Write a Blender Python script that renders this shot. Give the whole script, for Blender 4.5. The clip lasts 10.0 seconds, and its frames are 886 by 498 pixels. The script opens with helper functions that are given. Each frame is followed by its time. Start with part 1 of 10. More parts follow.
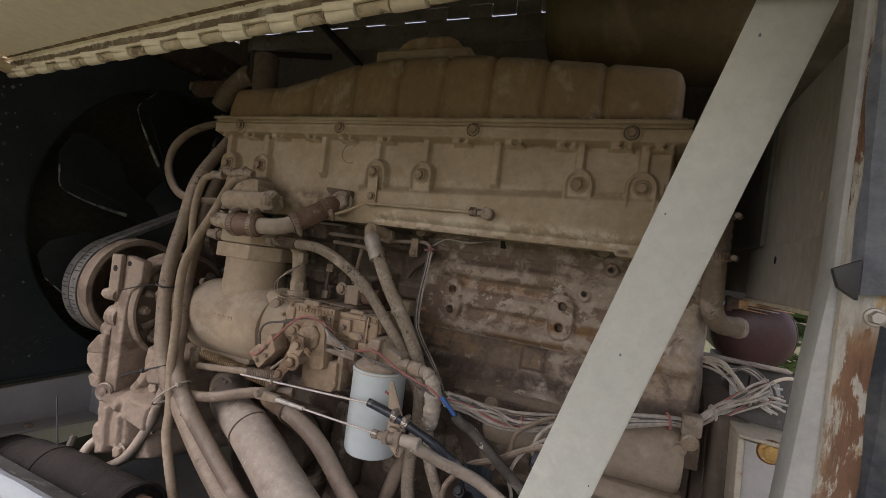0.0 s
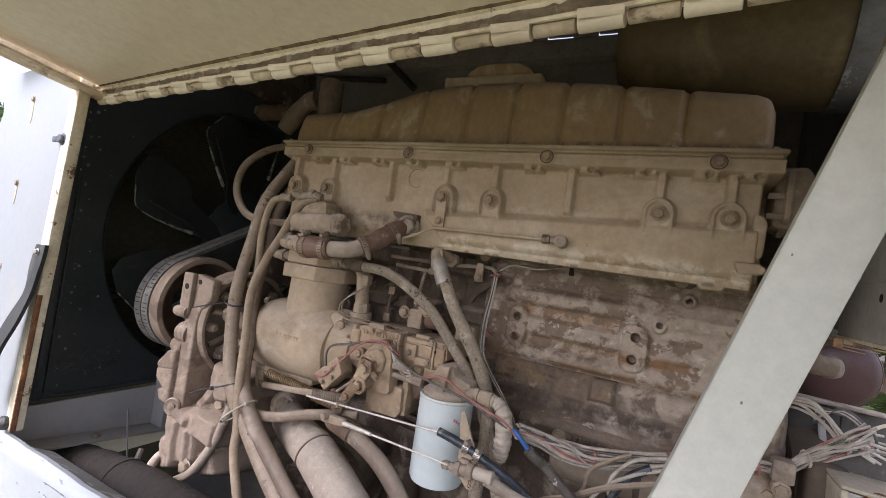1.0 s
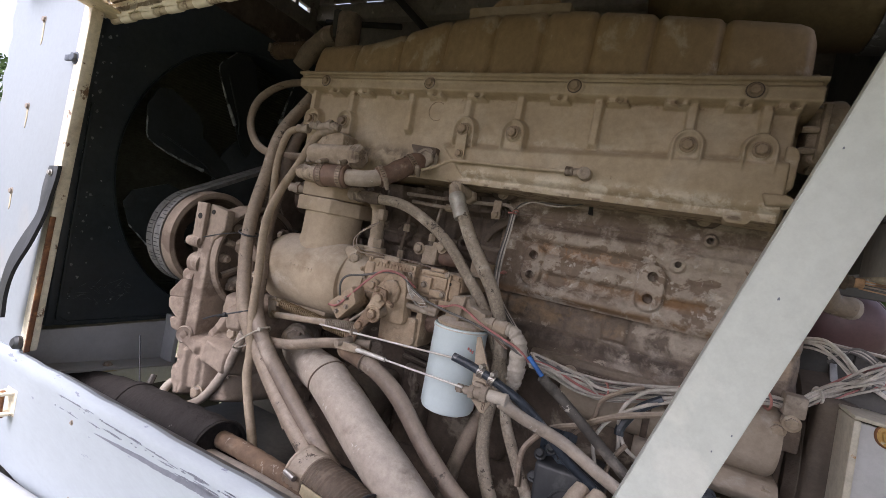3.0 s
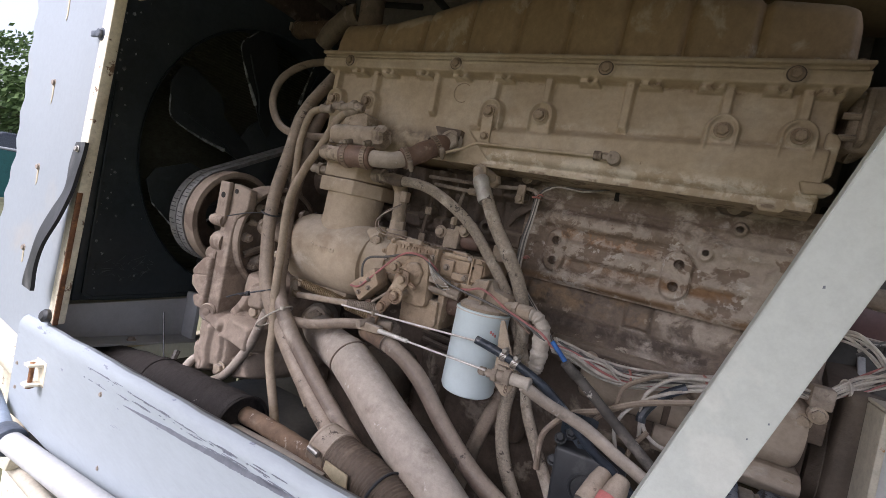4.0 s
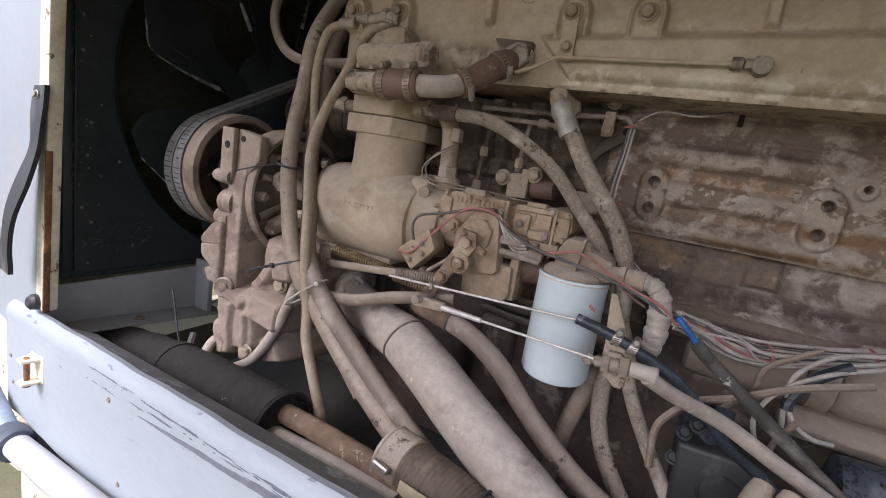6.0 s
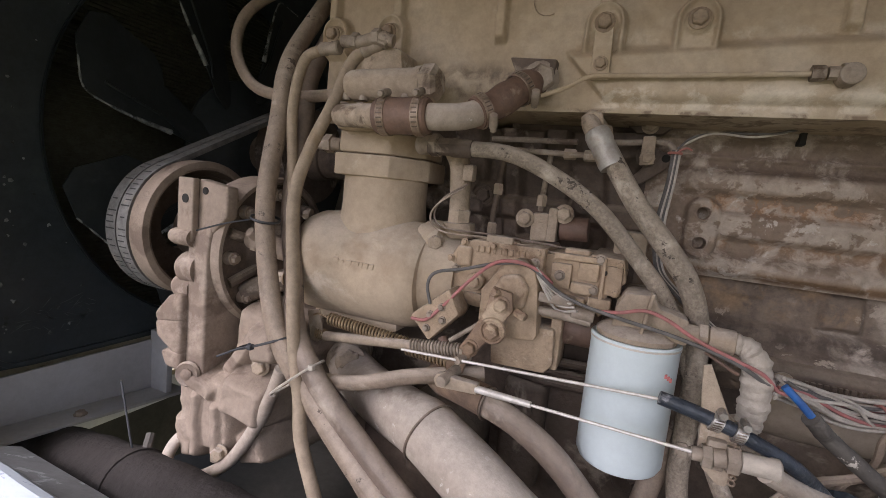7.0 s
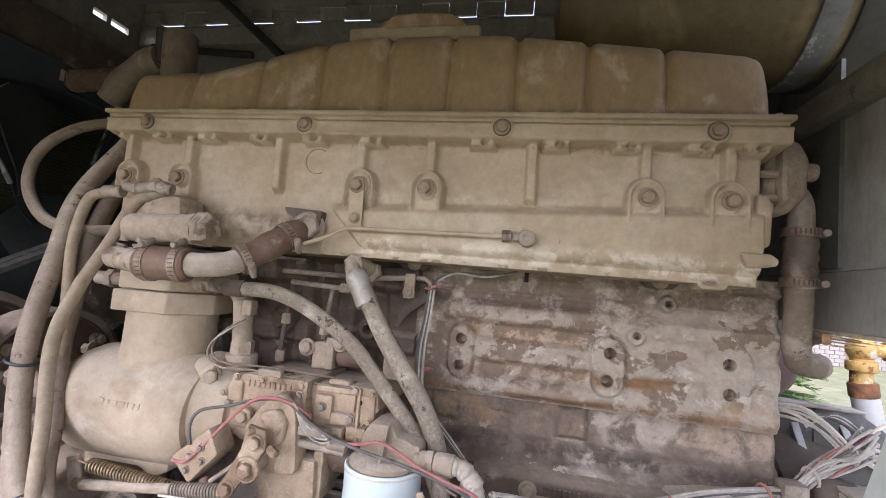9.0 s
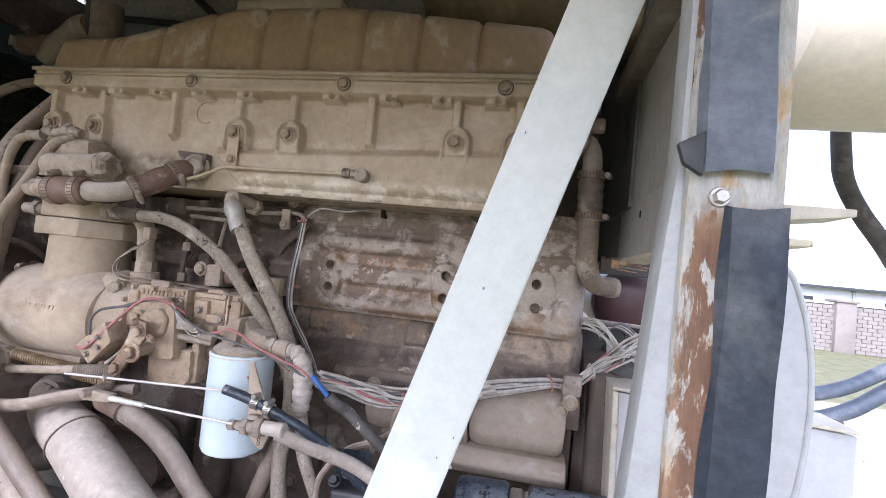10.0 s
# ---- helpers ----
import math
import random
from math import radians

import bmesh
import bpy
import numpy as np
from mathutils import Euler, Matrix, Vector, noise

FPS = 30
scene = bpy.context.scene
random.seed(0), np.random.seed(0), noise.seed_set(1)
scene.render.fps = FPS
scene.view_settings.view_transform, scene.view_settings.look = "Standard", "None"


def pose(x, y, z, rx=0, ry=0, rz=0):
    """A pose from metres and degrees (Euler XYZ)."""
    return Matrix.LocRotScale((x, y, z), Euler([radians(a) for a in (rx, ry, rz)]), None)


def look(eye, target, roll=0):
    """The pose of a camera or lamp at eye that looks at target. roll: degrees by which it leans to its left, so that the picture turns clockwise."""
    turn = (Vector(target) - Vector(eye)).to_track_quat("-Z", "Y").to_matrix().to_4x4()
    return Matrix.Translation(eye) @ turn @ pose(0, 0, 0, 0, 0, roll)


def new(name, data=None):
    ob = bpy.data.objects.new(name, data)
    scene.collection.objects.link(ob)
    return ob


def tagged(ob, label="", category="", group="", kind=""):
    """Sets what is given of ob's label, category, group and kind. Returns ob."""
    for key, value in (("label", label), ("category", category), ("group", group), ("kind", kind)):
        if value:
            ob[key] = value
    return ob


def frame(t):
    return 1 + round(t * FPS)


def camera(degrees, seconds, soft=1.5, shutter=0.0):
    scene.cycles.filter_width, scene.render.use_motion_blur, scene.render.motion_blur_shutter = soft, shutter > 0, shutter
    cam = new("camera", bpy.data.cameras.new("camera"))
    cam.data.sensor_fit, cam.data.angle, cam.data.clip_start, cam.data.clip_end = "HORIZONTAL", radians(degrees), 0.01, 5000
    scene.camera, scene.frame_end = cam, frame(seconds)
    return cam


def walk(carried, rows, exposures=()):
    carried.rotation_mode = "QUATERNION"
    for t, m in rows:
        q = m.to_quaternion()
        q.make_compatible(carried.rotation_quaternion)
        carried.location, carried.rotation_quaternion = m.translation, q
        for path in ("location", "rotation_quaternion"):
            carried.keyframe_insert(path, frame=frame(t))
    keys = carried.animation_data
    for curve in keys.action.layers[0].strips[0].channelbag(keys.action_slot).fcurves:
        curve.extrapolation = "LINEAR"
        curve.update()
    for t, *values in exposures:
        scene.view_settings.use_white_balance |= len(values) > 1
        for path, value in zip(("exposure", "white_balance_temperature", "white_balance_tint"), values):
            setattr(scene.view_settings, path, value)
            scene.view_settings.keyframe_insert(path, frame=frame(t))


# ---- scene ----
cam = camera(87.6, 10.0, soft=0.5)
PATH = [
    (0, (0.0480, -0.0238, 1.6086), (-0.7290, 1.8183, 1.6113), 7.41),
    (0.5, (0.0040, -0.0370, 1.6343), (-0.8560, 1.7680, 1.6766), 7.94),
    (1, (-0.0280, -0.0516, 1.6175), (-0.9310, 1.7313, 1.6710), 8.52),
    (1.5, (-0.0270, -0.0445, 1.6048), (-0.9340, 1.7374, 1.6540), 8.74),
    (2, (-0.0270, -0.0497, 1.5789), (-0.9170, 1.7413, 1.5933), 9.05),
    (2.5, (-0.0360, -0.0485, 1.5432), (-0.9180, 1.7454, 1.5192), 9.82),
    (4, (-0.0730, -0.0599, 1.5128), (-0.9920, 1.7125, 1.3924), 11.95),
    (4.5, (-0.0790, -0.0561, 1.5055), (-1.0010, 1.7098, 1.3250), 11.54),
    (5, (-0.0910, -0.0458, 1.5100), (-1.0010, 1.7172, 1.2538), 10.56),
    (5.2, (-0.1340, -0.0285, 1.5017), (-1.0290, 1.7370, 1.2132), 10.31),
    (6.3, (-0.3050, 0.0873, 1.5073), (-1.1560, 1.8542, 1.1164), 8.58),
    (6.5, (-0.3310, 0.0982, 1.5222), (-1.1620, 1.8769, 1.1423), 7.72),
    (7, (-0.4170, 0.1655, 1.5154), (-1.1740, 2.0010, 1.2700), 5.79),
    (7.5, (-0.3700, 0.1662, 1.5956), (-1.0060, 2.0622, 1.5566), 4.19),
    (8, (-0.3020, 0.1743, 1.6181), (-0.8220, 2.1044, 1.6877), 3.37),
    (8.5, (-0.2290, 0.1631, 1.6134), (-0.6680, 2.1096, 1.7485), 4.02),
    (9, (-0.2110, 0.1543, 1.6113), (-0.6100, 2.1087, 1.7657), 4.95),
    (9.5, (-0.1090, 0.1162, 1.5593), (-0.4930, 2.0751, 1.6942), 5.65),
    (10, (0.0880, 0.0577, 1.5414), (-0.3100, 2.0160, 1.6176), 5.85),
]
walk(cam, [(t, look(eye, target, roll)) for t, eye, target, roll in PATH],
     exposures=[(0, 0.83, 6500, 19), (0.5, 1.3, 6480, 20), (1, 1.5, 6150, 20), (2.5, 1.35, 6050, 20), (4, 1.2, 5950, 19), (5, 1.1, 5920, 19), (7, 1.42, 6100, 20), (7.5, 1.2, 6500, 23), (8, 1.8, 6250, 21), (9, 2.3, 5700, 20), (9.5, 2.2, 5600, 22), (10, 2.17, 5500, 20)])
# ---- light ----
world = bpy.data.worlds.new("world")
scene.world = world
world.use_nodes = True
wn, wl = world.node_tree.nodes, world.node_tree.links
sky = wn.new("ShaderNodeTexSky")
sky.sky_type = "NISHITA"
sky.sun_disc = False
sky.sun_elevation = radians(44)
sky.sun_rotation = radians(200)
sky.dust_density = 4.0
sky.air_density = 1.0
wn["Background"].inputs["Strength"].default_value = 0.15
haze = wn.new("ShaderNodeHueSaturation")
haze.inputs["Saturation"].default_value = 0.5
wl.new(sky.outputs["Color"], haze.inputs["Color"])
wl.new(haze.outputs["Color"], wn["Background"].inputs["Color"])
sun_data = bpy.data.lights.new("sun", "SUN")
sun_data.energy = 1.0
sun_data.angle = radians(30)
sun_data.color = (1.0, 0.985, 0.97)
sun = new("sun", sun_data)
sun.matrix_world = look((-2.0, -6.0, 6.1), (0, 0, 0))

# ---- materials ----
def material(name, base, base2=None, rough=0.8, metal=0.0, scale=18.0, contrast=0.5, stain=None, stain_scale=4.0,
             stain_lo=0.55, stain_hi=0.7, bump=0.15, bump_scale=120.0, rough_var=0.1, chips=None, chip_scale=9.0,
             chip_lo=0.64, chip_hi=0.67, streak=(1, 1, 1), spec=0.5, coat=0.0, dust_light_up=None, wear=0.22, flakes=None,
             flake_scale=20.0, flake_lo=0.58, flake_hi=0.62, bands=(), lumps=0.0, lump_scale=30.0):
    """A procedural surface: two tones of grain, soft stains, hard-edged chips, fine relief, dust and painted top light
    on upward faces.
    """
    m = bpy.data.materials.new(name)
    m.use_nodes = True
    n, l = m.node_tree.nodes, m.node_tree.links
    bsdf = n["Principled BSDF"]
    geo = n.new("ShaderNodeNewGeometry")
    mapping = n.new("ShaderNodeMapping")
    mapping.inputs["Scale"].default_value = streak
    l.new(geo.outputs["Position"], mapping.inputs["Vector"])

    def tex(sc, detail=6.0, ro=0.6, distortion=0.0):
        t = n.new("ShaderNodeTexNoise")
        t.inputs["Scale"].default_value = sc
        t.inputs["Detail"].default_value = detail
        t.inputs["Roughness"].default_value = ro
        t.inputs["Distortion"].default_value = distortion
        l.new(mapping.outputs["Vector"], t.inputs["Vector"])
        return t.outputs["Fac"]

    def ramp(fac, lo, hi):
        r = n.new("ShaderNodeMapRange")
        r.inputs["From Min"].default_value = lo
        r.inputs["From Max"].default_value = hi
        l.new(fac, r.inputs["Value"])
        return r.outputs["Result"]

    def mix(fac, a, b):
        x = n.new("ShaderNodeMix")
        x.data_type = "RGBA"
        if fac is None:
            x.inputs["Factor"].default_value = 0.5
        else:
            l.new(fac, x.inputs["Factor"])
        for sock, v in ((x.inputs["A"], a), (x.inputs["B"], b)):
            if isinstance(v, tuple):
                sock.default_value = (*v, 1)
            else:
                l.new(v, sock)
        return x.outputs["Result"]

    b2 = base2 or tuple(c * 0.7 for c in base)
    grain = tex(scale, 8.0, 0.65)
    col = mix(ramp(grain, 0.5 - 0.25 / max(contrast, 0.05) * 0.5, 0.5 + 0.25 / max(contrast, 0.05) * 0.5), b2, base)
    # upward faces turn paler, for dust and for light from above
    if dust_light_up:
        sep = n.new("ShaderNodeSeparateXYZ")
        l.new(geo.outputs["Normal"], sep.inputs["Vector"])
        col = mix(ramp(sep.outputs["Z"], 0.2, 1.0), col, dust_light_up)
    if stain:
        col = mix(ramp(tex(stain_scale, 6.0, 0.62, 0.4), stain_lo, stain_hi), col, stain)
    if chips:
        fac = ramp(tex(chip_scale, 9.0, 0.7), chip_lo, chip_hi)
        col = mix(fac, col, chips)
    if flakes:
        col = mix(ramp(tex(flake_scale, 8.0, 0.68, 0.3), flake_lo, flake_hi), col, flakes)
    # stains and painted contact shade that run along a groove or an edge: height, half width, softness, colour, from x
    # to x, patchiness
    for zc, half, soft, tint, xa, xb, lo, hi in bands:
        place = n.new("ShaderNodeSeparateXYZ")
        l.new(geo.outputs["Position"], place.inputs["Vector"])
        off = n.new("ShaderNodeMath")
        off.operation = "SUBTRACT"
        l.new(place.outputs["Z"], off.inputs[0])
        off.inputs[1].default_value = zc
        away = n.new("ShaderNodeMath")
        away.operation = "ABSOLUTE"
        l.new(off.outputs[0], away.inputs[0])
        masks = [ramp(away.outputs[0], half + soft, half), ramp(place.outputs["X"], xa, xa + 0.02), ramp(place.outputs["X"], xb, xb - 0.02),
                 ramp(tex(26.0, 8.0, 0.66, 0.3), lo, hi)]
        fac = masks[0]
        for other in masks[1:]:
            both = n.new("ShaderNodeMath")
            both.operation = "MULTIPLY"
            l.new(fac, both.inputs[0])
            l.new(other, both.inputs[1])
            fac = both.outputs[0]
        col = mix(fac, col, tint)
    # broad unevenness and fine speckle
    worn = n.new("ShaderNodeMix")
    worn.data_type = "RGBA"
    worn.blend_type = "MULTIPLY"
    worn.inputs["Factor"].default_value = 1.0
    tone = n.new("ShaderNodeMath")
    tone.operation = "MULTIPLY_ADD"
    l.new(tex(2.6, 3.0, 0.5), tone.inputs[0])
    tone.inputs[1].default_value = wear * 1.6
    tone.inputs[2].default_value = 1.0 - wear * 0.8
    speck = n.new("ShaderNodeMath")
    speck.operation = "MULTIPLY_ADD"
    l.new(ramp(tex(56.0, 9.0, 0.8), 0.36, 0.6), speck.inputs[0])
    speck.inputs[1].default_value = wear * 1.35
    speck.inputs[2].default_value = 1.0 - wear * 0.9
    both = n.new("ShaderNodeMath")
    both.operation = "MULTIPLY"
    l.new(tone.outputs[0], both.inputs[0])
    l.new(speck.outputs[0], both.inputs[1])
    l.new(col, worn.inputs["A"])
    l.new(both.outputs[0], worn.inputs["B"])
    l.new(worn.outputs["Result"], bsdf.inputs["Base Color"])
    rr = n.new("ShaderNodeMapRange")
    rr.inputs["To Min"].default_value = max(rough - rough_var, 0.02)
    rr.inputs["To Max"].default_value = min(rough + rough_var, 1.0)
    l.new(grain, rr.inputs["Value"])
    l.new(rr.outputs["Result"], bsdf.inputs["Roughness"])
    bsdf.inputs["Metallic"].default_value = metal
    bsdf.inputs["Specular IOR Level"].default_value = spec
    bsdf.inputs["Coat Weight"].default_value = coat
    if bump:
        bp = n.new("ShaderNodeBump")
        bp.inputs["Strength"].default_value = bump
        bp.inputs["Distance"].default_value = 0.002
        l.new(tex(bump_scale, 5.0, 0.6), bp.inputs["Height"])
        if lumps:
            dents = n.new("ShaderNodeBump")
            dents.inputs["Strength"].default_value = lumps
            dents.inputs["Distance"].default_value = 0.006
            l.new(tex(lump_scale, 6.0, 0.55), dents.inputs["Height"])
            l.new(dents.outputs["Normal"], bp.inputs["Normal"])
        l.new(bp.outputs["Normal"], bsdf.inputs["Normal"])
    return m


# the thin dark bands under rail and lip put contact shade into the colour
TAN = material("tan engine paint under dust", (0.435, 0.344, 0.237), (0.355, 0.274, 0.183), 0.62, scale=6, contrast=0.6, stain=(0.49, 0.41, 0.31),
               stain_scale=5, stain_lo=0.5, stain_hi=0.7, bump=0.22, bump_scale=190, chips=(0.2, 0.14, 0.09), chip_scale=34, chip_lo=0.68, chip_hi=0.72, wear=0.16, lumps=0.22, lump_scale=26,
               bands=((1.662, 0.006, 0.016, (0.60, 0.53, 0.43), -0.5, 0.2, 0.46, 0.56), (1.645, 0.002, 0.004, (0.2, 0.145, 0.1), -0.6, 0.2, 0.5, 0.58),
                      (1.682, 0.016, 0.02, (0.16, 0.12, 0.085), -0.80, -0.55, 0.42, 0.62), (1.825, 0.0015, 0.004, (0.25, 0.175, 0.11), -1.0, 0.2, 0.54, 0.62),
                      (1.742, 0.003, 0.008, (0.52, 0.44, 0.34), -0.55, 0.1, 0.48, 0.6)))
# the dark band at the cover's foot paints contact shade above the flange
COVER = material("brown valve cover under dust", (0.478, 0.34, 0.2), (0.378, 0.262, 0.149), 0.6, scale=5, contrast=0.6, stain=(0.55, 0.445, 0.325),
                 stain_scale=10, stain_lo=0.54, stain_hi=0.60, bump=0.2, bump_scale=160, chips=(0.52, 0.42, 0.3), chip_scale=30, chip_lo=0.64, chip_hi=0.67, streak=(1.1, 1, 0.75),
                 dust_light_up=(0.42, 0.33, 0.235), wear=0.18, lumps=0.25, lump_scale=22, bands=((1.872, 0.004, 0.01, (0.2, 0.14, 0.08), -1.0, 0.2, 0.46, 0.56),))
OILCAST = material("pale dust over an oily casting", (0.3, 0.236, 0.186), (0.232, 0.18, 0.14), 0.8, scale=7, contrast=0.6, stain=(0.165, 0.122, 0.094),
                   stain_scale=8, stain_lo=0.56, stain_hi=0.63, bump=0.5, bump_scale=150, chips=(0.375, 0.31, 0.255), chip_scale=6, chip_lo=0.58, chip_hi=0.7, wear=0.14, lumps=0.4, lump_scale=30)
CAST = material("dusty cast iron", (0.395, 0.318, 0.24), (0.29, 0.226, 0.165), 0.82, scale=15, contrast=0.8, stain=(0.15, 0.11, 0.08),
                stain_scale=16, stain_lo=0.6, stain_hi=0.67, bump=0.6, bump_scale=170, chips=(0.48, 0.41, 0.33), chip_scale=17, chip_lo=0.6, chip_hi=0.66, dust_light_up=(0.42, 0.36, 0.305), wear=0.26,
                lumps=0.5, lump_scale=60)
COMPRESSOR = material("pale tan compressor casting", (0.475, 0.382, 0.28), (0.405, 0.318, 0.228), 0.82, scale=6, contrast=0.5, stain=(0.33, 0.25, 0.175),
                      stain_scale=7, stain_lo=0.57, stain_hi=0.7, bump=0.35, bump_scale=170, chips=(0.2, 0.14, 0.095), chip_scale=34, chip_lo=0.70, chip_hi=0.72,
                      flakes=(0.56, 0.48, 0.385), flake_scale=9, flake_lo=0.58, flake_hi=0.68, wear=0.14, lumps=0.3, lump_scale=24, dust_light_up=(0.5, 0.43, 0.35))
PUMPCAST = material("oily brown pump casting", (0.45, 0.34, 0.235), (0.31, 0.222, 0.148), 0.72, scale=11, contrast=0.8, stain=(0.17, 0.105, 0.06),
                    stain_scale=13, stain_lo=0.56, stain_hi=0.66, bump=0.6, bump_scale=150, chips=(0.54, 0.44, 0.33), chip_scale=15, chip_lo=0.6, chip_hi=0.67, dust_light_up=(0.47, 0.39, 0.31), wear=0.26,
                    lumps=0.6, lump_scale=50)
LEVER = material("rusty oily lever", (0.27, 0.18, 0.115), (0.15, 0.095, 0.06), 0.6, scale=25, contrast=0.8, stain=(0.42, 0.32, 0.22), stain_scale=20, stain_lo=0.55, stain_hi=0.62, bump=0.5, bump_scale=140, wear=0.3)
# bolt heads browner than the housing, their shade put into the colour
BOLTBROWN = material("brown tone darkened for bolt shade", (0.31, 0.232, 0.155), (0.21, 0.15, 0.098), 0.6, scale=30, contrast=0.8, stain=(0.4, 0.32, 0.23), stain_scale=24, bump=0.4, bump_scale=160, wear=0.3)
PALECAST = material("smooth casting under pale dust", (0.385, 0.318, 0.253), (0.325, 0.262, 0.203), 0.85, scale=7, contrast=0.5, stain=(0.265, 0.208, 0.155),
                    stain_scale=9, stain_lo=0.57, stain_hi=0.72, bump=0.4, bump_scale=160, chips=(0.2, 0.14, 0.095), chip_scale=34, chip_lo=0.70, chip_hi=0.72,
                    flakes=(0.44, 0.385, 0.33), flake_scale=12, flake_lo=0.57, flake_hi=0.68, wear=0.14, lumps=0.3, lump_scale=24)
GRIMY = material("grimy oil-stained casting", (0.155, 0.113, 0.084), (0.075, 0.055, 0.042), 0.72, scale=12, contrast=0.8, stain=(0.33, 0.27, 0.215),
                 stain_scale=9, stain_lo=0.57, stain_hi=0.64, bump=0.5, bump_scale=120, dust_light_up=(0.29, 0.235, 0.185), wear=0.28, lumps=0.5, lump_scale=40)
# bands: rust in two grooves, darker brown along the grooves and both edges
BLOCK = material("block side with rust and flaking dust", (0.455, 0.388, 0.325), (0.37, 0.303, 0.245), 0.84, scale=9, contrast=0.6, stain=(0.235, 0.175, 0.132),
                 stain_scale=12, stain_lo=0.575, stain_hi=0.60, bump=0.7, bump_scale=130, chips=(0.38, 0.265, 0.165), chip_scale=8, chip_lo=0.61, chip_hi=0.70,
                 wear=0.24, flakes=(0.52, 0.46, 0.4), flake_scale=24, flake_lo=0.585, flake_hi=0.605, lumps=0.6, lump_scale=45,
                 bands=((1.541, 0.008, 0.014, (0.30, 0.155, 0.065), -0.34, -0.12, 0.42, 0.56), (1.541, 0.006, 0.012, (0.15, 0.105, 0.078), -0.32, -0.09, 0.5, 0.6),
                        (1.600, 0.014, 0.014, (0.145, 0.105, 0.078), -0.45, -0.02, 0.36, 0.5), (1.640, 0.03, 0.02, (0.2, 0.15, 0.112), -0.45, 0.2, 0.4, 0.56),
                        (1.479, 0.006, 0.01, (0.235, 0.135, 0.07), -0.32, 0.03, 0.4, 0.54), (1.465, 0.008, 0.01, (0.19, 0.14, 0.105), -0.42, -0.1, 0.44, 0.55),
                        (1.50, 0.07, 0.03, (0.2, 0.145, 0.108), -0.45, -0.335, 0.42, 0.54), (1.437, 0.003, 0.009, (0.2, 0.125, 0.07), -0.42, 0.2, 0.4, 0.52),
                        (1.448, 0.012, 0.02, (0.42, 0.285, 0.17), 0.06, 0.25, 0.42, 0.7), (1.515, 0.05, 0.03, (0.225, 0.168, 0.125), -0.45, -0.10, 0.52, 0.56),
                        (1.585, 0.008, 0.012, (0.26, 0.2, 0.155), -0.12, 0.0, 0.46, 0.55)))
DARKBLOCK = material("dark sooty block side", (0.235, 0.183, 0.143), (0.135, 0.102, 0.078), 0.82, scale=10, contrast=0.8, stain=(0.42, 0.36, 0.305),
                     stain_scale=7, stain_lo=0.545, stain_hi=0.64, bump=0.6, bump_scale=130, chips=(0.10, 0.076, 0.058), chip_scale=9, chip_lo=0.57, chip_hi=0.66, wear=0.28,
                     flakes=(0.38, 0.32, 0.26), flake_scale=26, flake_lo=0.61, flake_hi=0.635, lumps=0.6, lump_scale=40,
                     bands=((1.41, 0.02, 0.03, (0.43, 0.36, 0.295), -0.1, 0.2, 0.42, 0.56), (1.41, 0.016, 0.03, (0.36, 0.235, 0.13), 0.03, 0.25, 0.42, 0.72),
                            (1.405, 0.015, 0.02, (0.27, 0.185, 0.115), -0.42, -0.11, 0.46, 0.6), (1.352, 0.006, 0.014, (0.09, 0.068, 0.054), -0.42, 0.16, 0.42, 0.54)))
# hoses: dark base and pale tops paint a shaded and a lit side
HOSE = material("dusty rubber hose", (0.27, 0.208, 0.155), (0.19, 0.144, 0.108), 0.7, scale=16, contrast=0.6, stain=(0.42, 0.35, 0.285),
                stain_scale=13, stain_lo=0.58, stain_hi=0.68, bump=0.45, bump_scale=210, chips=(0.1, 0.077, 0.06), chip_scale=24, chip_lo=0.61, chip_hi=0.64, dust_light_up=(0.46, 0.385, 0.315), wear=0.26, lumps=0.25, lump_scale=40)
HOSE_TAN = material("yellowed dusty hose", (0.325, 0.255, 0.185), (0.25, 0.194, 0.138), 0.75, scale=14, contrast=0.6, stain=(0.24, 0.175, 0.11), stain_scale=12, stain_lo=0.58, stain_hi=0.68, bump=0.3, bump_scale=120)
HOSE_BROWN = material("brown rubber hose", (0.195, 0.147, 0.114), (0.135, 0.102, 0.08), 0.6, scale=18, contrast=0.7, stain=(0.36, 0.3, 0.245), stain_scale=10,
                      stain_lo=0.56, stain_hi=0.66, bump=0.35, bump_scale=200, dust_light_up=(0.36, 0.295, 0.24), chips=(0.075, 0.058, 0.047), chip_scale=18, chip_lo=0.62, chip_hi=0.66, lumps=0.25, lump_scale=40)
BRAID = material("braided hose cover", (0.33, 0.275, 0.215), (0.2, 0.165, 0.128), 0.85, scale=230, contrast=0.9, bump=0.7, bump_scale=420, stain=(0.45, 0.39, 0.32), stain_scale=16, stain_lo=0.53, stain_hi=0.64,
                 chips=(0.075, 0.06, 0.048), chip_scale=42, chip_lo=0.60, chip_hi=0.63, dust_light_up=(0.44, 0.375, 0.305), wear=0.24)
PIPE = material("dusty grey rubber pipe", (0.385, 0.325, 0.27), (0.31, 0.256, 0.21), 0.78, scale=11, contrast=0.5, stain=(0.235, 0.188, 0.152), stain_scale=10, stain_lo=0.58, stain_hi=0.7,
                bump=0.3, bump_scale=230, dust_light_up=(0.46, 0.405, 0.35), flakes=(0.52, 0.47, 0.42), flake_scale=30, flake_lo=0.62, flake_hi=0.65, lumps=0.2, lump_scale=30)
FERRULE = material("dull pale steel ferrule", (0.46, 0.44, 0.41), (0.33, 0.3, 0.265), 0.5, metal=0.3, scale=40, contrast=0.8, bump=0.3, stain=(0.3, 0.24, 0.18), stain_scale=30)
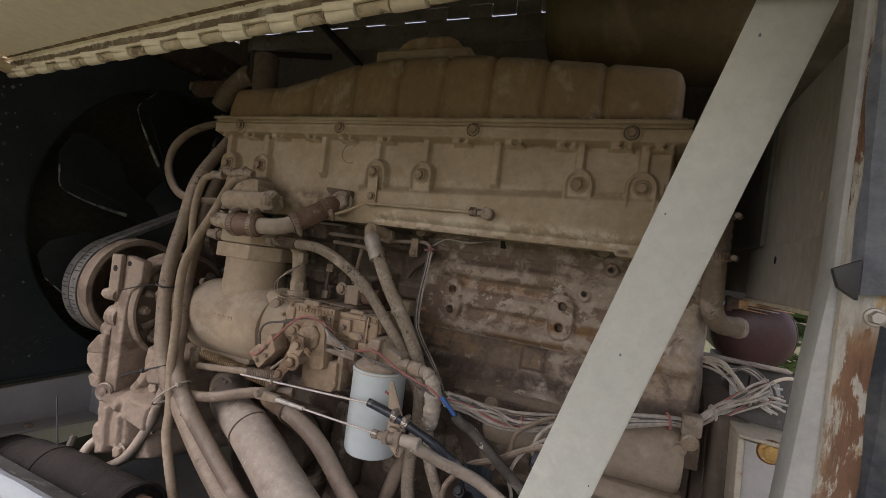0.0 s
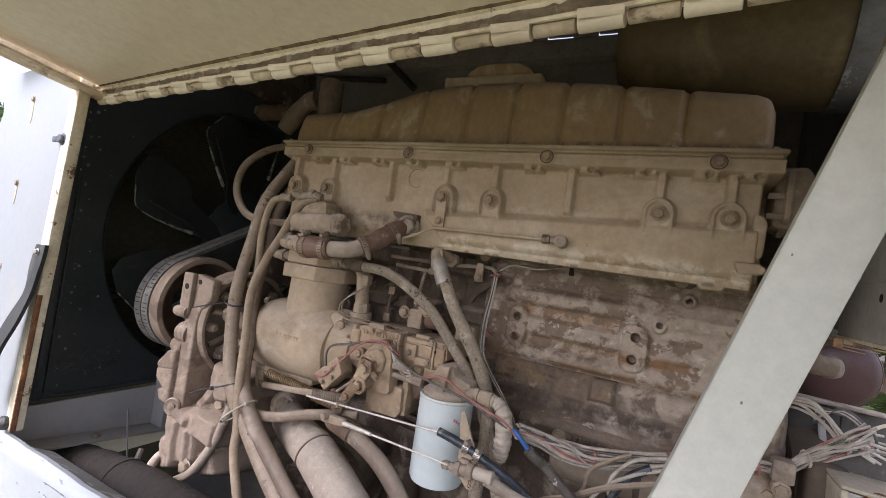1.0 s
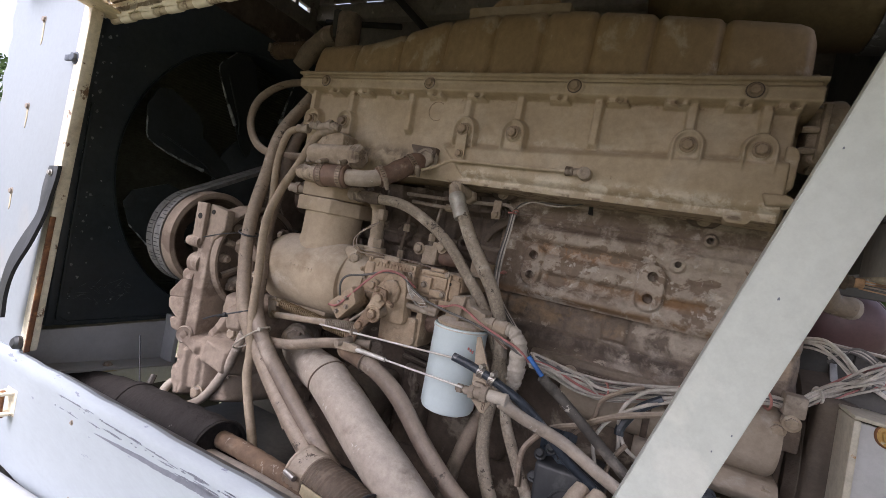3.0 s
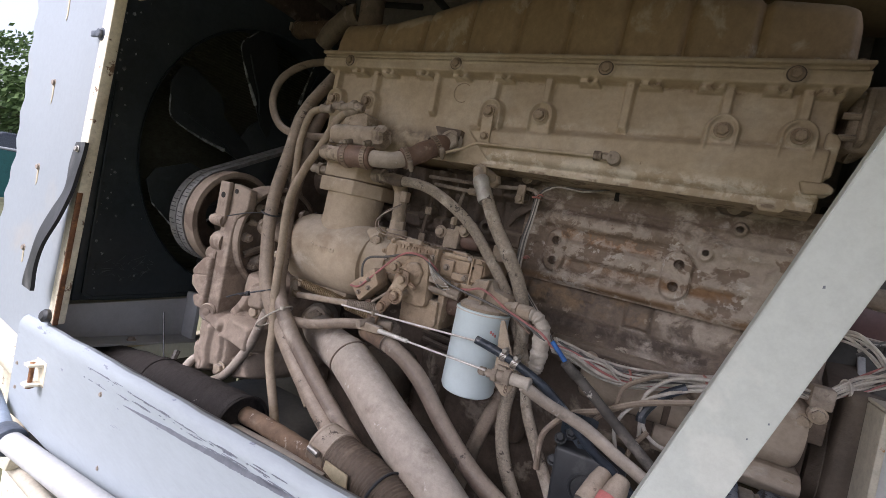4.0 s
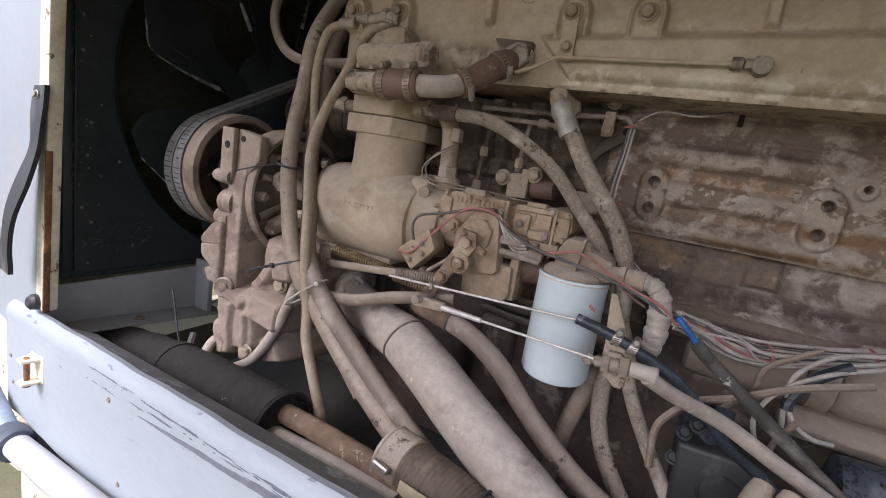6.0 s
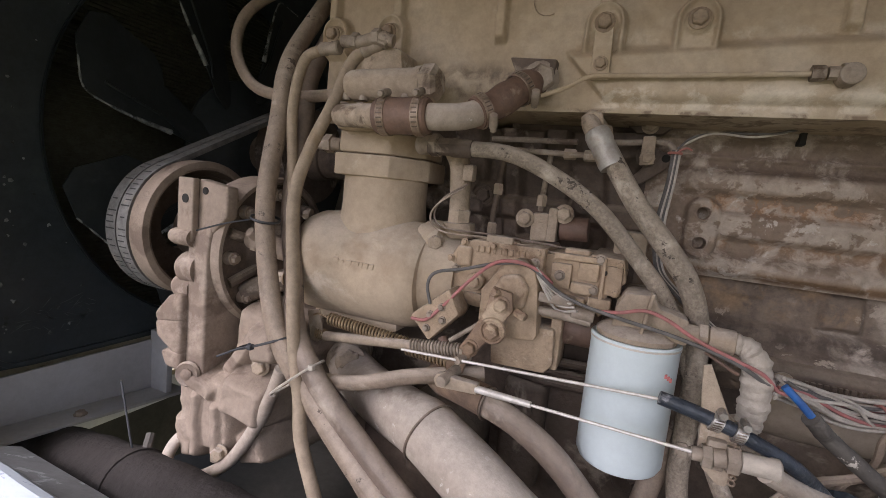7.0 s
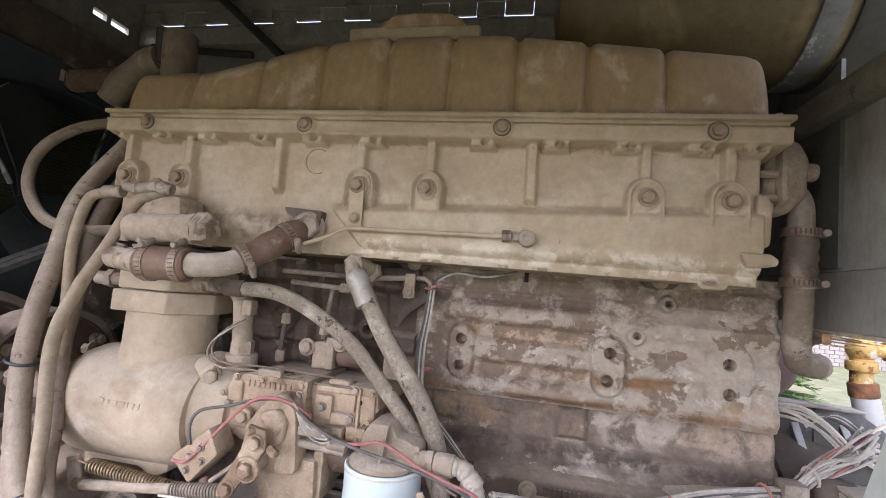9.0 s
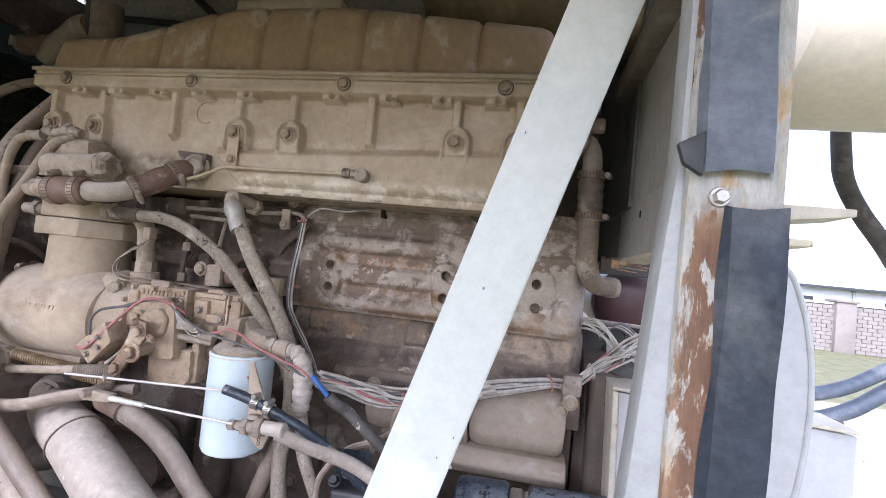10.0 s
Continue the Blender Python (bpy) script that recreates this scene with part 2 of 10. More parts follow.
DUSTSTEEL = material("dusty zinc fitting", (0.36, 0.30, 0.245), (0.22, 0.175, 0.135), 0.65, metal=0.1, scale=40, contrast=0.8, bump=0.35, bump_scale=200, stain=(0.14, 0.1, 0.075), stain_scale=30, stain_lo=0.58, stain_hi=0.66)
STEEL = material("bare steel", (0.5, 0.48, 0.45), (0.36, 0.33, 0.3), 0.4, metal=0.8, scale=60, contrast=0.7, bump=0.1)
CLAMP = material("worm-drive clamp steel", (0.32, 0.25, 0.195), (0.17, 0.115, 0.08), 0.45, metal=0.35, scale=70, contrast=0.9, bump=0.3, bump_scale=500)
RUSTHOSE = material("rust-brown silicone sleeve", (0.195, 0.118, 0.086), (0.12, 0.077, 0.058), 0.65, scale=30, contrast=0.8, stain=(0.33, 0.25, 0.19), stain_scale=18, stain_lo=0.58, stain_hi=0.66, bump=0.3, lumps=0.3, lump_scale=50)
RUST = material("flaking rust", (0.22, 0.1, 0.045), (0.11, 0.05, 0.028), 0.95, scale=45, contrast=0.9, stain=(0.42, 0.2, 0.08), stain_scale=20, bump=0.7, bump_scale=160)
WHITE = material("chalky white body paint", (0.285, 0.313, 0.34), (0.262, 0.285, 0.308), 0.45, scale=5, contrast=0.4, stain=(0.32, 0.31, 0.295), stain_scale=3,
                 stain_lo=0.6, stain_hi=0.8, bump=0.05, bump_scale=90, chips=(0.3, 0.31, 0.35), chip_scale=24, chip_lo=0.70, chip_hi=0.715, wear=0.06)
WHITE_WORN = material("scuffed white sill paint", (0.33, 0.364, 0.393), (0.3, 0.328, 0.355), 0.5, scale=7, contrast=0.4, bump=0.1, bump_scale=90,
                      chips=(0.17, 0.18, 0.23), chip_scale=20, chip_lo=0.645, chip_hi=0.66, streak=(0.35, 1.5, 1.5), wear=0.06)
CREAM = material("cream underside paint", (0.8, 0.73, 0.59), (0.74, 0.665, 0.53), 0.55, scale=3, contrast=0.5, stain=(0.55, 0.47, 0.36), stain_scale=2.2,
                 stain_lo=0.55, stain_hi=0.8, bump=0.05, bump_scale=60, chips=(0.32, 0.2, 0.12), chip_scale=30, chip_lo=0.715, chip_hi=0.73, wear=0.1)
CREAM_RUST = material("cream paint with rusty flakes", (0.8, 0.73, 0.58), (0.7, 0.62, 0.475), 0.65, scale=6, contrast=0.5, stain=(0.5, 0.4, 0.28), stain_scale=9,
                      stain_lo=0.55, stain_hi=0.75, bump=0.2, bump_scale=90, chips=(0.2, 0.12, 0.075), chip_scale=26, chip_lo=0.60, chip_hi=0.63)
POST = material("grey-white post paint", (0.36, 0.365, 0.365), (0.30, 0.30, 0.295), 0.5, scale=6, contrast=0.6, bump=0.12, bump_scale=80, stain=(0.42, 0.42, 0.41), stain_scale=7,
                chips=(0.27, 0.16, 0.085), chip_scale=20, chip_lo=0.675, chip_hi=0.69, wear=0.16)
POST_RUST = material("post edge with peeling paint and rust", (0.44, 0.43, 0.4), (0.37, 0.35, 0.31), 0.75, scale=9, contrast=0.7, bump=0.6, bump_scale=90,
                     stain=(0.42, 0.30, 0.17), stain_scale=24, stain_lo=0.58, stain_hi=0.64, chips=(0.165, 0.088, 0.052), chip_scale=13, chip_lo=0.56, chip_hi=0.58, streak=(1.8, 1, 0.5), wear=0.3,
                     bands=((1.28, 0.3, 0.02, (0.31, 0.19, 0.1), 0.160, 0.24, 0.44, 0.49), (1.28, 0.29, 0.03, (0.15, 0.08, 0.048), 0.166, 0.24, 0.44, 0.475)),
                     flakes=(0.45, 0.4, 0.31), flake_scale=46, flake_lo=0.6, flake_hi=0.62, lumps=0.7, lump_scale=50)
BRACE = material("pale grey brace paint", (0.53, 0.55, 0.52), (0.505, 0.524, 0.494), 0.42, scale=4, contrast=0.35, bump=0.08, bump_scale=80, stain=(0.56, 0.57, 0.535), stain_scale=5, stain_lo=0.52, stain_hi=0.56,
                 chips=(0.3, 0.26, 0.19), chip_scale=42, chip_lo=0.715, chip_hi=0.725, wear=0.09, lumps=0.12, lump_scale=10)
PANELRAIL = material("brown-grey dusty rail", (0.3, 0.265, 0.215), (0.19, 0.168, 0.135), 0.7, scale=8, contrast=0.8, stain=(0.4, 0.36, 0.3), stain_scale=7, bump=0.3, chips=(0.08, 0.07, 0.058), chip_scale=9, chip_lo=0.6, chip_hi=0.66)
GREENSHEET = material("grey-green sooty sheet", (0.215, 0.222, 0.2), (0.14, 0.145, 0.13), 0.6, scale=5, contrast=0.7, stain=(0.08, 0.08, 0.072), stain_scale=8, stain_lo=0.56, stain_hi=0.66, bump=0.15)
INNER = material("dirty inner panel", (0.5, 0.48, 0.45), (0.41, 0.39, 0.36), 0.6, scale=3, contrast=0.6, stain=(0.24, 0.215, 0.18), stain_scale=4,
                 stain_lo=0.55, stain_hi=0.75, bump=0.08, bump_scale=60, streak=(1, 1, 0.5), chips=(0.2, 0.13, 0.09), chip_scale=26, chip_lo=0.69, chip_hi=0.72)
DUSTFLANGE = material("dirty folded flange", (0.23, 0.235, 0.24), (0.15, 0.15, 0.152), 0.6, scale=8, contrast=0.7, stain=(0.1, 0.095, 0.09), stain_scale=9, bump=0.2, flakes=(0.36, 0.37, 0.385), flake_scale=20, flake_lo=0.58, flake_hi=0.61)
HINGEPALE = material("pale dusty hinge steel", (0.62, 0.57, 0.48), (0.48, 0.44, 0.37), 0.65, scale=8, contrast=0.7, stain=(0.3, 0.26, 0.2), stain_scale=9, bump=0.2)
SEAMDIRT = material("dark seam dirt", (0.22, 0.16, 0.095), (0.12, 0.085, 0.05), 0.95, scale=30, contrast=0.9, stain=(0.3, 0.235, 0.15), stain_scale=30, stain_lo=0.54, stain_hi=0.62, bump=0.5, bump_scale=120)
ENDRUST = material("stained cream flange", (0.72, 0.61, 0.44), (0.6, 0.48, 0.32), 0.7, scale=9, contrast=0.7, stain=(0.36, 0.24, 0.13), stain_scale=14, stain_lo=0.53, stain_hi=0.63, bump=0.3, chips=(0.17, 0.09, 0.05), chip_scale=24, chip_lo=0.6, chip_hi=0.62)
KNUCKLE = material("tan dirty hinge knuckle", (0.58, 0.5, 0.37), (0.43, 0.355, 0.255), 0.7, scale=20, contrast=0.8, stain=(0.2, 0.145, 0.1), stain_scale=24, stain_lo=0.56, stain_hi=0.62, bump=0.4)
HINGERUST = material("brown flaking hinge paint", (0.44, 0.36, 0.265), (0.27, 0.205, 0.14), 0.8, scale=30, contrast=0.9, stain=(0.55, 0.49, 0.4), stain_scale=26, stain_lo=0.53, stain_hi=0.57, bump=0.6, bump_scale=120, lumps=0.6, lump_scale=60)
FLANGE = material("pale grey folded flange", (0.42, 0.425, 0.42), (0.34, 0.335, 0.325), 0.55, scale=7, contrast=0.6, stain=(0.27, 0.25, 0.225), stain_scale=5,
                  stain_lo=0.55, stain_hi=0.7, bump=0.1, chips=(0.2, 0.17, 0.14), chip_scale=30, chip_lo=0.68, chip_hi=0.7)
GREYRAIL = material("grey painted rail with dust", (0.38, 0.38, 0.38), (0.3, 0.295, 0.29), 0.65, scale=8, contrast=0.6, stain=(0.27, 0.25, 0.22), stain_scale=6,
                    bump=0.12, dust_light_up=(0.33, 0.31, 0.28))
# also colours sheets and pocket walls that only stand for shade
DARK = material("sooty dark sheet, also a shade stand-in", (0.085, 0.08, 0.07), (0.05, 0.047, 0.042), 0.75, scale=6, contrast=0.6, stain=(0.1, 0.09, 0.075), stain_scale=3, bump=0.1)
ROOFSHEET = material("sooty roof sheet", (0.5, 0.46, 0.385), (0.33, 0.3, 0.25), 0.7, scale=5, contrast=0.8, stain=(0.58, 0.54, 0.46), stain_scale=4, bump=0.1, chips=(0.12, 0.1, 0.08), chip_scale=6, chip_lo=0.58, chip_hi=0.66)
BACKGREY = material("grey-brown back panel", (0.47, 0.44, 0.385), (0.35, 0.325, 0.285), 0.75, scale=4, contrast=0.5, stain=(0.55, 0.52, 0.46), stain_scale=3, bump=0.08)
BLACK = material("black painted shroud", (0.06, 0.072, 0.08), (0.038, 0.048, 0.054), 0.36, scale=9, contrast=0.5, bump=0.12, bump_scale=60,
                 stain=(0.075, 0.095, 0.095), stain_scale=5, stain_lo=0.5, stain_hi=0.75, chips=(0.42, 0.44, 0.46), chip_scale=13, chip_lo=0.745, chip_hi=0.755, lumps=0.25, lump_scale=14)
FANMAT = material("black fan blade", (0.05, 0.058, 0.06), (0.026, 0.031, 0.033), 0.34, scale=12, contrast=0.5, bump=0.15,
                  stain=(0.075, 0.083, 0.08), stain_scale=9, stain_lo=0.6, stain_hi=0.8, lumps=0.3, lump_scale=16)
FANEDGE = material("worn pale blade edge", (0.5, 0.52, 0.52), (0.12, 0.13, 0.13), 0.6, scale=34, contrast=1.0, bump=0.2, stain=(0.04, 0.045, 0.045), stain_scale=30, stain_lo=0.52, stain_hi=0.56)
CORE = material("dusty radiator core", (0.14, 0.135, 0.095), (0.085, 0.082, 0.056), 0.9, scale=60, contrast=0.7, bump=0.5, bump_scale=300)
BELT = material("worn ribbed belt", (0.27, 0.262, 0.255), (0.16, 0.155, 0.15), 0.75, scale=40, contrast=0.9, bump=0.4, stain=(0.35, 0.31, 0.27), stain_scale=30, lumps=0.3)
BELTDARK = material("dark belt groove", (0.07, 0.067, 0.064), (0.035, 0.034, 0.033), 0.8, scale=60)
RUBBER = material("weathered black rubber strip", (0.085, 0.1, 0.13), (0.055, 0.066, 0.087), 0.45, scale=7, contrast=0.7, stain=(0.2, 0.208, 0.225), stain_scale=7,
                  stain_lo=0.54, stain_hi=0.66, bump=0.3, bump_scale=90, chips=(0.04, 0.045, 0.058), chip_scale=18, chip_lo=0.65, chip_hi=0.69, wear=0.3, lumps=0.4, lump_scale=25)
RUBBER_PALE = material("bleached dusty rubber strip", (0.3, 0.32, 0.375), (0.21, 0.232, 0.285), 0.5, scale=6, contrast=0.7, stain=(0.42, 0.405, 0.375), stain_scale=9,
                       stain_lo=0.52, stain_hi=0.58, bump=0.3, bump_scale=90, chips=(0.1, 0.115, 0.15), chip_scale=14, chip_lo=0.62, chip_hi=0.66, wear=0.3, lumps=0.5, lump_scale=22)
CABLE = material("dusty black cable", (0.115, 0.102, 0.09), (0.06, 0.053, 0.047), 0.75, scale=30, contrast=0.8, stain=(0.24, 0.21, 0.185), stain_scale=12, bump=0.4, chips=(0.46, 0.42, 0.38), chip_scale=26, chip_lo=0.63, chip_hi=0.65, lumps=0.4, lump_scale=50)
BLUECABLE = material("dusty blue-black cable", (0.04, 0.05, 0.068), (0.022, 0.027, 0.036), 0.35, scale=40, contrast=0.8, stain=(0.26, 0.26, 0.28), stain_scale=24, stain_lo=0.57, stain_hi=0.63, bump=0.4, lumps=0.4, lump_scale=60)
REDWIRE = material("faded red wire", (0.45, 0.16, 0.155), (0.33, 0.15, 0.14), 0.6, scale=60, contrast=0.8)
PALEWIRE = material("dusty off-white wire", (0.68, 0.64, 0.57), (0.5, 0.46, 0.4), 0.65, scale=50, contrast=0.8)
GREYWIRE = material("dusty grey wire", (0.56, 0.515, 0.465), (0.36, 0.325, 0.285), 0.7, scale=50, contrast=0.8)
DARKWIRE = material("dark wire", (0.15, 0.14, 0.135), (0.09, 0.085, 0.08), 0.7, scale=60, contrast=0.8)
BLUETAPE = material("blue tape", (0.025, 0.14, 0.44), (0.03, 0.09, 0.27), 0.45, scale=50, contrast=0.8)
REDTIE = material("faded red cable tie", (0.44, 0.17, 0.145), (0.36, 0.17, 0.14), 0.5, scale=40)
BLACKTIE = material("black cable tie", (0.04, 0.042, 0.048), None, 0.5)
WHITETIE = material("tan cable tie", (0.5, 0.45, 0.38), None, 0.6)
FILTER = material("white filter can", (0.64, 0.72, 0.745), (0.6, 0.675, 0.695), 0.35, scale=5, contrast=0.3, stain=(0.58, 0.55, 0.5), stain_scale=6, stain_lo=0.62, stain_hi=0.85,
                  bump=0.03, wear=0.05)
FILTERRIM = material("filter rim ring", (0.66, 0.62, 0.56), (0.5, 0.45, 0.39), 0.5, scale=30, bump=0.1)
GREYMARK = material("grey print", (0.17, 0.18, 0.215), None, 0.6)
REDMARK = material("red print", (0.62, 0.2, 0.19), None, 0.6)
SPRING = material("oily spring steel", (0.4, 0.3, 0.19), (0.24, 0.17, 0.1), 0.45, metal=0.6, scale=60, contrast=0.8)
ROD = material("bare control rod", (0.66, 0.63, 0.6), (0.5, 0.46, 0.42), 0.45, metal=0.3, scale=80, contrast=0.7)
PLASTICWRAP = material("dusty tape wrap", (0.47, 0.42, 0.36), (0.38, 0.33, 0.28), 0.7, scale=22, contrast=0.7, bump=0.4, bump_scale=70)
EXHAUST = material("dark dusty exhaust wrap", (0.026, 0.023, 0.022), (0.015, 0.013, 0.0125), 0.9, scale=14, contrast=0.7, stain=(0.06, 0.05, 0.047), stain_scale=8, bump=0.6, spec=0.25,
                   dust_light_up=(0.034, 0.029, 0.027), chips=(0.2, 0.19, 0.18), chip_scale=30, chip_lo=0.69, chip_hi=0.71, lumps=0.8, lump_scale=40)
RUSTPIPE = material("rusty brown pipe", (0.22, 0.145, 0.095), (0.12, 0.08, 0.056), 0.85, scale=24, contrast=0.9, stain=(0.3, 0.235, 0.175), stain_scale=14, bump=0.5, flakes=(0.42, 0.36, 0.3), flake_scale=45, flake_lo=0.62, flake_hi=0.65)
RIBBROWN = material("dark brown ribbed rubber", (0.15, 0.112, 0.083), (0.095, 0.072, 0.055), 0.8, scale=20, contrast=0.8, stain=(0.24, 0.19, 0.145), stain_scale=12, bump=0.2)
TAG = material("cream metal tag", (0.55, 0.47, 0.32), (0.46, 0.38, 0.25), 0.6, scale=12, contrast=0.6, chips=(0.25, 0.14, 0.06), chip_scale=30, chip_lo=0.66, chip_hi=0.69)
TANK = material("brown tank paint", (0.2, 0.15, 0.075), (0.14, 0.105, 0.055), 0.5, scale=5, contrast=0.6, stain=(0.33, 0.26, 0.15), stain_scale=5, stain_lo=0.55, stain_hi=0.72,
                bump=0.08, chips=(0.085, 0.055, 0.03), chip_scale=12, chip_lo=0.64, chip_hi=0.67)
BLUESTEEL = material("chipped blue-grey paint", (0.0638, 0.084, 0.112), (0.0413, 0.0555, 0.075), 0.5, scale=20, contrast=0.7, chips=(0.014, 0.014, 0.017), chip_scale=85, chip_lo=0.545, chip_hi=0.565, bump=0.3, stain=(0.16, 0.17, 0.19), stain_scale=9)
BLACKBOX = material("black plastic housing", (0.03, 0.032, 0.036), (0.02, 0.021, 0.023), 0.5, scale=20, contrast=0.7, stain=(0.1, 0.1, 0.1), stain_scale=9, bump=0.1)
COPPER = material("dull copper terminals", (0.55, 0.34, 0.19), (0.36, 0.2, 0.1), 0.5, scale=40, contrast=0.8, stain=(0.2, 0.11, 0.06), stain_scale=30, bump=0.2)
BELLBROWN = material("dark brown oily bell housing", (0.125, 0.098, 0.076), (0.075, 0.058, 0.046), 0.7, scale=9, contrast=0.8, stain=(0.19, 0.15, 0.115), stain_scale=6, stain_lo=0.58, stain_hi=0.7, bump=0.4, bump_scale=110, wear=0.2, lumps=0.4, lump_scale=30)
# dark copy of the casting's colour, the shade of its pockets painted in
POCKET_SHADE = material("casting darkened for pocket shade", (0.13, 0.12, 0.112), (0.075, 0.07, 0.066), 0.7, scale=9, contrast=0.7, stain=(0.3, 0.285, 0.265), stain_scale=7, stain_lo=0.6, stain_hi=0.68, bump=0.3)
PLUM = material("plum red cylinder", (0.1, 0.05, 0.05), (0.07, 0.036, 0.036), 0.45, scale=6, contrast=0.5, bump=0.05)
YELLOW = material("rusty yellow pipe paint", (0.56, 0.37, 0.12), (0.47, 0.27, 0.075), 0.6, scale=9, contrast=0.7, chips=(0.22, 0.09, 0.035), chip_scale=26, chip_lo=0.54, chip_hi=0.58, flakes=(0.6, 0.54, 0.43), flake_scale=30, flake_lo=0.58, flake_hi=0.61, bump=0.2)
CREAMSTEEL = material("cream frame paint with rust edge", (0.52, 0.48, 0.39), (0.45, 0.4, 0.32), 0.55, scale=6, contrast=0.5, bump=0.1, chips=(0.4, 0.2, 0.07), chip_scale=13,
                      chip_lo=0.62, chip_hi=0.65)
GALV = material("white coated pipe", (0.5, 0.5, 0.505), (0.42, 0.415, 0.41), 0.5, scale=9, contrast=0.5, bump=0.05, wear=0.1)
BLUEPIPE = material("bluish steel tube", (0.36, 0.42, 0.5), (0.3, 0.35, 0.42), 0.35, metal=0.4, scale=9, contrast=0.5)
GRASS = material("mown grass", (0.085, 0.092, 0.036), (0.15, 0.138, 0.075), 0.95, scale=3, contrast=0.8, stain=(0.2, 0.18, 0.09), stain_scale=0.6, bump=0.8, bump_scale=40)
LEAF = material("green leaves", (0.11, 0.17, 0.05), (0.065, 0.11, 0.03), 0.8, scale=6, contrast=0.8)
NEEDLE = material("green needles", (0.13, 0.185, 0.055), (0.065, 0.105, 0.035), 0.8, scale=8, contrast=0.8)
BARK = material("bark", (0.12, 0.085, 0.06), None, 0.9, scale=12, bump=0.6)
CONCRETE = material("pale concrete", (0.5, 0.49, 0.46), (0.44, 0.43, 0.4), 0.9, scale=2, contrast=0.5, bump=0.2)
BRICKMAT = material("tan brick", (0.2, 0.177, 0.157), (0.165, 0.146, 0.13), 0.9, scale=8, contrast=0.7, bump=0.3)
MORTAR = material("mortar", (0.12, 0.108, 0.097), None, 0.95, scale=20)
STUCCO = material("pale house wall", (0.5, 0.52, 0.54), (0.46, 0.48, 0.5), 0.85, scale=3, contrast=0.4, wear=0.1)
ROOF = material("white metal roof", (0.78, 0.78, 0.78), (0.72, 0.72, 0.72), 0.5, scale=1.5, contrast=0.4, wear=0.1)
WINDOWDARK = material("dark window glass", (0.04, 0.045, 0.05), None, 0.1)
MESHGREEN = material("teal fence screen", (0.03, 0.13, 0.12), (0.02, 0.09, 0.085), 0.8, scale=14, contrast=0.6)
CARPAINT = material("dark car paint", (0.02, 0.023, 0.03), None, 0.25, coat=0.5)
HOLE = material("hole shadow steel", (0.02, 0.018, 0.016), None, 0.9)

# ---- builders ----
ORIGIN = {}


def finish(bm, smooth=35):
    bmesh.ops.recalc_face_normals(bm, faces=bm.faces)
    lim = math.cos(radians(smooth))
    for f in bm.faces:
        f.smooth = True
    for e in bm.edges:
        if len(e.link_faces) != 2 or e.link_faces[0].normal.dot(e.link_faces[1].normal) < lim:
            e.smooth = False


def link(name, bm, mat, smooth=35):
    finish(bm, smooth)
    me = bpy.data.meshes.new(name)
    bm.to_mesh(me)
    bm.free()
    me.materials.append(mat)
    return new(name, me)


def thing(name, base, label, category, group="", kind=""):
    ob = new(name)
    ob.empty_display_size = 0.05
    ob.location = base
    ORIGIN[ob.name] = Vector(base)
    return tagged(ob, label, category, group, kind)


def part(name, bm, mat, parent, label=""):
    ob = link(name, bm, mat)
    ob.parent = parent
    if parent.name in ORIGIN:
        ob.matrix_parent_inverse = Matrix.Translation(-ORIGIN[parent.name])
    return tagged(ob, label)


def solo(name, bm, mat, label, category, group="", kind=""):
    return tagged(link(name, bm, mat), label, category, group, kind)


def join(bm, other, m=None):
    me = bpy.data.meshes.new("tmp")
    other.to_mesh(me)
    other.free()
    if m is not None:
        me.transform(m)
    bm.from_mesh(me)
    bpy.data.meshes.remove(me)
    return bm


def box(bm, lo, hi, bevel=0.0, seg=2):
    b = bmesh.new()
    bmesh.ops.create_cube(b, size=1.0)
    lo, hi = Vector(lo), Vector(hi)
    for v in b.verts:
        v.co = Vector(((lo[i] + hi[i]) / 2 + v.co[i] * (hi[i] - lo[i]) for i in range(3)))
    if bevel:
        bmesh.ops.bevel(b, geom=list(b.edges), offset=bevel, segments=seg, profile=0.5, affect="EDGES", clamp_overlap=True)
    return join(bm, b)


def prism(bm, pts, axis, a, b_, bevel=0.0, seg=2):
    """Extrudes a polygon along an axis; pts are the other two coordinates in x, y, z order."""
    b = bmesh.new()

    def at(p, v):
        q = list(p)
        q.insert(axis, v)
        return q
    lo = [b.verts.new(at(p, a)) for p in pts]
    hi = [b.verts.new(at(p, b_)) for p in pts]
    b.faces.new(lo)
    b.faces.new(hi)
    for i in range(len(pts)):
        j = (i + 1) % len(pts)
        b.faces.new((lo[i], lo[j], hi[j], hi[i]))
    bmesh.ops.recalc_face_normals(b, faces=b.faces)
    if bevel:
        bmesh.ops.bevel(b, geom=list(b.edges), offset=bevel, segments=seg, profile=0.5, affect="EDGES", clamp_overlap=True)
    return join(bm, b)


def lathe(bm, profile, p0, direction, seg=32, cap=True):
    """Turns (radius, height) pairs round the axis through p0."""
    z = Vector(direction).normalized()
    x = z.orthogonal().normalized()
    y = z.cross(x)
    rings = []
    for r, h in profile:
        rings.append([bm.verts.new(Vector(p0) + z * h + (x * math.cos(2 * math.pi * i / seg) + y * math.sin(2 * math.pi * i / seg)) * max(r, 0.0002))
                      for i in range(seg)])
    for a, b in zip(rings, rings[1:]):
        for i in range(seg):
            j = (i + 1) % seg
            bm.faces.new((a[i], a[j], b[j], b[i]))
    if cap:
        bm.faces.new(rings[0])
        bm.faces.new(rings[-1])
    return bm


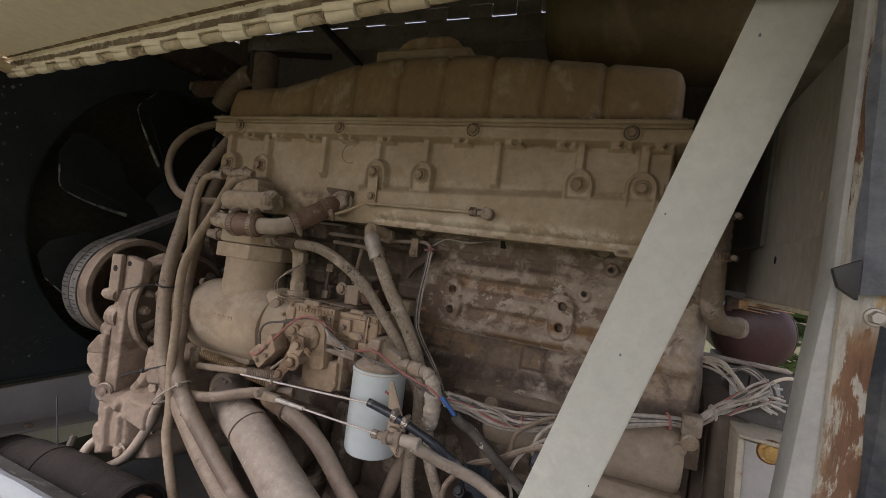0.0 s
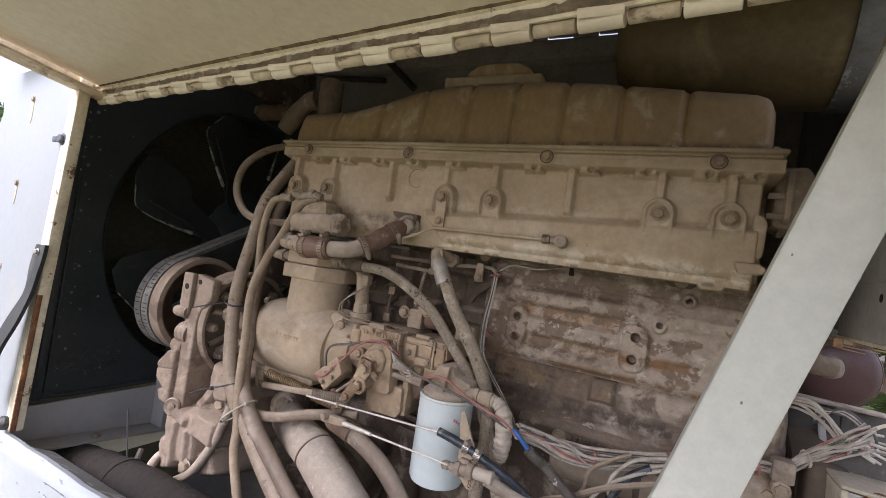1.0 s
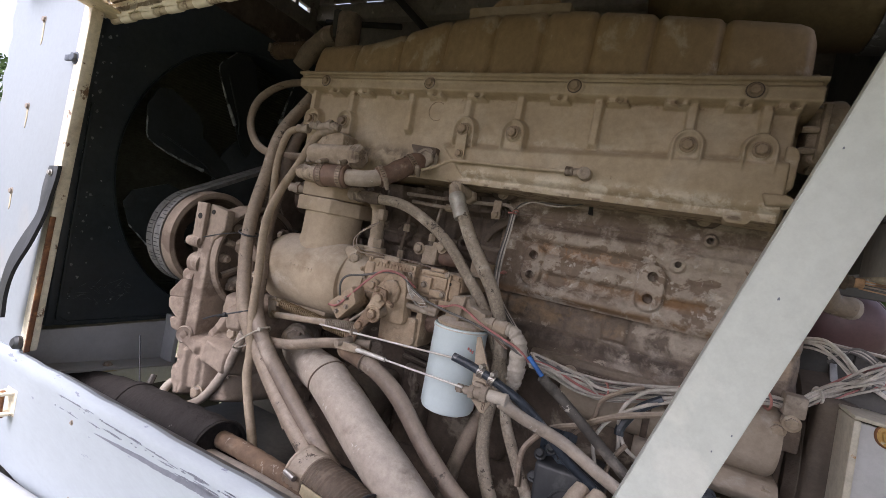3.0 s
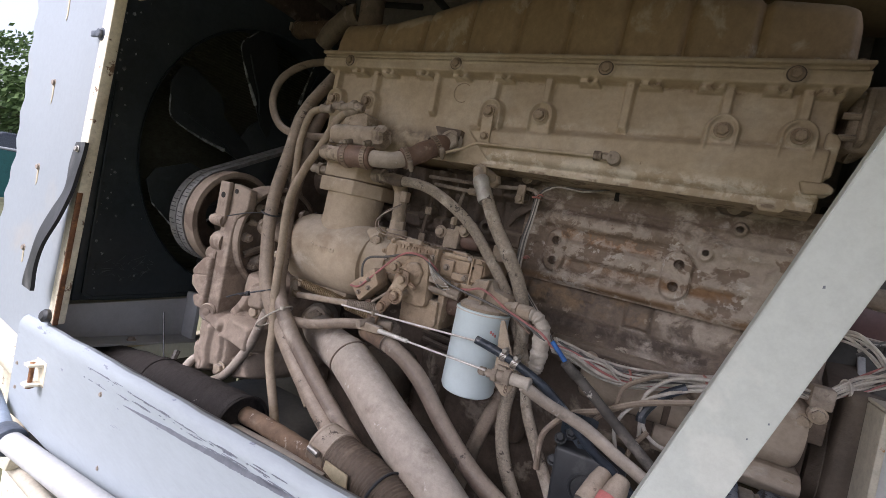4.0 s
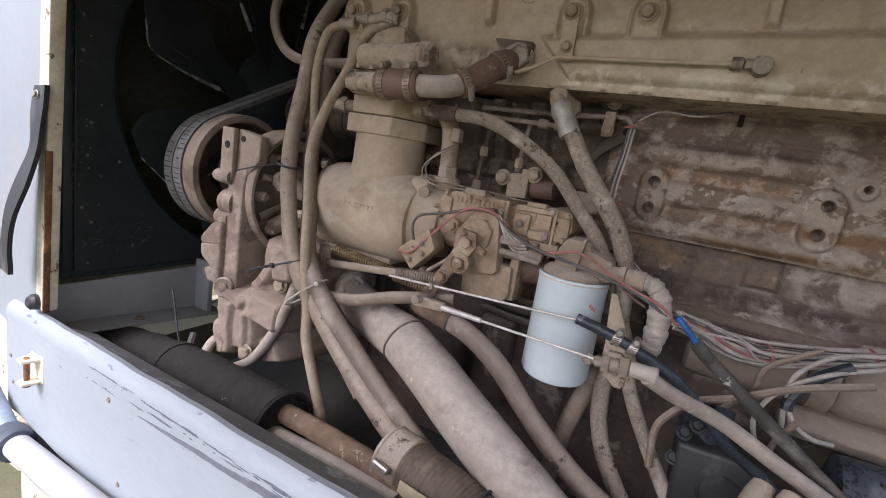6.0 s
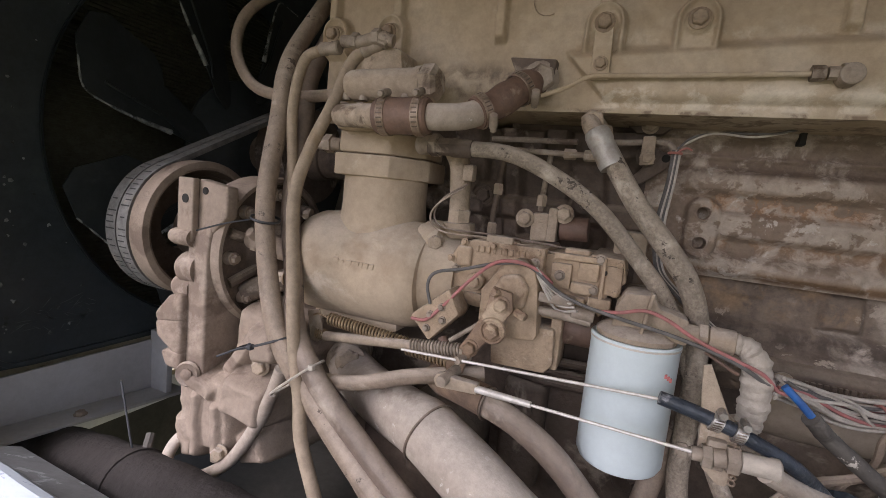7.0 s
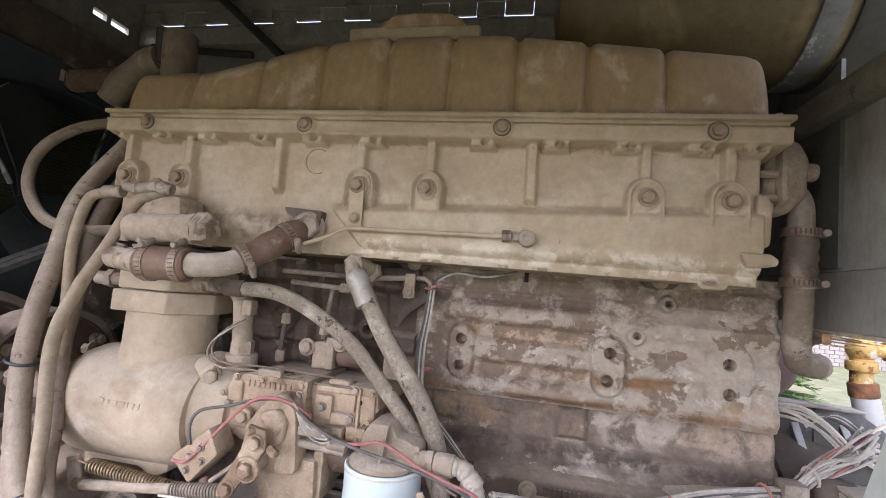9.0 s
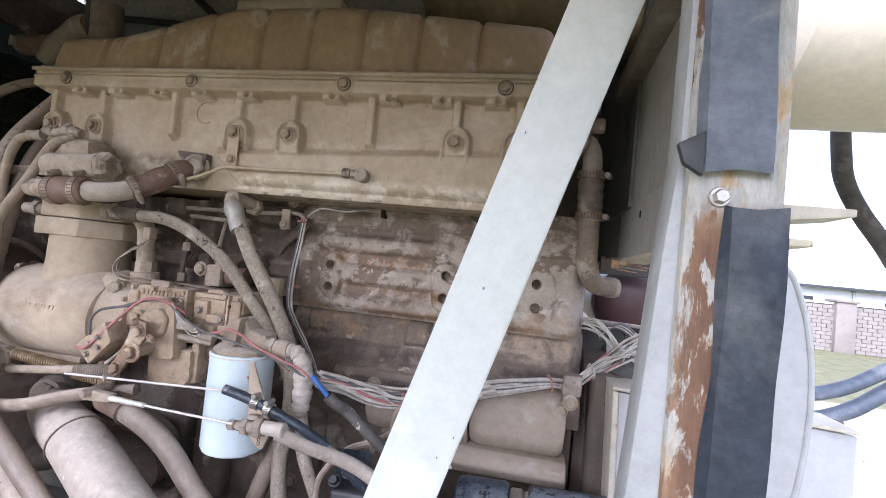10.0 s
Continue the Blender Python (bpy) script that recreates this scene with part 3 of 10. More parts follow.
def cyl(bm, p0, p1, r, r1=None, seg=24, bevel=0.0):
    p0, p1 = Vector(p0), Vector(p1)
    h = (p1 - p0).length
    r1 = r if r1 is None else r1
    if bevel:
        prof = [(r - bevel, 0), (r - bevel * 0.3, bevel * 0.3), (r, bevel), (r1, h - bevel), (r1 - bevel * 0.3, h - bevel * 0.3), (r1 - bevel, h)]
    else:
        prof = [(r, 0), (r1, h)]
    return lathe(bm, prof, p0, p1 - p0, seg)


def hexhead(bm, p, direction, r, h, washer=True):
    """A hexagon bolt head with chamfered top, on a washer."""
    d = Vector(direction).normalized()
    p = Vector(p)
    if washer:
        lathe(bm, [(r * 1.35, 0), (r * 1.35, h * 0.18), (r * 1.25, h * 0.25)], p, d, 16)
    lathe(bm, [(r, 0), (r, h * 0.85), (r * 0.82, h)], p, d, 6)
    return bm


def smoothed(points, per=8):
    pts = [Vector(p) for p in points]
    pts = [pts[0] * 2 - pts[1]] + pts + [pts[-1] * 2 - pts[-2]]
    out = []
    for i in range(1, len(pts) - 2):
        a, b, c, d = pts[i - 1:i + 3]
        for k in range(per):
            t = k / per
            out.append(0.5 * (2 * b + (c - a) * t + (2 * a - 5 * b + 4 * c - d) * t * t + (3 * b - a - 3 * c + d) * t ** 3))
    out.append(pts[-2])
    return out


def sweep(bm, path, radius, seg=14, cap=True):
    """A tube along a path; radius is a number or a function of 0..1 along it."""
    rings = []
    up = None
    n = len(path)
    for i, p in enumerate(path):
        d = (path[min(i + 1, n - 1)] - path[max(i - 1, 0)]).normalized()
        x = (up - d * up.dot(d)).normalized() if up is not None else d.orthogonal().normalized()
        up = x
        y = d.cross(x)
        r = radius(i / (n - 1)) if callable(radius) else radius
        rings.append([bm.verts.new(p + (x * math.cos(2 * math.pi * k / seg) + y * math.sin(2 * math.pi * k / seg)) * r) for k in range(seg)])
    for a, b in zip(rings, rings[1:]):
        for k in range(seg):
            j = (k + 1) % seg
            bm.faces.new((a[k], a[j], b[j], b[k]))
    if cap:
        bm.faces.new(rings[0])
        bm.faces.new(rings[-1])
    return bm


def tube(bm, points, radius, per=8, seg=14):
    return sweep(bm, smoothed(points, per), radius, seg)


def ring(bm, p, direction, r, wire, seg=32, wseg=8):
    """A torus."""
    z = Vector(direction).normalized()
    x = z.orthogonal().normalized()
    y = z.cross(x)
    loops = []
    for i in range(seg):
        a = 2 * math.pi * i / seg
        out = x * math.cos(a) + y * math.sin(a)
        loops.append([bm.verts.new(Vector(p) + out * (r + wire * math.cos(2 * math.pi * k / wseg)) + z * wire * math.sin(2 * math.pi * k / wseg)) for k in range(wseg)])
    for i in range(seg):
        a, b = loops[i], loops[(i + 1) % seg]
        for k in range(wseg):
            j = (k + 1) % wseg
            bm.faces.new((a[k], a[j], b[j], b[k]))
    return bm


def band(bm, p, direction, r, width, thick=0.0025, seg=32):
    """A flat hoop round a pipe."""
    w = width / 2
    return lathe(bm, [(r, -w), (r + thick, -w + 0.0006), (r + thick, w - 0.0006), (r, w), (r, -w)], p, direction, seg, cap=False)


def coil(bm, p0, p1, r, turns, wire, seg=6):
    p0, p1 = Vector(p0), Vector(p1)
    d = (p1 - p0)
    z = d.normalized()
    x = z.orthogonal().normalized()
    y = z.cross(x)
    n = int(turns * 14)
    path = [p0 + d * (i / n) + (x * math.cos(i / 14 * 2 * math.pi) + y * math.sin(i / 14 * 2 * math.pi)) * r for i in range(n + 1)]
    return sweep(bm, path, wire, seg)


def fade(v, a, b):
    """Runs smoothly from 0 where v is a to 1 where it is b."""
    t = np.clip((v - a) / (b - a), 0.0, 1.0)
    return t * t * (3 - 2 * t)


def uneven(x, z, k, seed):
    """The unevenness of a sand-cast surface, about -1 to 1, with waves of about k per metre."""
    rnd = np.random.RandomState(seed)
    out = 0.0
    for _ in range(9):
        a, p, w = rnd.uniform(0, 6.283), rnd.uniform(0, 6.283), k * rnd.uniform(0.6, 1.6) * 6.283
        out = out + np.sin((x * math.cos(a) + z * math.sin(a)) * w + p)
    return out / 4.0


def cast_wall(name, x0, x1, z0, z1, step, depth, back, mat, parent, holes=(), label=""):
    """A cast wall facing the opening: its depth is a function of x and z, its rim runs back to the depth `back`; holes (x, z, radius) go in."""
    nx, nz = int((x1 - x0) / step), int((z1 - z0) / step)
    gx, gz = np.meshgrid(np.linspace(x0, x1, nx + 1), np.linspace(z0, z1, nz + 1), indexing="ij")
    gy = depth(gx, gz)
    verts = np.stack((gx, gy, gz), -1).reshape(-1, 3)
    i, j = np.meshgrid(np.arange(nx), np.arange(nz), indexing="ij")
    a = (i * (nz + 1) + j).ravel()
    faces = np.stack((a, a + nz + 1, a + nz + 2, a + 1), -1)
    mid = verts[faces].mean(1)
    for hx, hz, r in holes:
        keep = np.hypot(mid[:, 0] - hx, mid[:, 2] - hz) > r
        faces, mid = faces[keep], mid[keep]
    rim = [(k, 0) for k in range(nx + 1)] + [(nx, k) for k in range(1, nz + 1)] + [(k, nz) for k in range(nx - 1, -1, -1)] + [(0, k) for k in range(nz - 1, 0, -1)]
    front = np.array([verts[p * (nz + 1) + q] for p, q in rim])
    rear = front.copy()
    rear[:, 1] = np.maximum(back, front[:, 1])
    m, n0 = len(rim), len(verts)
    skirt = [(n0 + k, n0 + m + k, n0 + m + (k + 1) % m, n0 + (k + 1) % m) for k in range(m)]
    me = bpy.data.meshes.new(name)
    me.from_pydata(np.concatenate((verts, front, rear)).tolist(), [], faces.tolist() + skirt)
    me.polygons.foreach_set("use_smooth", [True] * len(me.polygons))
    me.materials.append(mat)
    me.update()
    ob = new(name, me)
    ob.parent = parent
    ob.matrix_parent_inverse = Matrix.Translation(-ORIGIN[parent.name])
    return tagged(ob, label)


def drilled(parent, x, y, z, r, mat):
    """The wall and floor of a drilled hole with a worn rim, its axis along y."""
    b = lathe(bmesh.new(), [(r * 1.55, 0.0035), (r * 1.3, -0.0006), (r * 1.08, -0.0008), (r, 0.0008), (r, 0.03), (0.0002, 0.031)], (x, y, z), (0, 1, 0), 24, cap=False)
    part("bolt_hole", b, mat, parent, "open drilled bolt hole")


def clamp_on(parent, p, direction, r, width=0.014, screw=(0, -1, 0)):
    """A worm-drive hose clamp with its screw housing."""
    c = part("hose_clamp", band(bmesh.new(), p, direction, r, width, 0.002), CLAMP, parent, "worn worm-drive steel clamp")
    d, s = Vector(direction).normalized(), Vector(screw).normalized()
    s = (s - d * s.dot(d)).normalized()
    t = d.cross(s)
    q = Vector(p) + s * (r + 0.006)
    bm = cyl(bmesh.new(), q - t * 0.011, q + t * 0.009, 0.0055, seg=12, bevel=0.001)
    hexhead(bm, q + t * 0.009, t, 0.0045, 0.006, False)
    part("clamp_screw", bm, DUSTSTEEL, c)
    for i in range(7):
        a = radians(34 + 13 * i)
        for way in (-1, 1):
            o = s * math.cos(a) + t * math.sin(a) * way
            if o.y > 0.35:
                continue
            slot = box(bmesh.new(), (-width * 0.3, -0.0009, -0.0004), (width * 0.3, 0.0009, 0.0004))
            turn = Matrix((d, o.cross(d), o)).transposed().to_4x4()
            bmesh.ops.transform(slot, matrix=Matrix.Translation(Vector(p) + o * (r + 0.0021)) @ turn, verts=slot.verts)
            part("clamp_slot", slot, GRIMY, c)
    return c


def hose(name, points, r, mat, label, group="", ripple=0.0, seg=16, ends=None):
    """A rubber hose as a thing, with a slightly uneven bore and, where given, a crimped ferrule at its ends."""
    base = points[-1]
    h = thing(name, base, label, "hose", group)
    path = smoothed(points, 9)
    ph = random.random() * 6
    part("sleeve", sweep(bmesh.new(), path, lambda u: r * (1 + ripple * math.sin(u * 90 + ph) + 0.02 * math.sin(u * 17 + ph)), seg), mat, h)
    for which in (ends or ()):
        i, j = (0, 3) if which == 0 else (-1, -4)
        a, b = path[i], path[j]
        d = (b - a).normalized()
        f = lathe(bmesh.new(), [(r * 1.02, -0.004), (r * 1.22, -0.002), (r * 1.22, 0.008), (r * 1.12, 0.010), (r * 1.12, 0.02), (r * 1.22, 0.022), (r * 1.18, 0.03), (r * 1.0, 0.032)], a, d, 20)
        part("ferrule", f, DUSTSTEEL, h, "crimped steel ferrule")
    return h


def bolts(parent, name, spots, direction, r, h, mat):
    for s in spots:
        part(name, hexhead(bmesh.new(), s, direction, r, h), mat, parent)


# ---- the vehicle body round the bay ----
def side(x, d=0.0):
    """The depth of the opening's plane at x, d metres further in."""
    return 0.37 - 0.1 * x + d




def along(bm):
    """Turns a mesh that was built along x at y = 0 into the plane of the opening."""
    for v in bm.verts:
        v.co.y += side(v.co.x)
    return bm


def crown(x):
    """Height of the sill's folded top edge."""
    return 1.191 + 0.093 * x


def sheet(prof, x0, x1, n, shape):
    """A folded sheet along x: a closed profile of (depth, height below the crown)."""
    b = bmesh.new()
    rows = []
    for i in range(n + 1):
        x = x0 + (x1 - x0) * i / n
        o = shape(x)
        rows.append([b.verts.new((x, y + o * 0.6, crown(x) + z + o)) for y, z in prof])
    for a, c in zip(rows, rows[1:]):
        for k in range(len(prof)):
            j = (k + 1) % len(prof)
            b.faces.new((a[k], a[j], c[j], c[k]))
    b.faces.new(rows[0])
    b.faces.new(rows[-1])
    return along(b)


def ribbon(x0, x1, top, low, n=60):
    """A thin scrape on the sill's face between two heights below the crown."""
    b = bmesh.new()
    rows = []
    for i in range(n + 1):
        x = x0 + (x1 - x0) * i / n
        rows.append([b.verts.new((x, y, crown(x) + z)) for y, z in ((-0.0195, top(x)), (-0.0207, top(x)), (-0.0207, low(x)), (-0.0195, low(x)))])
    for a, c in zip(rows, rows[1:]):
        for k in range(4):
            j = (k + 1) % 4
            b.faces.new((a[k], a[j], c[j], c[k]))
    return along(b)


def sill():
    s = thing("sill_beam", (-0.6, side(-0.6), 0.85), "scuffed white folded steel sill below the engine bay opening", "sill")
    b = sheet([(0.016, -0.014), (0.006, -0.002), (-0.004, 0.0), (-0.013, -0.005), (-0.0195, -0.018), (-0.02, -0.03), (-0.02, -0.255), (-0.012, -0.265), (-0.004, -0.26), (-0.015, -0.25), (-0.015, -0.03), (-0.004, -0.008), (0.012, -0.02)],
              -1.53, 0.3, 60, lambda x: 0.0007 * math.sin(x * 21) + 0.0005 * math.sin(x * 47))
    part("folded_panel", b, WHITE_WORN, s)
    b = sheet([(0.014, -0.018), (0.082, -0.056), (0.082, -0.075), (0.079, -0.075), (0.079, -0.060), (0.013, -0.022)], -1.33, 0.3, 30, lambda x: 0.0)
    part("inner_flange", b, DUSTFLANGE, s, "dirty dark grey inner flange")
    # dark sheet added behind the flange where only shade is
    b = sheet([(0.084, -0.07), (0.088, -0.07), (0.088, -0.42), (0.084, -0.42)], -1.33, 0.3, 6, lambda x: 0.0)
    part("sill_shade", b, DARK, s, "dark sheet added for the shade behind the sill")
    # long dark scrape through the paint, and short ones along the fold
    rnd = random.Random(4)

    def rough(x, k):
        return 0.5 + 0.3 * math.sin(x * 41 * k + k) * math.sin(x * 117 + 2 * k) + 0.2 * math.sin(x * 397 * k)

    def line(x):
        return -0.052 + 0.05 * (x + 0.9)
    def swell(x):
        return max(0.0, math.sin(math.pi * min(1.0, max(0.0, (x + 0.925) / 0.655)))) ** 0.7
    b = ribbon(-0.925, -0.27, lambda x: line(x) + (0.0035 + 0.002 * rough(x, 1)) * swell(x), lambda x: line(x) - (0.0035 + 0.0025 * rough(x, 1.7)) * swell(x), 160)
    part("scrape", b, GREYMARK, s, "long dark grey scrape through the paint")
    for i in range(70):
        xa = -1.12 + 0.9 * rnd.random()
        ln = 0.006 + 0.07 * rnd.random() ** 3
        at = rnd.choice((-0.021 - 0.003 * rnd.random(), -0.022 - 0.002 * rnd.random(), -0.024 - 0.006 * rnd.random(), line(xa) + 0.012 + 0.006 * rnd.random()))
        h = (0.0004 + 0.0014 * rnd.random()) * (1.6 if ln < 0.02 else 1.0)
        b = ribbon(xa, xa + ln, lambda x: at + h * rough(x, 2.3) * math.sin(math.pi * (x - xa) / ln), lambda x: at - h * rough(x, 1.3) * math.sin(math.pi * (x - xa) / ln), 18)
        part("scuff", b, GREYMARK, s)
    for xa, ln, at, h in ((-0.66, 0.12, -0.034, 0.0035), (-0.60, 0.02, -0.03, 0.006), (-0.575, 0.016, -0.032, 0.005), (-0.71, 0.05, -0.03, 0.002), (-0.52, 0.06, -0.03, 0.003)):
        b = ribbon(xa, xa + ln, lambda x: at + 0.04 * (x - xa) + h * rough(x, 2.1) * math.sin(math.pi * (x - xa) / ln), lambda x: at + 0.04 * (x - xa) - h * rough(x, 1.2) * math.sin(math.pi * (x - xa) / ln), 40)
        part("scuff", b, GREYMARK, s)
    bolts(s, "rivet", [(x, side(x) - 0.02, z) for x, z in ((-1.50, 0.93), (-1.49, 0.87), (-1.02, 1.035), (-0.98, 0.9), (-0.80, 0.905))], (0, -1, 0), 0.004, 0.003, DUSTSTEEL)
    # latch bracket with rusty bolt
    x, z = -1.33, 0.965
    y = side(x) - 0.02
    k = bmesh.new()
    box(k, (x - 0.028, y - 0.003, z - 0.03), (x + 0.02, y - 0.0005, z + 0.03), 0.001)
    prism(k, [(x - 0.028, y - 0.003), (x + 0.012, y - 0.003), (x + 0.002, y - 0.03), (x - 0.02, y - 0.03)], 2, z + 0.019, z + 0.025, 0.001)
    prism(k, [(x - 0.028, y - 0.003), (x + 0.016, y - 0.003), (x + 0.006, y - 0.032), (x - 0.016, y - 0.032)], 2, z - 0.027, z - 0.021, 0.001)
    lb = part("latch_bracket", k, CREAM_RUST, s, "small rusty cream latch bracket")
    k = cyl(bmesh.new(), (x - 0.008, y - 0.018, z - 0.035), (x - 0.008, y - 0.018, z + 0.027), 0.005, seg=12)
    hexhead(k, (x - 0.008, y - 0.018, z - 0.027), (0, 0, -1), 0.009, 0.008)
    part("latch_pin", k, RUST, lb)
    return s


def side_skin():
    s = thing("body_skin", (-1.5, side(-1.5), 0.97), "white painted corner skin with a torn edge and rusty rivets", "body panel")
    b = bmesh.new()
    n = 60
    outer, inner = [], []
    for i in range(n + 1):
        z = 0.97 + 1.0 * i / n
        edge = -1.855 - 0.07 * min(1.0, max(0.0, (1.45 - z) / 0.3)) + 0.009 * math.sin(z * 75) + 0.006 * math.sin(z * 31 + 1)
        for row, x in ((outer, edge), (inner, -1.405 + 0.07 * (z - 1.08))):
            row.append((x, z))
    f = [b.verts.new((x, 0.0, z)) for x, z in outer + inner[::-1]]
    g = [b.verts.new((x, 0.004, z)) for x, z in outer + inner[::-1]]
    m = n + 1
    for i in range(n):
        a, c, d, e = i, i + 1, 2 * m - 2 - i, 2 * m - 1 - i
        b.faces.new((f[a], f[c], f[d], f[e]))
        b.faces.new((g[a], g[c], g[d], g[e]))
        b.faces.new((f[a], f[c], g[c], g[a]))
        b.faces.new((f[d], f[e], g[e], g[d]))
    b.faces.new((f[0], f[-1], g[-1], g[0]))
    b.faces.new((f[n], f[m], g[m], g[n]))
    part("skin", along(b), WHITE, s)
    for z, x in ((1.885, -1.60), (1.657, -1.618), (1.429, -1.638), (1.203, -1.654)):
        part("rivet", hexhead(bmesh.new(), (x, side(x) - 0.0005, z), (0, -1, 0), 0.007, 0.006), DUSTSTEEL, s, "rusting rivet")
        k = bmesh.new()
        rr = random.Random(z)
        prism(k, [(x - 0.004, z - 0.006), (x + 0.004, z - 0.006), (x + 0.005, z - 0.03 - 0.03 * rr.random()), (x - 0.001, z - 0.04 - 0.03 * rr.random())], 1, side(x) - 0.0016, side(x) - 0.0004)
        part("rust_run", k, TAG, s, "rust run below the rivet")
    return s


def jamb():
    s = thing("door_jamb", (-1.37, side(-1.37), 1.05), "cream and rust door jamb with a flap of black rubber seal", "jamb")
    b = bmesh.new()
    prism(b, [(-1.405, 1.07), (-1.362, 1.07), (-1.298, 1.93), (-1.345, 1.93)], 1, -0.004, 0.022, 0.004)
    part("edge_angle", along(b), CREAM_RUST, s)
    b = bmesh.new()
    prism(b, [(-1.3645, 1.07), (-1.359, 1.07), (-1.335, 1.40), (-1.3405, 1.40)], 1, -0.0055, 0.006, 0.001)
    part("rust_lip", along(b), RUST, s, "orange rust on the lip")
    # rubber flap, bent outwards
    k = bmesh.new()
    pts = [(-1.352, -0.008, 1.515), (-1.358, -0.012, 1.46), (-1.362, -0.016, 1.40), (-1.375, -0.03, 1.34), (-1.396, -0.045, 1.27), (-1.41, -0.05, 1.20), (-1.415, -0.05, 1.15)]
    path = smoothed(pts, 6)
    rings = []
    for i, p in enumerate(path):
        w = 0.033 + 0.005 * math.sin(i * 0.4)
        rings.append([k.verts.new(p + Vector(o)) for o in ((-w, 0, 0), (w, -0.004, 0.004), (w, 0.004, 0.004), (-w, 0.008, 0))])
    for a, c in zip(rings, rings[1:]):
        for q in range(4):
            r = (q + 1) % 4
            k.faces.new((a[q], a[r], c[r], c[q]))
    k.faces.new(rings[0])
    k.faces.new(rings[-1])
    part("rubber_flap", along(k), BLACKBOX, s, "curling black rubber seal flap")
    x = -1.345
    k = hexhead(bmesh.new(), (x, side(x) - 0.004, 1.77), (0, -1, 0), 0.011, 0.01)
    box(k, (x - 0.035, side(x) - 0.012, 1.762), (x - 0.006, side(x) - 0.004, 1.776), 0.002)
    part("catch", k, RUBBER, s, "small dark catch")
    part("bolt", hexhead(bmesh.new(), (-1.352, side(-1.352) - 0.014, 1.50), (0, -1, 0), 0.006, 0.006), STEEL, s)
    part("rubber_bung", lathe(bmesh.new(), [(0.001, -0.012), (0.012, -0.01), (0.016, 0.0), (0.016, 0.012), (0.01, 0.018)], (-1.39, side(-1.39) - 0.004, 1.085), (0, -1, 0.2), 18), BLACKBOX, s)
    return s


def hood():
    """The raised hood, seen from below, on its long piano hinge."""
    s = thing("engine_hood", (-0.5, 0.48, 1.9), "raised cream-painted hood with rusty flanges and a piano hinge", "hood")
    x0, x1 = -1.315, 0.75
    tilt = 0.13

    def hy(x):
        return 0.44 - 0.098 * (x + 0.17)

    def hz(x):
        return 1.892 + 0.0115 * (x + 0.4)
    b = bmesh.new()
    n = 16
    top, low = [], []
    for i in range(n + 1):
        x = x0 + 0.035 + (x1 - x0 - 0.035) * i / n
        for d, row in ((0.023, 0), (1.15, 1)):
            z = hz(x) + 0.0205 + tilt * d
            (top if row else low).append((b.verts.new((x, hy(x) - d, z)), b.verts.new((x, hy(x) - d, z + 0.006))))
    for i in range(n):
        for s_ in (0, 1):
            b.faces.new((low[i][s_], low[i + 1][s_], top[i + 1][s_], top[i][s_]))
        b.faces.new((low[i][0], low[i + 1][0], low[i + 1][1], low[i][1]))
        b.faces.new((top[i][0], top[i + 1][0], top[i + 1][1], top[i][1]))
    for i in (0, n):
        b.faces.new((low[i][0], top[i][0], top[i][1], low[i][1]))
    part("panel", b, CREAM, s)
    # folded flange along the hinge, and at the end
    b = bmesh.new()
    rows = []
    for i in range(n + 1):
        x = x0 + (x1 - x0) * i / n
        rows.append([b.verts.new((x, hy(x) + y, hz(x) + z)) for y, z in ((-0.004, 0.002), (-0.004, 0.025), (-0.0255, 0.029), (-0.0255, 0.0232), (-0.012, 0.019), (-0.012, 0.002))])
    for a, c in zip(rows, rows[1:]):
        for k in range(6):
            b.faces.new((a[k], a[(k + 1) % 6], c[(k + 1) % 6], c[k]))
    b.faces.new(rows[0])
    b.faces.new(rows[-1])
    part("hinge_flange", b, CREAM_RUST, s)
    b = bmesh.new()
    for d0, d1 in ((0.0, 1.15),):
        pts = [(hy(x0) - d0, hz(x0) - 0.004), (hy(x0) - d1, hz(x0) - 0.004 + tilt * d1), (hy(x0) - d1, hz(x0) + 0.03 + tilt * d1), (hy(x0) - d0, hz(x0) + 0.03)]
        prism(b, pts, 0, x0 - 0.004, x0 + 0.004, 0.001)
        pts = [(hy(x0) - d0, hz(x0) - 0.004), (hy(x0) - d1, hz(x0) - 0.004 + tilt * d1), (hy(x0) - d1, hz(x0) + tilt * d1), (hy(x0) - d0, hz(x0))]
        prism(b, pts, 0, x0 + 0.004, x0 + 0.072, 0.001)
    part("end_flange", b, ENDRUST, s, "rusty cream end flange")
    # dirty open seam where the flange meets the panel
    b = bmesh.new()
    rnd = random.Random(14)
    prev = None
    for i in range(241):
        x = x0 + 0.04 + (x1 - x0 - 0.04) * i / 240
        w = 0.0012 + 0.0035 * abs(math.sin(x * 2.9 + 0.6)) + 0.0016 * rnd.random()
        row = [b.verts.new((x, hy(x) - d, hz(x) + z)) for d, z in ((0.0238, 0.0232), (0.0241, 0.0222), (0.0255 + w, 0.0231 + tilt * w), (0.0255 + w, 0.0245 + tilt * w))]
        if prev:
            for q in range(4):
                b.faces.new((prev[q], prev[(q + 1) % 4], row[(q + 1) % 4], row[q]))
        prev = row
    part("dirty_seam", b, SEAMDIRT, s, "dark dirty seam along the hinge flange")
    part("flange_bolt", hexhead(bmesh.new(), (x0 + 0.025, hy(x0) - 0.13, hz(x0) - 0.004 + tilt * 0.13), (0, 0, -1), 0.008, 0.006), FILTERRIM, s)
    # hinge leaf on the flange and its knuckles, alternating between hood and body
    b = bmesh.new()
    rows = []
    for i in range(n + 1):
        x = x0 + (x1 - x0) * i / n
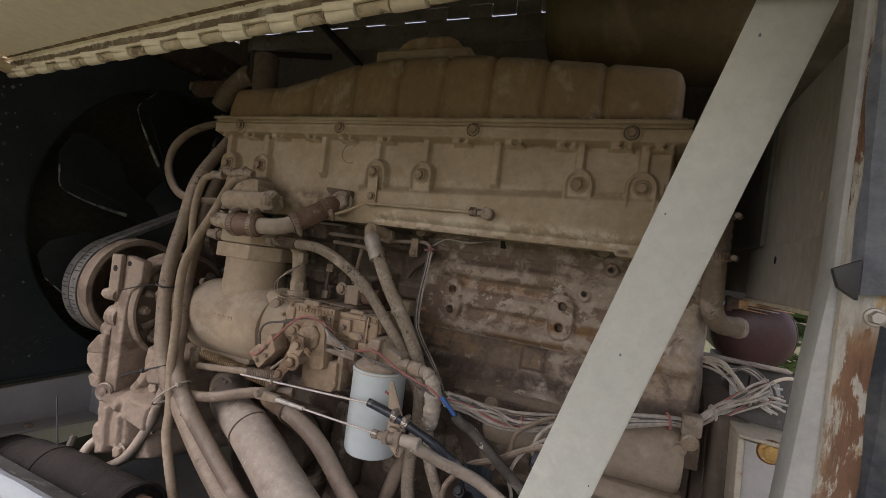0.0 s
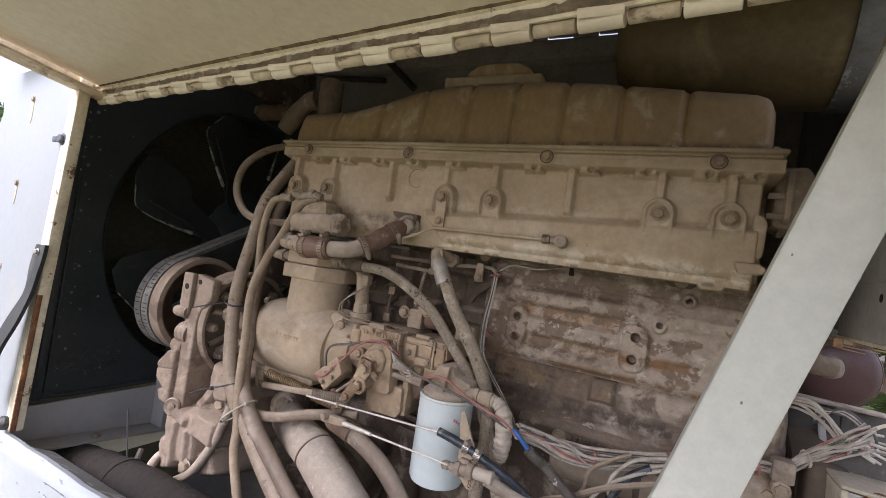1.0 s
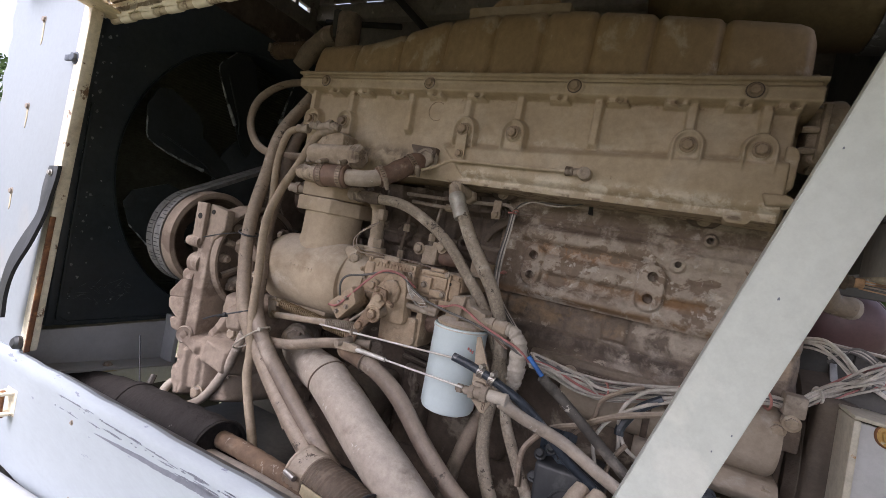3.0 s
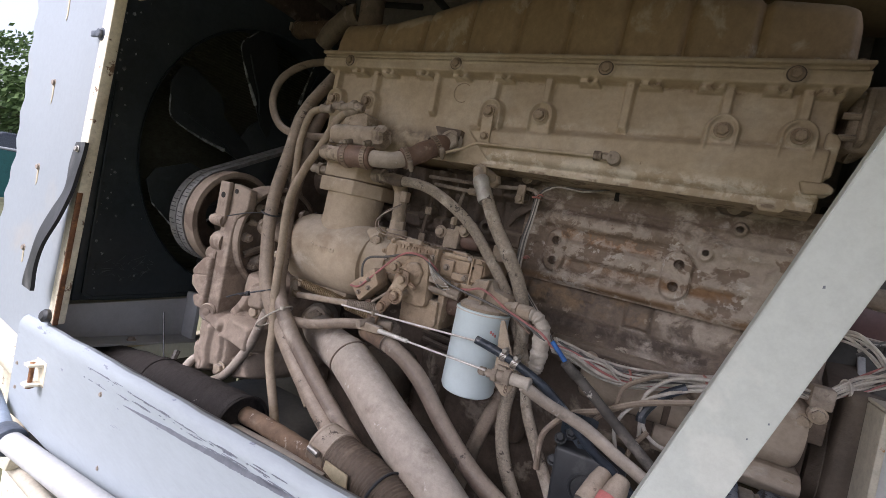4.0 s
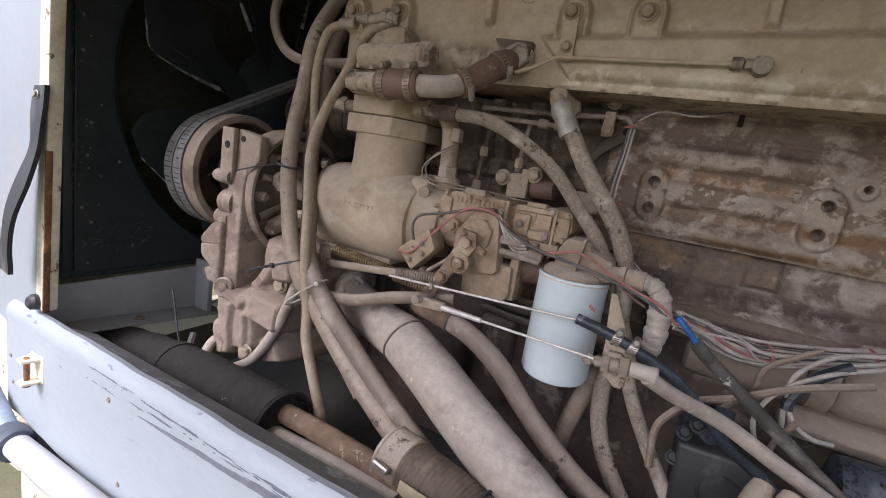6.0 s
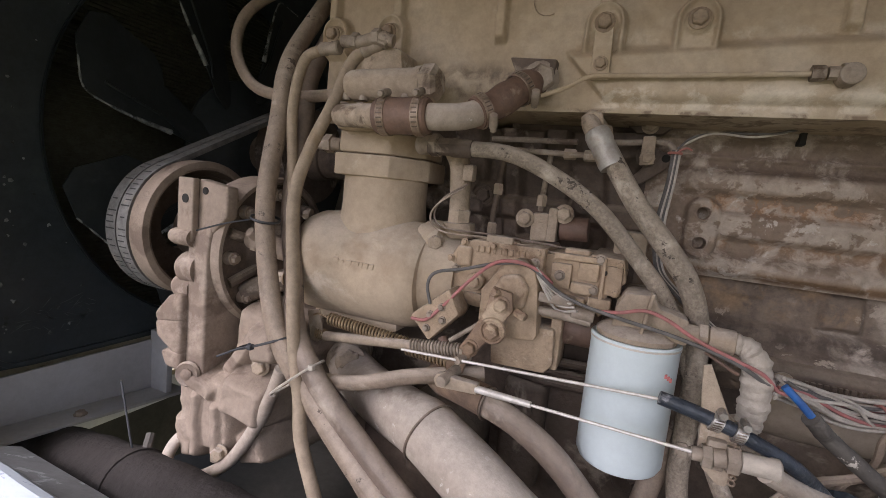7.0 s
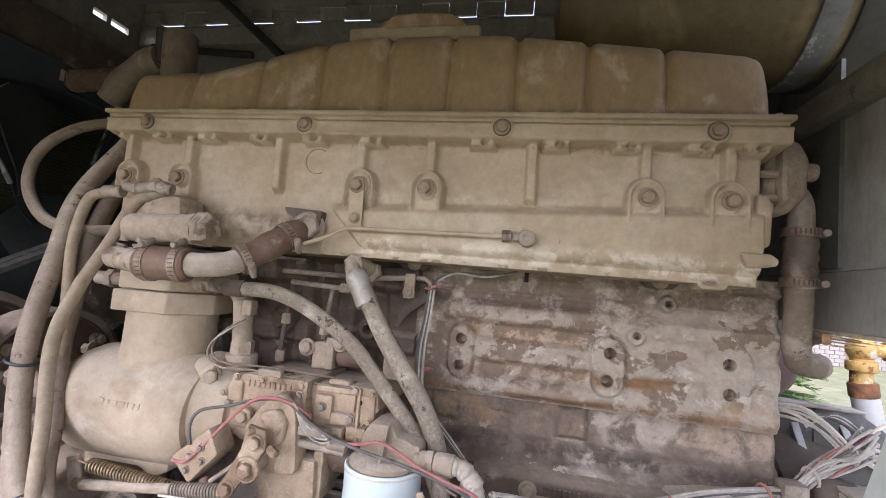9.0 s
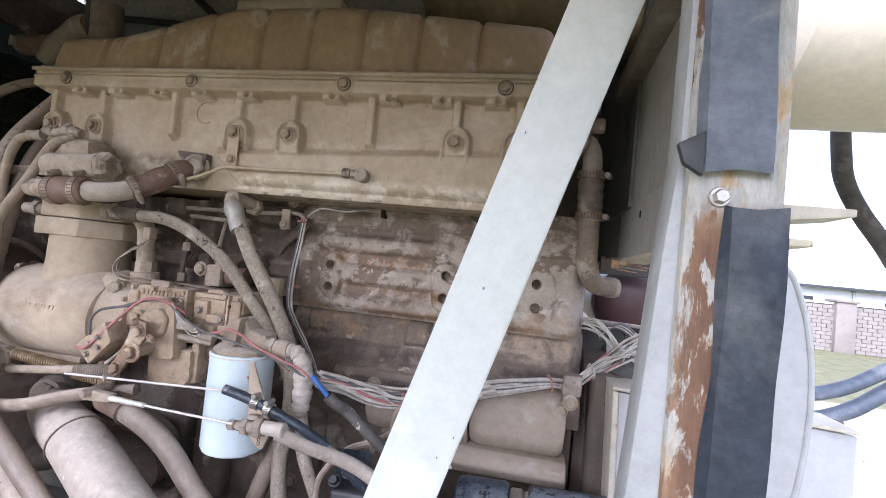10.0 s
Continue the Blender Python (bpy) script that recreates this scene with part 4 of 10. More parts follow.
        rows.append([b.verts.new((x, hy(x) + y, hz(x) + z)) for y, z in ((-0.013, 0.0), (-0.0165, 0.0), (-0.019, 0.0205), (-0.0155, 0.021))])
    for a, c in zip(rows, rows[1:]):
        for k in range(4):
            b.faces.new((a[k], a[(k + 1) % 4], c[(k + 1) % 4], c[k]))
    part("hinge_leaf", b, CREAM_RUST, s, "flaking cream hinge leaf")
    b = bmesh.new()
    rnd = random.Random(15)
    prev = None
    for i in range(301):
        x = x0 + (x1 - x0) * i / 300
        w = 0.0045 + 0.003 * rnd.random() + 0.003 * abs(math.sin(x * 9))
        row = [b.verts.new((x, hy(x) - 0.0172 - 0.15 * z, hz(x) + z)) for z in (0.004, 0.006 + w)]
        if prev:
            b.faces.new((prev[0], prev[1], row[1], row[0]))
        prev = row
    bmesh.ops.solidify(b, geom=list(b.faces), thickness=0.0016)
    part("flaking_edge", b, HINGERUST, s, "flaking brown paint above the hinge")
    x = x0
    k = 0
    step = 0.0505
    while x < x1 - step:
        a, c = x + 0.0015, x + step - 0.0015
        mid = (a + c) / 2
        r = 0.0098 if k % 2 else 0.0078
        p0, p1 = Vector((a, hy(a) - 0.004, hz(a) - 0.004)), Vector((c, hy(c) - 0.004, hz(c) - 0.004))
        kb = cyl(bmesh.new(), p0, p1, r, seg=14, bevel=0.0015)
        if k % 2:
            prism(kb, [(hy(mid) - 0.0185, hz(mid) - 0.002), (hy(mid) - 0.0155, hz(mid) - 0.006), (hy(mid) - 0.0165, hz(mid) + 0.004), (hy(mid) - 0.0195, hz(mid) + 0.004)], 0, a, c, 0.001)
        part("hinge_knuckle", kb, CREAM if k % 2 else KNUCKLE, s)
        x += step
        k += 1
    return s


def header():
    s = thing("header_rail", (-0.4, 0.55, 1.92), "dark header rail above the bay opening", "rail")
    b = bmesh.new()
    prism(b, [(0.07, 1.915), (0.115, 1.925), (0.115, 1.99), (0.07, 1.985)], 0, -1.42, 0.8, 0.003)
    for v in b.verts:
        v.co.y += 0.37 - 0.098 * v.co.x
    part("rail", b, DARK, s)
    b = bmesh.new()
    prism(b, [(0.058, 1.905), (0.07, 1.905), (0.07, 1.985), (0.058, 1.985)], 0, -1.42, 0.8)
    for v in b.verts:
        v.co.y += 0.37 - 0.098 * v.co.x
    part("hinge_plate", b, CREAM_RUST, s, "cream hinge plate")
    return s


def brace():
    s = thing("diagonal_brace", (-0.09, 0.49, 1.1), "pale painted flat steel brace crossing the opening", "brace")

    def cx(z):
        return 0.0635 + (z - 1.584) * 0.306
    w = 0.0305
    b = bmesh.new()
    z0, z1 = 1.09, 2.0
    for (o0, o1, y0, y1) in ((-w, w, 0.486, 0.4915), (-w, -w + 0.005, 0.4915, 0.512)):
        vs = [b.verts.new((cx(z) + o, y, z - 0.306 * o * 0.9)) for z in (z0, z1) for (o, y) in ((o0, y0), (o1, y0), (o1, y1), (o0, y1))]
        for q in range(4):
            r = (q + 1) % 4
            b.faces.new((vs[q], vs[r], vs[4 + r], vs[4 + q]))
        b.faces.new(vs[:4])
        b.faces.new(vs[4:])
    bmesh.ops.bevel(b, geom=list(b.edges), offset=0.0012, segments=2, affect="EDGES", clamp_overlap=True)
    part("bar", b, BRACE, s)
    k = bmesh.new()
    rnd = random.Random(8)
    for i in range(5):
        z = 1.25 + 0.6 * rnd.random()
        o = rnd.uniform(-0.028, 0.028)
        h = 0.0006 + 0.001 * rnd.random()
        x = cx(z) + o
        prism(k, [(x - h, z - h * 1.5), (x + h, z - h), (x + h * 0.6, z + h * 1.6), (x - h * 0.8, z + h)], 1, 0.4854, 0.4862)
    tagged(part("paint_nick", k, GREYMARK, s, "small dark nicks in the paint"), kind="stuff")
    return s


def post():
    s = thing("corner_post", (0.2, 0.36, 0.9), "grey-white corner post with rust and torn black rubber strips", "post")
    b = bmesh.new()
    prism(b, [(0.128, 1.0), (0.177, 1.0), (0.177, 1.632), (0.171, 1.632), (0.165, 1.563), (0.155, 1.41)], 1, 0.371, 0.40, 0.004)
    part("inner_face", b, POST, s)
    b = bmesh.new()
    prism(b, [(0.171, 1.628), (0.181, 1.628), (0.181, 2.05), (0.172, 2.05)], 1, 0.373, 0.402, 0.003)
    part("upper_face", b, POST, s)
    b = bmesh.new()
    prism(b, [(0.174, 1.0), (0.232, 1.0), (0.231, 2.05), (0.176, 2.05)], 1, 0.3665, 0.398, 0.004)
    part("outer_face", b, POST_RUST, s)
    b = bmesh.new()
    prism(b, [(0.19, 0.372), (0.231, 0.372), (0.262, 0.46), (0.2, 0.46)], 2, 1.0, 2.05, 0.003)
    part("return_face", b, POST, s)
    # lower and upper rubber strips
    rnd = random.Random(2)
    for (za, zb, xa, xb, y) in ((1.0, 1.59, 0.196, 0.231, 0.36), (1.614, 2.05, 0.178, 0.219, 0.357)):
        k = bmesh.new()
        rows = []
        n = 30
        for i in range(n + 1):
            z = za + (zb - za) * i / n
            wob = 0.0012 * math.sin(z * 60) + 0.0008 * rnd.random()
            sh = -0.03 * max(0.0, 1.52 - z) if za < 1.5 else -0.03 * (z - 1.62)
            rows.append([k.verts.new((xa + sh + wob, y + 0.006, z)), k.verts.new((xa + 0.004 + sh, y + wob, z)), k.verts.new(((xa + xb) / 2 + sh, y - 0.003 + wob * 2, z)),
                         k.verts.new((xb + sh, y + wob, z)), k.verts.new((xb + 0.003 + sh, y + 0.008, z))])
        # ragged ends
        for row in (rows[0], rows[-1]):
            for v in row:
                v.co.z += rnd.uniform(-0.008, 0.008)
        for a, c in zip(rows, rows[1:]):
            for q in range(4):
                k.faces.new((a[q], a[q + 1], c[q + 1], c[q]))
        bmesh.ops.solidify(k, geom=list(k.faces), thickness=0.005)
        part("rubber_strip", k, RUBBER if za < 1.5 else RUBBER_PALE, s, "weathered torn black rubber strip" if za < 1.5 else "bleached torn rubber strip")
    k = bmesh.new()
    prism(k, [(0.179, 1.637), (0.164, 1.629), (0.168, 1.617), (0.179, 1.610)], 1, 0.35, 0.356, 0.001)
    part("torn_flap", k, BLACKBOX, s)
    part("bolt", hexhead(bmesh.new(), (0.194, 0.366, 1.601), (0, -1, 0), 0.0046, 0.006), STEEL, s, "bright steel bolt")
    return s


def bay_walls():
    # right-hand cross wall: upper sheet and lower folded beam
    s = thing("wall_right", (0.26, 0.8, 1.6), "dirty grey inner side panel with bolt holes and rust spots", "panel", kind="structure")
    b = bmesh.new()
    box(b, (0.256, 0.47, 1.672), (0.262, 1.04, 1.97))
    part("upper_sheet", b, INNER, s)
    b = bmesh.new()
    prism(b, [(0.248, 1.592), (0.254, 1.592), (0.254, 1.678), (0.262, 1.682), (0.262, 1.688), (0.248, 1.684)], 1, 0.47, 1.04, 0.001)
    part("lower_beam", b, INNER, s)
    b = bmesh.new()
    box(b, (0.245, 0.47, 1.586), (0.30, 1.04, 1.592), 0.001)
    part("bottom_edge", b, CREAM_RUST, s, "cream edge with rust")
    for y, z in ((0.71, 1.74), (0.60, 1.782), (0.585, 1.655), (0.86, 1.66)):
        part("hole", cyl(bmesh.new(), (0.2545, y, z), (0.2475 if z < 1.68 else 0.2555, y, z), 0.0065, seg=14), CREAM if z > 1.69 else HOLE, s)
    b = bmesh.new()
    prism(b, [(0.44, 1.93), (1.09, 1.93), (1.09, 1.98), (0.44, 1.965)], 0, 0.225, 0.262, 0.004)
    part("top_rail", b, PANELRAIL, s, "brown-grey dusty rail")
    b = bmesh.new()
    box(b, (0.249, 0.98, 1.69), (0.2555, 1.60, 2.40))
    box(b, (0.255, 1.041, 1.60), (0.2605, 1.60, 1.70))
    part("rear_sheet", b, GREENSHEET, s, "grey-green sooty sheet")
    # roof of the bay
    b = bmesh.new()
    prism(b, [(0.47, 1.99), (1.62, 2.60), (1.62, 2.61), (0.47, 2.0)], 0, -1.74, 0.30)
    box(b, (-1.74, 0.63, 0.98), (-1.72, 1.62, 2.414))
    box(b, (-1.74, 0.63, 2.438), (-1.72, 1.62, 2.61))
    for ya, yb in ((0.63, 1.366), (1.416, 1.434), (1.504, 1.62)):
        box(b, (-1.74, ya, 2.414), (-1.72, yb, 2.438))
    solo("ceiling", b, ROOFSHEET, "sooty dark sheet, also a shade stand-in roof over the engine bay", "ceiling", kind="structure")
    b = bmesh.new()
    box(b, (-1.74, 1.60, 0.92), (0.25, 1.62, 2.405))
    box(b, (-1.16, 1.60, 0.74), (0.25, 1.62, 0.921))
    solo("wall_back", b, BACKGREY, "grey-brown back panel of the engine bay", "wall", kind="structure")
    t = thing("back_beam", (-0.7, 1.56, 2.41), "pale back rail with a row of rivets", "rail")
    b = bmesh.new()
    prism(b, [(1.55, 2.40), (1.60, 2.40), (1.60, 2.478), (1.56, 2.478), (1.55, 2.463)], 0, -1.72, 0.25, 0.003)
    part("rail", b, HINGEPALE, t)
    for i in range(18):
        part("rivet", lathe(bmesh.new(), [(0.008, 0), (0.007, 0.004), (0.003, 0.006)], (-1.7 + i * 0.1, 1.55, 2.428), (0, -1, 0), 10), HINGEPALE, t)
    # far hinge: knuckles with daylight gaps between
    t = thing("far_hinge", (-0.7, 1.56, 2.49), "pale hinge strip with daylight showing between its knuckles", "hinge")
    for i in range(22):
        x = -1.72 + i * 0.0905
        z = 2.476 + (0.006 if i % 2 else 0.0)
        b = bmesh.new()
        box(b, (x, 1.55, z), (x + 0.0885, 1.566, z + 0.0462), 0.003)
        part("knuckle", b, HINGEPALE, t)
    b = bmesh.new()
    box(b, (-1.72, 1.556, 2.5265), (0.25, 1.566, 2.61))
    part("leaf", b, HINGEPALE, t)


def shroud():
    s = thing("fan_shroud", (-1.5, 1.15, 1.07), "glossy black steel fan shroud with chipped paint, a round opening", "shroud")
    yc, zc, r, n = 1.17, 1.57, 0.472, 72
    y0, y1, z0, z1 = 0.60, 1.62, 1.085, 2.12

    def rim(a):
        """Where a ray from the fan's centre meets the plate's rounded rectangle."""
        c, q = math.cos(a), math.sin(a)
        k = min(((y1 - yc) / c if c > 0 else (y0 - yc) / c) if abs(c) > 1e-6 else 9, ((z1 - zc) / q if q > 0 else (z0 - zc) / q) if abs(q) > 1e-6 else 9)
        return k
    b = bmesh.new()
    loops = []
    for x, inset in ((-1.5, 0), (-1.506, 0)):
        loops.append(([b.verts.new((x, yc + r * math.cos(2 * math.pi * i / n), zc + r * math.sin(2 * math.pi * i / n))) for i in range(n)],
                      [b.verts.new((x, yc + rim(2 * math.pi * i / n) * math.cos(2 * math.pi * i / n), zc + rim(2 * math.pi * i / n) * math.sin(2 * math.pi * i / n))) for i in range(n)]))
    for i in range(n):
        j = (i + 1) % n
        for inn, out in loops:
            b.faces.new((inn[i], inn[j], out[j], out[i]))
        b.faces.new((loops[0][1][i], loops[0][1][j], loops[1][1][j], loops[1][1][i]))
    part("plate", b, BLACK, s)
    b = bmesh.new()
    lathe(b, [(r, 0), (r + 0.004, 0.006), (r + 0.004, 0.012), (r - 0.002, 0.006), (r - 0.004, -0.09), (r, -0.09), (r, 0)], (-1.5, yc, zc), (1, 0, 0), n, cap=False)
    part("ring", b, BLACK, s)
    b = bmesh.new()
    box(b, (-1.5, 0.578, 1.10), (-1.46, 0.598, 1.93), 0.004)
    part("edge_flange", b, BLACK, s)
    b = bmesh.new()
    prism(b, [(0.615, 1.11), (0.64, 1.092), (0.95, 1.092), (0.95, 1.10), (0.645, 1.10), (0.623, 1.116), (0.623, 1.7), (0.615, 1.7)], 0, -1.4995, -1.494, 0.001)
    part("pressed_rib", b, BLACK, s)
    rnd = random.Random(11)
    b = bmesh.new()
    for i in range(170):
        y = rnd.choice((rnd.uniform(0.605, 0.66), rnd.uniform(0.605, 0.62), rnd.uniform(0.605, 0.62), rnd.uniform(0.65, 0.8)))
        z = rnd.uniform(1.12, 1.95)
        if (y - yc) ** 2 + (z - zc) ** 2 < (r + 0.01) ** 2:
            continue
        h = rnd.uniform(0.0012, 0.0046)
        pts = [(y + h * rnd.uniform(0.6, 1.3) * math.cos(a), z + h * rnd.uniform(0.6, 1.6) * math.sin(a)) for a in (0, 1.2, 2.5, 3.6, 5.0)]
        prism(b, pts, 0, -1.5, -1.4992)
    tagged(part("paint_chip", b, FANEDGE, s, "pale chips in the black paint"), kind="stuff")
    for i in range(46):
        y, z, a = rnd.uniform(0.66, 0.80), rnd.gauss(1.18, 0.022), rnd.uniform(-0.9, 0.9)
        q = Vector((0, math.cos(a), math.sin(a))) * rnd.uniform(0.004, 0.022)
        w = Vector((0, -math.sin(a), math.cos(a))) * rnd.uniform(0.0002, 0.0005)
        o = Vector((-1.4993, y, z))
        k = bmesh.new()
        k.faces.new([k.verts.new(v) for v in (o - q, o + w, o + q, o - w)])
        bmesh.ops.solidify(k, geom=list(k.faces), thickness=0.0004)
        part("scratch", k, FANEDGE, s)
    # radiator core behind
    t = thing("radiator", (-1.62, 1.15, 1.07), "dusty dark radiator core behind the fan", "radiator")
    b = bmesh.new()
    box(b, (-1.70, 0.62, 1.06), (-1.66, 1.62, 2.13))
    part("core", b, CORE, t)
    b = bmesh.new()
    prism(b, [(0.66, 2.132), (1.58, 2.132), (1.58, 2.21), (1.50, 2.262), (0.76, 2.262), (0.66, 2.21)], 0, -1.71, -1.54, 0.018, 3)
    part("header_tank", b, GRIMY, t, "dark grimy header tank")
    b = cyl(bmesh.new(), (-1.62, 0.98, 2.255), (-1.62, 0.98, 2.33), 0.035, seg=24, bevel=0.004)
    cyl(b, (-1.62, 0.98, 2.315), (-1.62, 0.98, 2.345), 0.046, seg=24, bevel=0.006)
    part("filler_neck", b, GRIMY, t)
    for y in (0.74, 0.86, 1.14, 1.28, 1.44):
        part("tank_bolt", hexhead(bmesh.new(), (-1.54, y, 2.155), (1, 0, 0), 0.011, 0.01), GRIMY, t)
    for i in range(100):
        z = 1.08 + i * 0.0104
        k = bmesh.new()
        box(k, (-1.66, 0.63, z), (-1.652, 1.62, z + 0.0028))
        part("fin", k, CORE, t)
    return s


def fan():
    s = thing("cooling_fan", (-1.42, 1.17, 1.57), "black eight-bladed engine cooling fan with worn pale blade edges", "fan")
    yc, zc = 1.17, 1.57
    c = Vector((-1.45, yc, zc))
    part("hub", lathe(bmesh.new(), [(0.15, -0.03), (0.19, -0.02), (0.19, -0.012), (0.13, 0.01), (0.1, 0.035), (0.06, 0.05), (0.02, 0.055)], c, (1, 0, 0), 48), FANMAT, s)
    outline = [(0.185, 10), (0.253, 4), (0.333, 2), (0.385, 0.5), (0.425, -1), (0.441, -3), (0.447, -6), (0.455, -10), (0.466, -14), (0.462, -22), (0.43, -26), (0.32, -29), (0.29, -26), (0.275, -19), (0.19, -14), (0.14, -10), (0.14, 8)]

    def at(r, a, lift):
        """A point of a blade, pitched across its width; the trailing edge stands forward."""
        return Vector((c.x + 0.0019 * (a + 6) * min(1.0, r / 0.3) + lift, yc + r * math.cos(turn + radians(a)), zc + r * math.sin(turn + radians(a))))
    for k in range(8):
        turn = radians(172 + 45 * k)
        b = bmesh.new()
        lo = [b.verts.new(at(r, a, 0)) for r, a in outline]
        hi = [b.verts.new(at(r, a, 0.004)) for r, a in outline]
        b.faces.new(lo)
        b.faces.new(hi)
        for i in range(len(lo)):
            j = (i + 1) % len(lo)
            b.faces.new((lo[i], lo[j], hi[j], hi[i]))
        bl = part("blade", b, FANMAT, s)
        # stiffening fold and the worn trailing edge; its pale thickening near the root paints a highlight
        part("fold", tube(bmesh.new(), [at(0.40, -6, 0.004), at(0.33, -4.5, 0.005), at(0.262, -2, 0.006), at(0.22, 4, 0.004)], 0.003, 5, 8), FANMAT, bl)
        pts = smoothed([at(r, a, 0.003) for r, a in reversed(outline[1:9])], 6)
        part("worn_edge", sweep(bmesh.new(), pts, lambda u: 0.0012 + 0.0012 * abs(math.sin(u * 23 + turn)) + 0.0045 * max(0.0, (u - 0.62) / 0.38) ** 1.5, 7), FANEDGE, bl, "pale worn blade edge with a highlight at its root")
    return s


def lower_rails():
    s = thing("cross_rail", (-1.45, 0.7, 1.0), "grey steel cross rail under the fan shroud", "rail")
    b = bmesh.new()
    prism(b, [(0.52, 1.0), (0.95, 0.958), (0.95, 1.092), (0.52, 1.092)], 0, -1.462, -1.455, 0.001)
    prism(b, [(0.52, 1.0), (0.95, 0.958), (0.95, 0.965), (0.52, 1.007)], 0, -1.456, -1.385, 0.001)
    part("angle", b, GALV, s)
    b = bmesh.new()
    box(b, (-1.46, 0.90, 0.965), (-1.40, 0.915, 1.115), 0.002)
    part("gusset", b, GALV, s)
    bolts(s, "bolt", [(-1.41, 0.72, 0.989), (-1.43, 0.55, 1.006)], (0, 0, 1), 0.009, 0.008, DUSTSTEEL)
    t = thing("side_rail", (-1.79, 1.1, 0.73), "white painted frame rail with a cream top edge beyond the fan", "rail")
    part("web", box(bmesh.new(), (-1.80, 0.62, 0.735), (-1.785, 1.62, 0.812), 0.002), ROOF, t)
    part("top_edge", box(bmesh.new(), (-1.83, 0.62, 0.8125), (-1.785, 1.62, 0.83), 0.003), TAG, t, "cream top edge with rust")
    # dark sheets put in for the shade under and behind the rail
    t = thing("rail_shade", (-1.75, 1.2, 0.2), "dark sheets added for the shade below the frame rail", "guard")
    part("side_sheet", box(bmesh.new(), (-1.80, 0.75, 0.35), (-1.788, 1.45, 0.7345)), DARK, t)
    part("rear_sheet", box(bmesh.new(), (-1.786, 1.46, 0.15), (-0.96, 1.47, 0.92)), DARK, t)
    # dark floor sheet added to close the bay, so gaps below the engine stay dark
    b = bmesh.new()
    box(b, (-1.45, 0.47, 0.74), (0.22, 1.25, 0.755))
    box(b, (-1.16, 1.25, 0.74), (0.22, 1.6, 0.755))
    solo("bay_shade_floor", b, DARK, "added dark sheet below the engine", "floor", kind="structure")


for build in (sill, side_skin, jamb, hood, header, brace, post, bay_walls, shroud, fan, lower_rails):
    build()

# ---- the engine ----
LOW_BOLTS = (-0.924, -0.818, -0.493, -0.383, -0.067, 0.039)
TOP_BOLTS = (-0.878, -0.585, -0.273, 0.013)


def housing_front(x, z):
    """Depth of the rocker housing's front: rail, sunk panels, ribs, horseshoe bosses, the swelling below."""
    panel = 0.847
    low = 0.829 + 0.005 * fade(z, 1.70, 1.672) + 0.05 * np.clip((1.672 - z) / 0.027, 0, 1) ** 2.2
    edge = 1.738 + 0.038 * (x + 0.223)
    swell = panel + (low - panel) * fade(z, edge + 0.004, edge - 0.016)
    apron = panel + 0.13 * np.clip((1.748 - z) / 0.1, 0, 1) ** 1.7
    s = fade(x + 0.86 * (z - 1.70), -0.534, -0.516)
    y = apron * (1 - s) + swell * s
    y = y + (0.8135 - y) * fade(z, 1.826, 1.8335)
    y = y - 0.0025 * np.exp(-((z - 1.8515) / 0.0018) ** 2)
    for xr in (-0.932, -0.81, -0.640, -0.495, -0.381, -0.227, -0.069, 0.039):
        foot = 1.742 if xr in (-0.640, -0.227) else 1.77
        lean = xr + 0.012 * (1.79 - z)
        y = np.minimum(y, panel - 0.0155 * fade(np.abs(x - lean), 0.0098, 0.0062) * fade(z, foot - 0.006, foot + 0.006))
    for xb in LOW_BOLTS:
        rad = np.where(z > 1.757, np.hypot(x - xb, (z - 1.757) * 0.92), np.abs(x - xb))
        ridge = np.exp(-((rad - 0.0222) / 0.0029) ** 2)
        aim = 0.8345 - 0.0085 * ridge - 0.0085 * fade(np.hypot(x - xb, z - 1.755), 0.0165, 0.0135)
        y = y + (np.minimum(y, aim) - y) * fade(rad, 0.0283, 0.0248) * fade(z, 1.716, 1.730)
    for xt in (-0.955, -0.859, -0.77, -0.673, -0.577, -0.477, -0.302, -0.194, -0.096, -0.002, 0.067):
        tab = fade(np.maximum(np.abs(x - xt) / 0.0195, np.abs(z - 1.831) / 0.0105), 1.1, 0.85)
        y = y + (np.minimum(y, 0.8205) - y) * tab
        y = y + 0.012 * fade(np.hypot((x - xt - 0.004) / 1.5, z - 1.8268), 0.0044, 0.0028)
    for xb in TOP_BOLTS:
        y = y + (np.minimum(y, 0.8098) - y) * fade(np.hypot(x - xb, z - 1.8455), 0.0185, 0.0155)
    y = y + 0.12 * fade(x, 0.080, 0.099) * fade(z, 1.832, 1.822) + 0.05 * fade(x, -0.945, -0.963) * fade(z, 1.832, 1.822)
    return y + 0.0005 * uneven(x, z, 14, 1) + 0.00025 * uneven(x, z, 60, 2)


